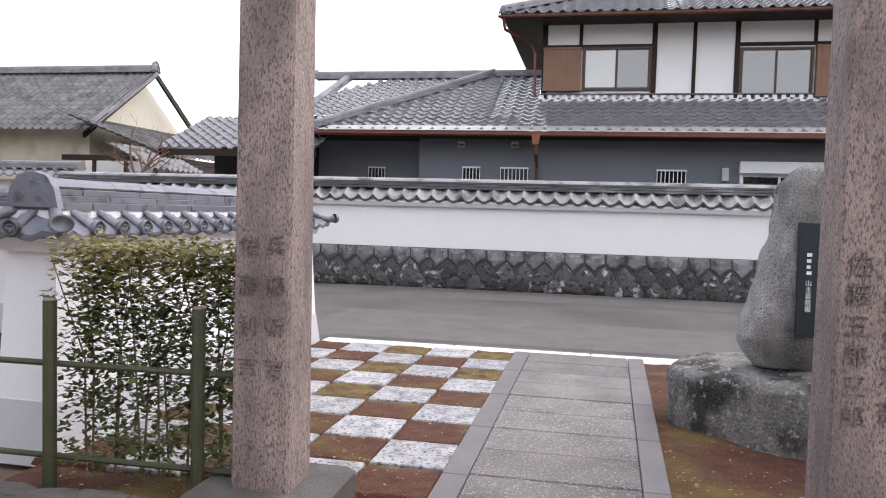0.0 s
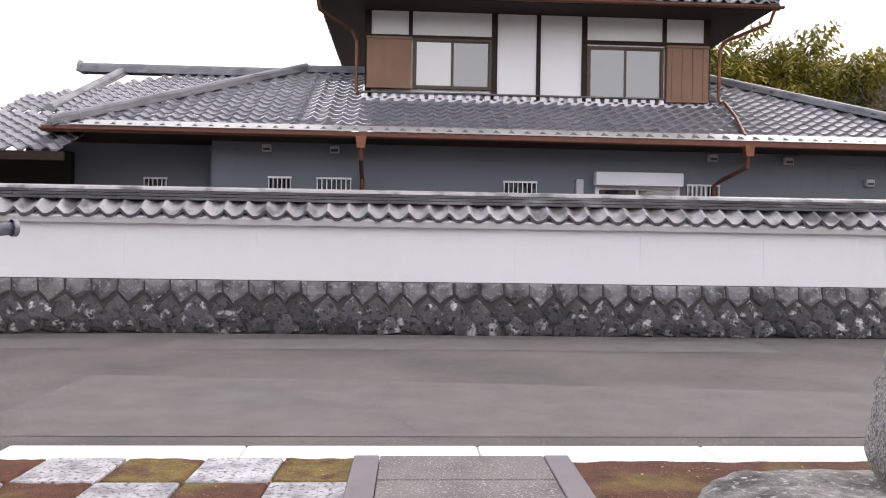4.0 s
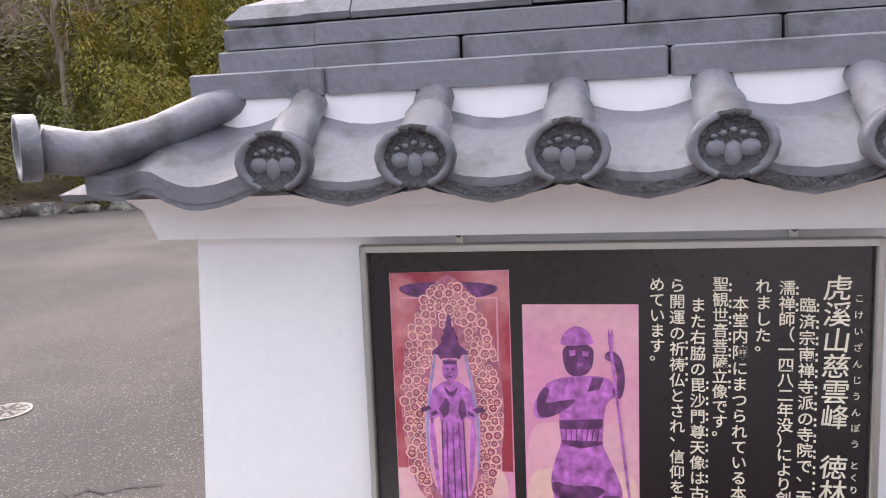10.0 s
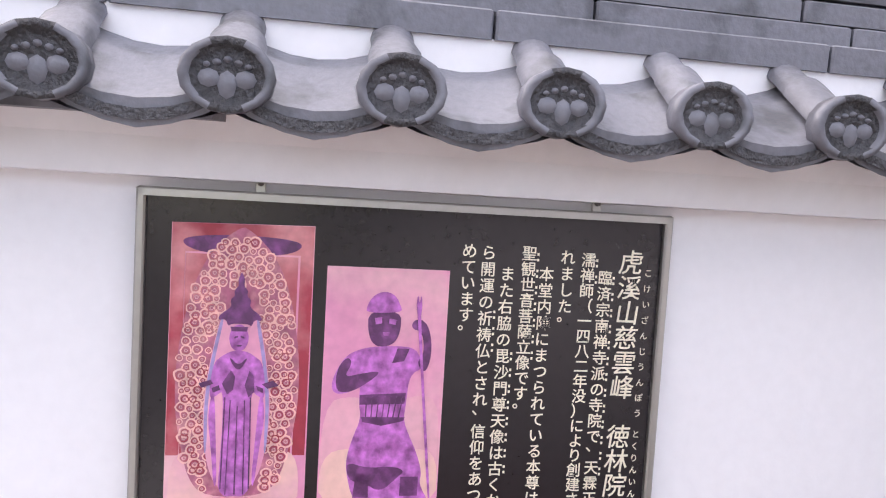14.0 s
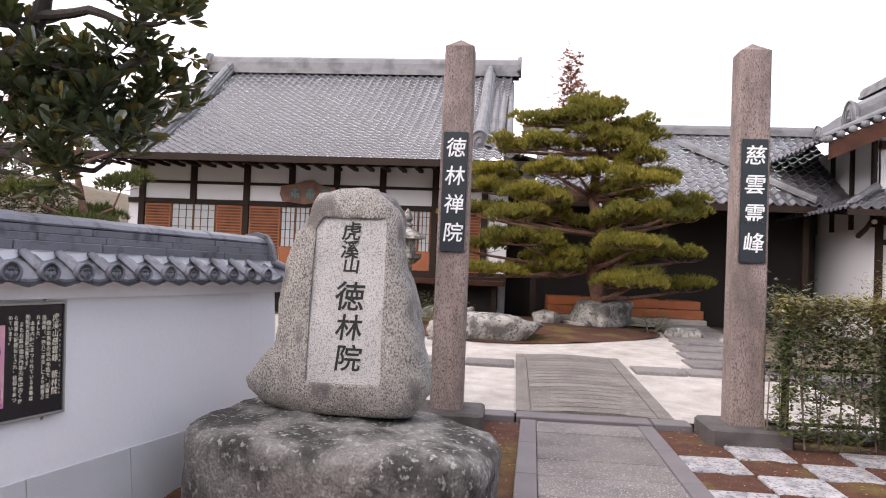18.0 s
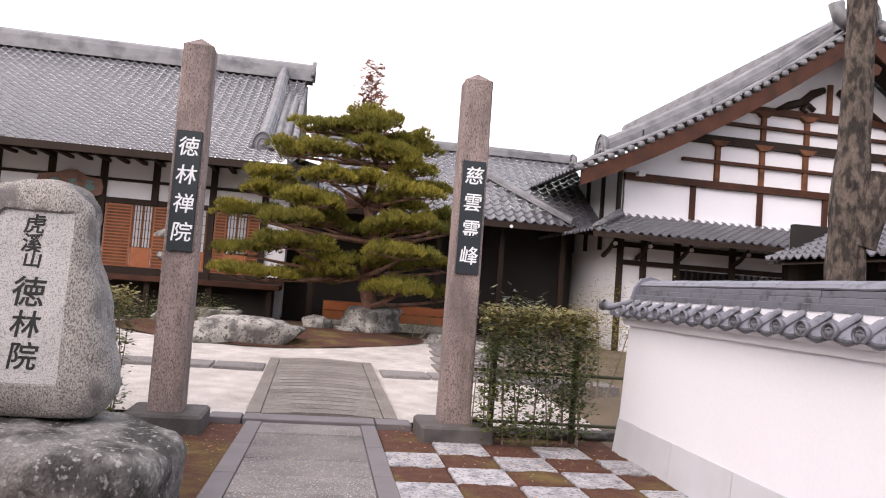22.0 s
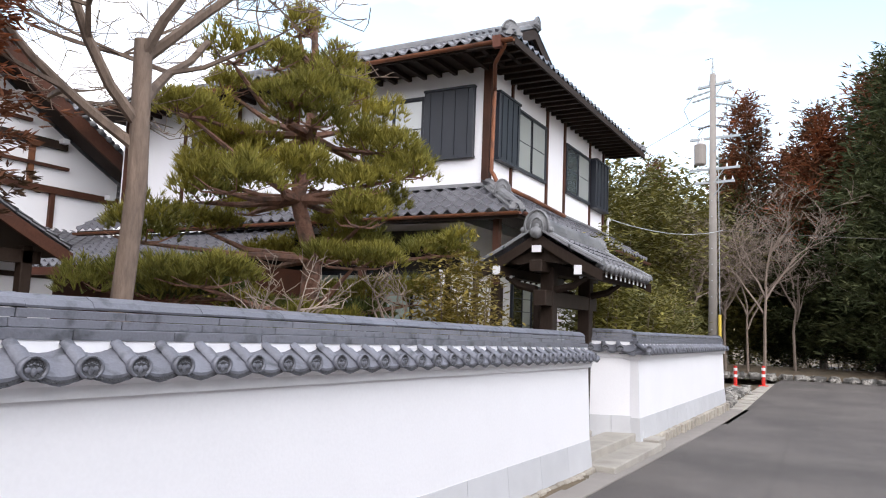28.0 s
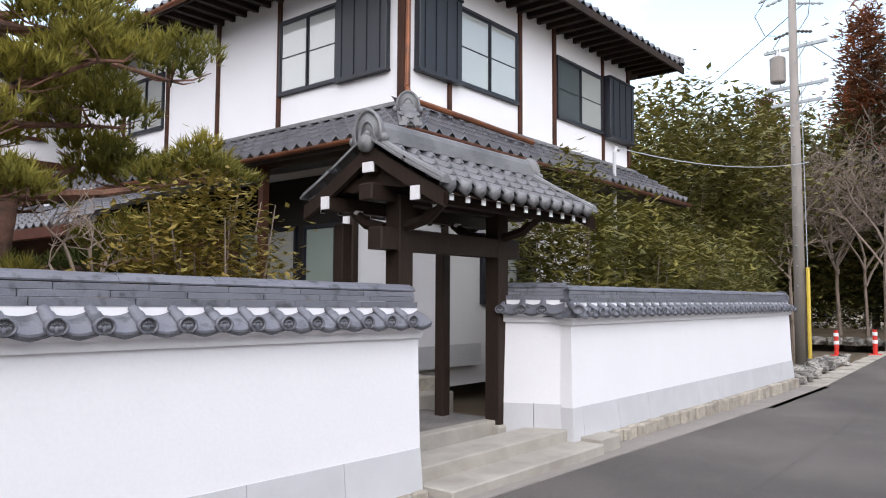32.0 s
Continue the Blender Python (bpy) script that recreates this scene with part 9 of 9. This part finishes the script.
def twig_mesh(seed, h):
    rng_ = random.Random(seed)
    b, tp = B(), []
    b.tube([(0, 0, -.3), (.1, 0, h * .3), (0, .1, h * .45)], [.08, .065, .05], 6, caps=False)
    for k in range(4):
        a = 6.283 * k / 4 + rng_.uniform(-.4, .4)
        grow(b, Vector((0, .05, h * rng_.uniform(.3, .45))), Vector((math.cos(a) * .5, math.sin(a) * .5, .9)), h * .24, .055, 5, rng_, tp, .4, .55, (2, 3), .6, 3, .12, 4, .008)
    return b.mesh("branches", TWIG)
twigs = [twig_mesh(s, h) for s, h in ((1, 8), (2, 9), (3, 7))]
def wood_tree(x, y, z, s, k):
    t = thing("bare_woodland_tree", "leafless grey woodland tree on the slope", "bare tree", pose(x, y, z, 0, 0, rng.uniform(0, 360)) @ Matrix.Diagonal((s, s, s, 1)), "bare woodland")
    part("branchwork", twigs[k], TWIG, t, kind="stuff")
for i in range(48):
    wood_tree(rng.uniform(19, 36), rng.uniform(16.5, 36), rng.uniform(0, 1.5), rng.uniform(.7, 1.08), i % 3)
for i in range(16):
    leafy("woodland_evergreen", "dark evergreen undergrowth at the foot of the woods", (rng.uniform(18, 24), 15.5 + i * 1.1, -.1), (1.4, 1.4, rng.uniform(1.6, 2.8)), 100 + i, LEAF_WOOD, 1300, .22, .35, stems=5, group="woodland edge")
for i in range(14):
    leafy("woodland_evergreen", "dense evergreen tree among the bare woods", (rng.uniform(25, 34), 16.5 + i * 1.6, rng.uniform(0, 1.2)), (2.4, 2.4, rng.uniform(3.0, 5.5)), 500 + i, LEAF_WOOD if i % 3 else LEAF_BAMBOO_D, 1500, .30, .35, stems=4, group="woodland edge", spread=.2)
hill_ev = leafy("hillside_evergreen", "olive evergreen tree on the wooded hillside", (38, 20, far_z(38, 20) - .2), (3.0, 3.0, 6.5), 540, LEAF_OLIVE, 4200, .42, .36, stems=5, cat="tree", group="wooded hillside", hollow=.2, spread=.3)
for i in range(34):
    x, y = 34 + 12 * ((i * .618) % 1), 15.5 + 25 * ((i + .5) / 34)
    s = .62 + .3 * ((i * .37) % 1)
    copy_thing(hill_ev, pose(x, y, far_z(x, y) - .2, 0, 0, i * 67) @ Matrix.Diagonal((s, s, s, 1)))
for i, (x, y, s, h) in enumerate(((17.0, 16.6, .7, 1.5), (21.0, 13.8, .5, .9), (23, 9.5, .7, .6), (22.4, 11.6, .4, .7), (22.5, 6.0, .6, .6))):
    leafy("clipped_shrub", "rounded clipped shrub at the edge of the car park", (x, y, -.1), (s, s, h), 120 + i, LEAF_HEDGE, 1100, .08, stems=3, hollow=.2)
for i in range(9):
    solid("edge_rock", lump(rng.uniform(.25, .6), .3, rng.uniform(.15, .35), 140 + i, .25, 8), ROCK_G, "low edging rock between car park and bamboo", "rock", m=pose(19.3 + .26 * i, 16.2 - i * .8, -.12, 0, 0, rng.uniform(0, 180)), group="edging rocks", smooth=True)
solid("corner_boulder", lump(.75, .5, .95, 160, .25, 12), ROCK, "dark pointed boulder at the end of the stone wall", "rock", m=pose(15.4, 14.9, -.2, 0, 0, 30), smooth=True)
for i in range(26):
    x, y = 58 + rng.uniform(0, 30), -20 + i * 5.5
    t = spray_conifer("ridge_conifer", "dark conifer on the distant ridge", (x, y, far_z(x, y) - .1), rng.uniform(7, 9.5), 2.3, 200 + i, CEDAR_G, 1.2, .3, 1.0) if i < 3 else None
    if t:
        keep_ridge = t
    else:
        copy_thing(keep_ridge, pose(x, y, far_z(x, y) - .1, 0, 0, i * 37))

far_c = spray_conifer("distant_conifer", "thin reddish conifer in the far tree line behind the garden", (44, -40, 0), 12, 1.5, 251, CEDAR_R, 1.5, .5, .5, CEDAR_G)
for i in range(13):
    copy_thing(far_c, pose(36 + 1.9 * i + (i * 7 % 3) * .6, -42 + (i * 5 % 4), 2.5, 0, 0, i * 47) @ Matrix.Diagonal((1, 1, .72 + .07 * (i * 3 % 5), 1)))
side_pads = [(.1 + .8 * math.cos(k * 2.4), .8 * math.sin(k * 2.4), 1.6 + .28 * k, .62 - .03 * k, .32) for k in range(9)]
pine("garden_pine", "small dark garden pine behind the east wing", (9.8, -3.0, .15), [(0, 0, 0), (.1, .1, 1.0), (-.1, 0, 2.0), (.1, .1, 3.0), (0, 0, 4.1)], side_pads, 8, NEEDLE_D, .13, .012, 1.1, .13)

# ---- west end of the road: woods, pole, cones, car ----
west = [spray_conifer("tall_cedar", "tall cedar with russet upper sprays at the end of the road", (-47, 5.6, 0), 14.6, 1.9, 301, CEDAR_R, 3, 1.5, .40, CEDAR_G), spray_conifer("tall_cedar", "tall dark cedar at the end of the road", (-42, 12.3, 0), 14.5, 3.2, 302, CEDAR_G, 1.0, 1.7, .45), spray_conifer("tall_cedar", "broad russet cedar at the end of the road", (-45, 9.2, 0), 13.0, 2.9, 303, CEDAR_R, 1.0, 1.9, .42, CEDAR_G)]
for i, (x, y, s, k) in enumerate(((-46, 11.6, 1.14, 2), (-44, 16.5, 1.1, 1), (-49, 7.6, .92, 2), (-52, 14, 1.2, 0), (-51, 18, 1.15, 1), (-60, 10, 1.0, 1), (-55, -1.0, .92, 0), (-60, 3, 1.0, 1))):
    copy_thing(west[k], pose(x, y, 0, 0, 0, i * 61) @ Matrix.Diagonal((s, s, s, 1)))
ev = leafy("round_evergreen", "broad evergreen tree beyond the white wall", (-35, 1.5, 0), (4.2, 4.0, 8.0), 310, LEAF_OLIVE, 15000, .36, .4, stems=8, cat="tree", hollow=.3, spread=.35)
for i, (x, y, s) in enumerate(((-40, -2, 1.12), (-44, 1.2, 1.15), (-45.5, 3.2, 1.0), (-52, 6, .9), (-50, 12, .5), (-49.5, 7.5, .5), (-51, 1, 1.1), (-48, 17, .5), (-50, -6, 1.1), (-47.5, 11, .36), (-47.5, 14.5, .4))):
    copy_thing(ev, pose(x, y, 0, 0, 0, 80 * i + 30) @ Matrix.Diagonal((s, s, s, 1)))
for i, (x, y, s) in enumerate(((-37.5, 4.6, .9), (-39, 7.2, 1.0), (-41, 5.4, 1.05), (-42, 8.2, .95), (-40.5, 6.4, .8), (-42.5, 3.4, .9))):
    wood_tree(x, y, -.2, s, i % 3)
for i in range(11):
    leafy("roadside_undergrowth", "dark undergrowth at the bend of the road", (-44.5 - rng.uniform(0, 2.5), -4 + i * 2.3, -.1), (1.8, 1.8, rng.uniform(2.2, 4.0)), 330 + i, CEDAR_G if i % 2 else LEAF_WOOD, 1500, .3, .35, stems=4, group="undergrowth at the bend", spread=.25)
leafbank = thing("leaf_litter_bank", "low stone-edged bank of brown leaf litter at the bend", "bank", kind="structure")
part("bank", B().sheet(lambda u, w: (-38.5 - 1.2 * u - 4 * w, -6 + 22 * u * 1.0, .05 + .35 * w), [i / 10 for i in range(11)], [0, .1, 1]), SOIL, leafbank)
for i in range(30):
    part("bank_stone", lump(.32, .22, .28, 400 + i % 6, .25, 6), ROCK_G, leafbank, m=pose(-38.5 - .04 * i, 8 + (i - 15) * .6, -.05, 0, 0, i * 50))

up = thing("utility_pole", "concrete utility pole with crossarms, transformer and wires", "utility pole", pose(-31.6, 6.3, -.3))
part("shaft", B().tube([(0, 0, 0), (0, 0, 11.15)], [.16, .10], 16), CONC_POLE, up, smooth=True)
for z, l_, a in ((10.75, .62, 70), (8.85, .85, 82), (7.75, .85, 82), (7.28, .68, 82)):
    arm = part("crossarm", B().box(-l_, l_, -.04, .04, -.04, .04), GALV, up, m=pose(0, .05, z, 0, 0, a))
    part("brace", B().tube([(.12, .05, z - .5), (.12 + .25, .45, z - .05)], .015, 6), GALV, up)
    for q in (-.9, -.5, .5, .9):
        part("insulator", B().tube([(q * l_, 0, .04), (q * l_, 0, .08), (q * l_, 0, .11), (q * l_, 0, .17)], [.02, .04, .02, .015], 8), PLASTER, arm)
for z, d, ln in ((10.55, -1, .8), (10.35, -1, .6), (10.35, 1, .55), (10.1, 1, .7), (9.3, -1, .4), (9.3, 1, .4)):
    string = part("strain_insulator", B().tube([(0, d * (.1 + ln * k / 8), z - .25 * ln * k / 8) for k in range(9)], [.02, .05, .022, .05, .022, .05, .022, .05, .02], 8), POSTBASE if z < 10 else GALV, up, "string of disc insulators")
tr = part("transformer", B().tube([(.0, -.42, 7.92), (.0, -.42, 7.96), (.0, -.42, 8.62), (.0, -.42, 8.66)], [.18, .21, .21, .16], 16), CONC_POLE, up, "grey transformer can")
for q in (-.1, .0, .1):
    part("bushing", B().tube([(q, -.42 + q, 8.64), (q, -.42 + q, 8.70), (q, -.42 + q, 8.85)], [.03, .045, .02], 8), PLASTER, tr)
for k in range(9):
    part("step_bolt", B().tube([(.13, 0, 2.2 + .55 * k), (.30, 0, 2.2 + .55 * k)], .012, 6), GALV, up)
part("top_spike", B().tube([(0, 0, 11.1), (0, .0, 11.75), (0, -.25, 11.7)], .02, 6).tube([(0, .12, 10.8), (0, 0, 11.6)], .012, 5).tube([(0, -.12, 10.8), (0, 0, 11.6)], .012, 5), GALV, up)
part("lashing", B().tube([(.1, -.6, 10.45), (.2, -.95, 9.9), (.15, -.7, 9.3), (.1, -.2, 9.2)], .012, 5).tube([(.1, .5, 10.2), (.2, .45, 9.6), (.1, .2, 9.3)], .012, 5).tube([(.08, -.3, 9.2), (.1, -.5, 8.9), (.05, -.42, 8.8)], .012, 5), POSTBASE, up, "loose black leads")
part("guard_strip", B().tube([(.10, .24, 0), (.10, .24, 2.7)], .05, 10), mat("yellow_guard", (.62, .45, .06), .5, vary=.1), up, "yellow guard on the stay wire")
part("stay_wire", B().tube([(.10, .24, 2.6), (.05, .18, 9)], .012, 5), GALV, up)
wires = thing("overhead_wire", "thin overhead wires sagging between the pole and the houses", "wire")
def sag(a, c, d, r=.012):
    a, c = Vector(a), Vector(c)
    return B().tube([a.lerp(c, k / 12) - Vector((0, 0, d * 4 * (k / 12) * (1 - k / 12))) for k in range(13)], r, 4)
for a, c, d in (((-31.7, 6.6, 5.3), (-22.8, 5.2, 4.45), .25), ((-31.7, 6.6, 5.3), (-45, 30, 6.5), .5), ((-31.7, 6.6, 8.7), (-60, 12, 9.5), .8), ((-31.7, 6.6, 9.8), (-60, -18, 10.5), .8)):
    part("wire", sag(a, c, d), GALV if d < .4 else POSTBASE, wires)
sm = thing("service_pole", "thin bent white service pipe beside the house", "pole", pose(-22.8, 5.2, 0))
part("tube", B().tube([(0, 0, 0), (0, 0, 4.35), (-.08, 0, 4.45), (-.2, 0, 4.42)], .035, 8), GRANITE_L, sm)
RED = mat("red_cone_plastic", (.62, .03, .02), .5, vary=.12)
for x, y in ((-33.6, 6.75), (-34.4, 7.6)):
    cn = thing("traffic_bollard", "red plastic bollard with white reflective bands", "bollard", pose(x, y, road_z(x) - .02), "pair of bollards")
    part("foot", B().tube([(0, 0, 0), (0, 0, .05)], [.18, .16], 14), RED, cn)
    part("tube", B().tube([(0, 0, .05), (0, 0, .75)], [.065, .06], 12), RED, cn)
    for z in (.35, .58):
        part("band", B().tube([(0, 0, z), (0, 0, z + .1)], .068, 12), PLASTER, cn, "white reflective band")
car = thing("parked_car", "white car parked beyond the wall, mostly hidden", "car", pose(-29.5, 4.6, -.05, 0, 0, 8))
part("body", B().prism([(-1.9, .3), (-1.95, .62), (-1.6, .85), (-.9, .95), (-.35, 1.38), (.95, 1.40), (1.6, .98), (1.95, .9), (1.98, .35)], -.8, .8, "y"), mat("white_car_paint", (.75, .76, .78), .25, vary=.03, bump=0), car)
part("side_glass", B().prism([(-.75, .98), (-.3, 1.32), (.9, 1.34), (1.35, 1.0)], .801, .806, "y"), PANE_DARK, car)
for x in (-1.25, 1.25):
    for y in (-.74, .74):
        w_ = part("wheel", B().tube([(x, y - .09, .3), (x, y + .09, .3)], .3, 18), POSTBASE, car)
        part("hub", B().tube([(x, y + (.09 if y > 0 else -.09), .3), (x, y + (.1 if y > 0 else -.1), .3)], .17, 12), ALU, w_)
part("headlamp", B().box(-1.97, -1.9, .45, .72, .6, .72, .02), PANE_CURTAIN, car)
dirtbank = thing("rubble_bank", "loose stones and soil at the end of the white wall", "stones", kind="structure")
for i in range(26):
    part("loose_stone", lump(rng.uniform(.12, .25), .15, rng.uniform(.12, .25), 420 + i % 5, .25, 6), ROCK_G, dirtbank, m=pose(-26.7 - .2 * i, 7.15 + .18 * math.sin(i * 2.1), road_z(-26.7 - .2 * i) + .03, 0, 0, i * 70))
pav = thing("pavement_edge", "strip of pale paving slabs beside the bend", "paving", kind="structure")
for i in range(-1, 9):
    x = -27.6 - i * .9
    part("paving_slab", B().box(x - .88, x, 7.35 + .02 * i, 7.86, road_z(x) - .1, road_z(x) + .025, .01), STEPSTONE, pav)
wf = thing("wall_9", "tiled white wall at the far bend across the road", "wall", pose(-30, 14.9, -.2), kind="structure")
part("plaster_body", B().box(-14, 6, -.15, .15, .7, 1.6), PLASTER_OLD, wf)
part("stone_base", B().box(-14, 6, -.25, .2, -.2, .7), WALLCAP, wf)
tiles(wf, "coping", lambda u, w: (u, -.45 + w, 1.65 + .5 * w), (-14, 6, .3), (0, .45, .25), lambda u, w: True)
ridge_line(wf, [(-14, 0, 1.85), (6, 0, 1.85)], .2, .25)
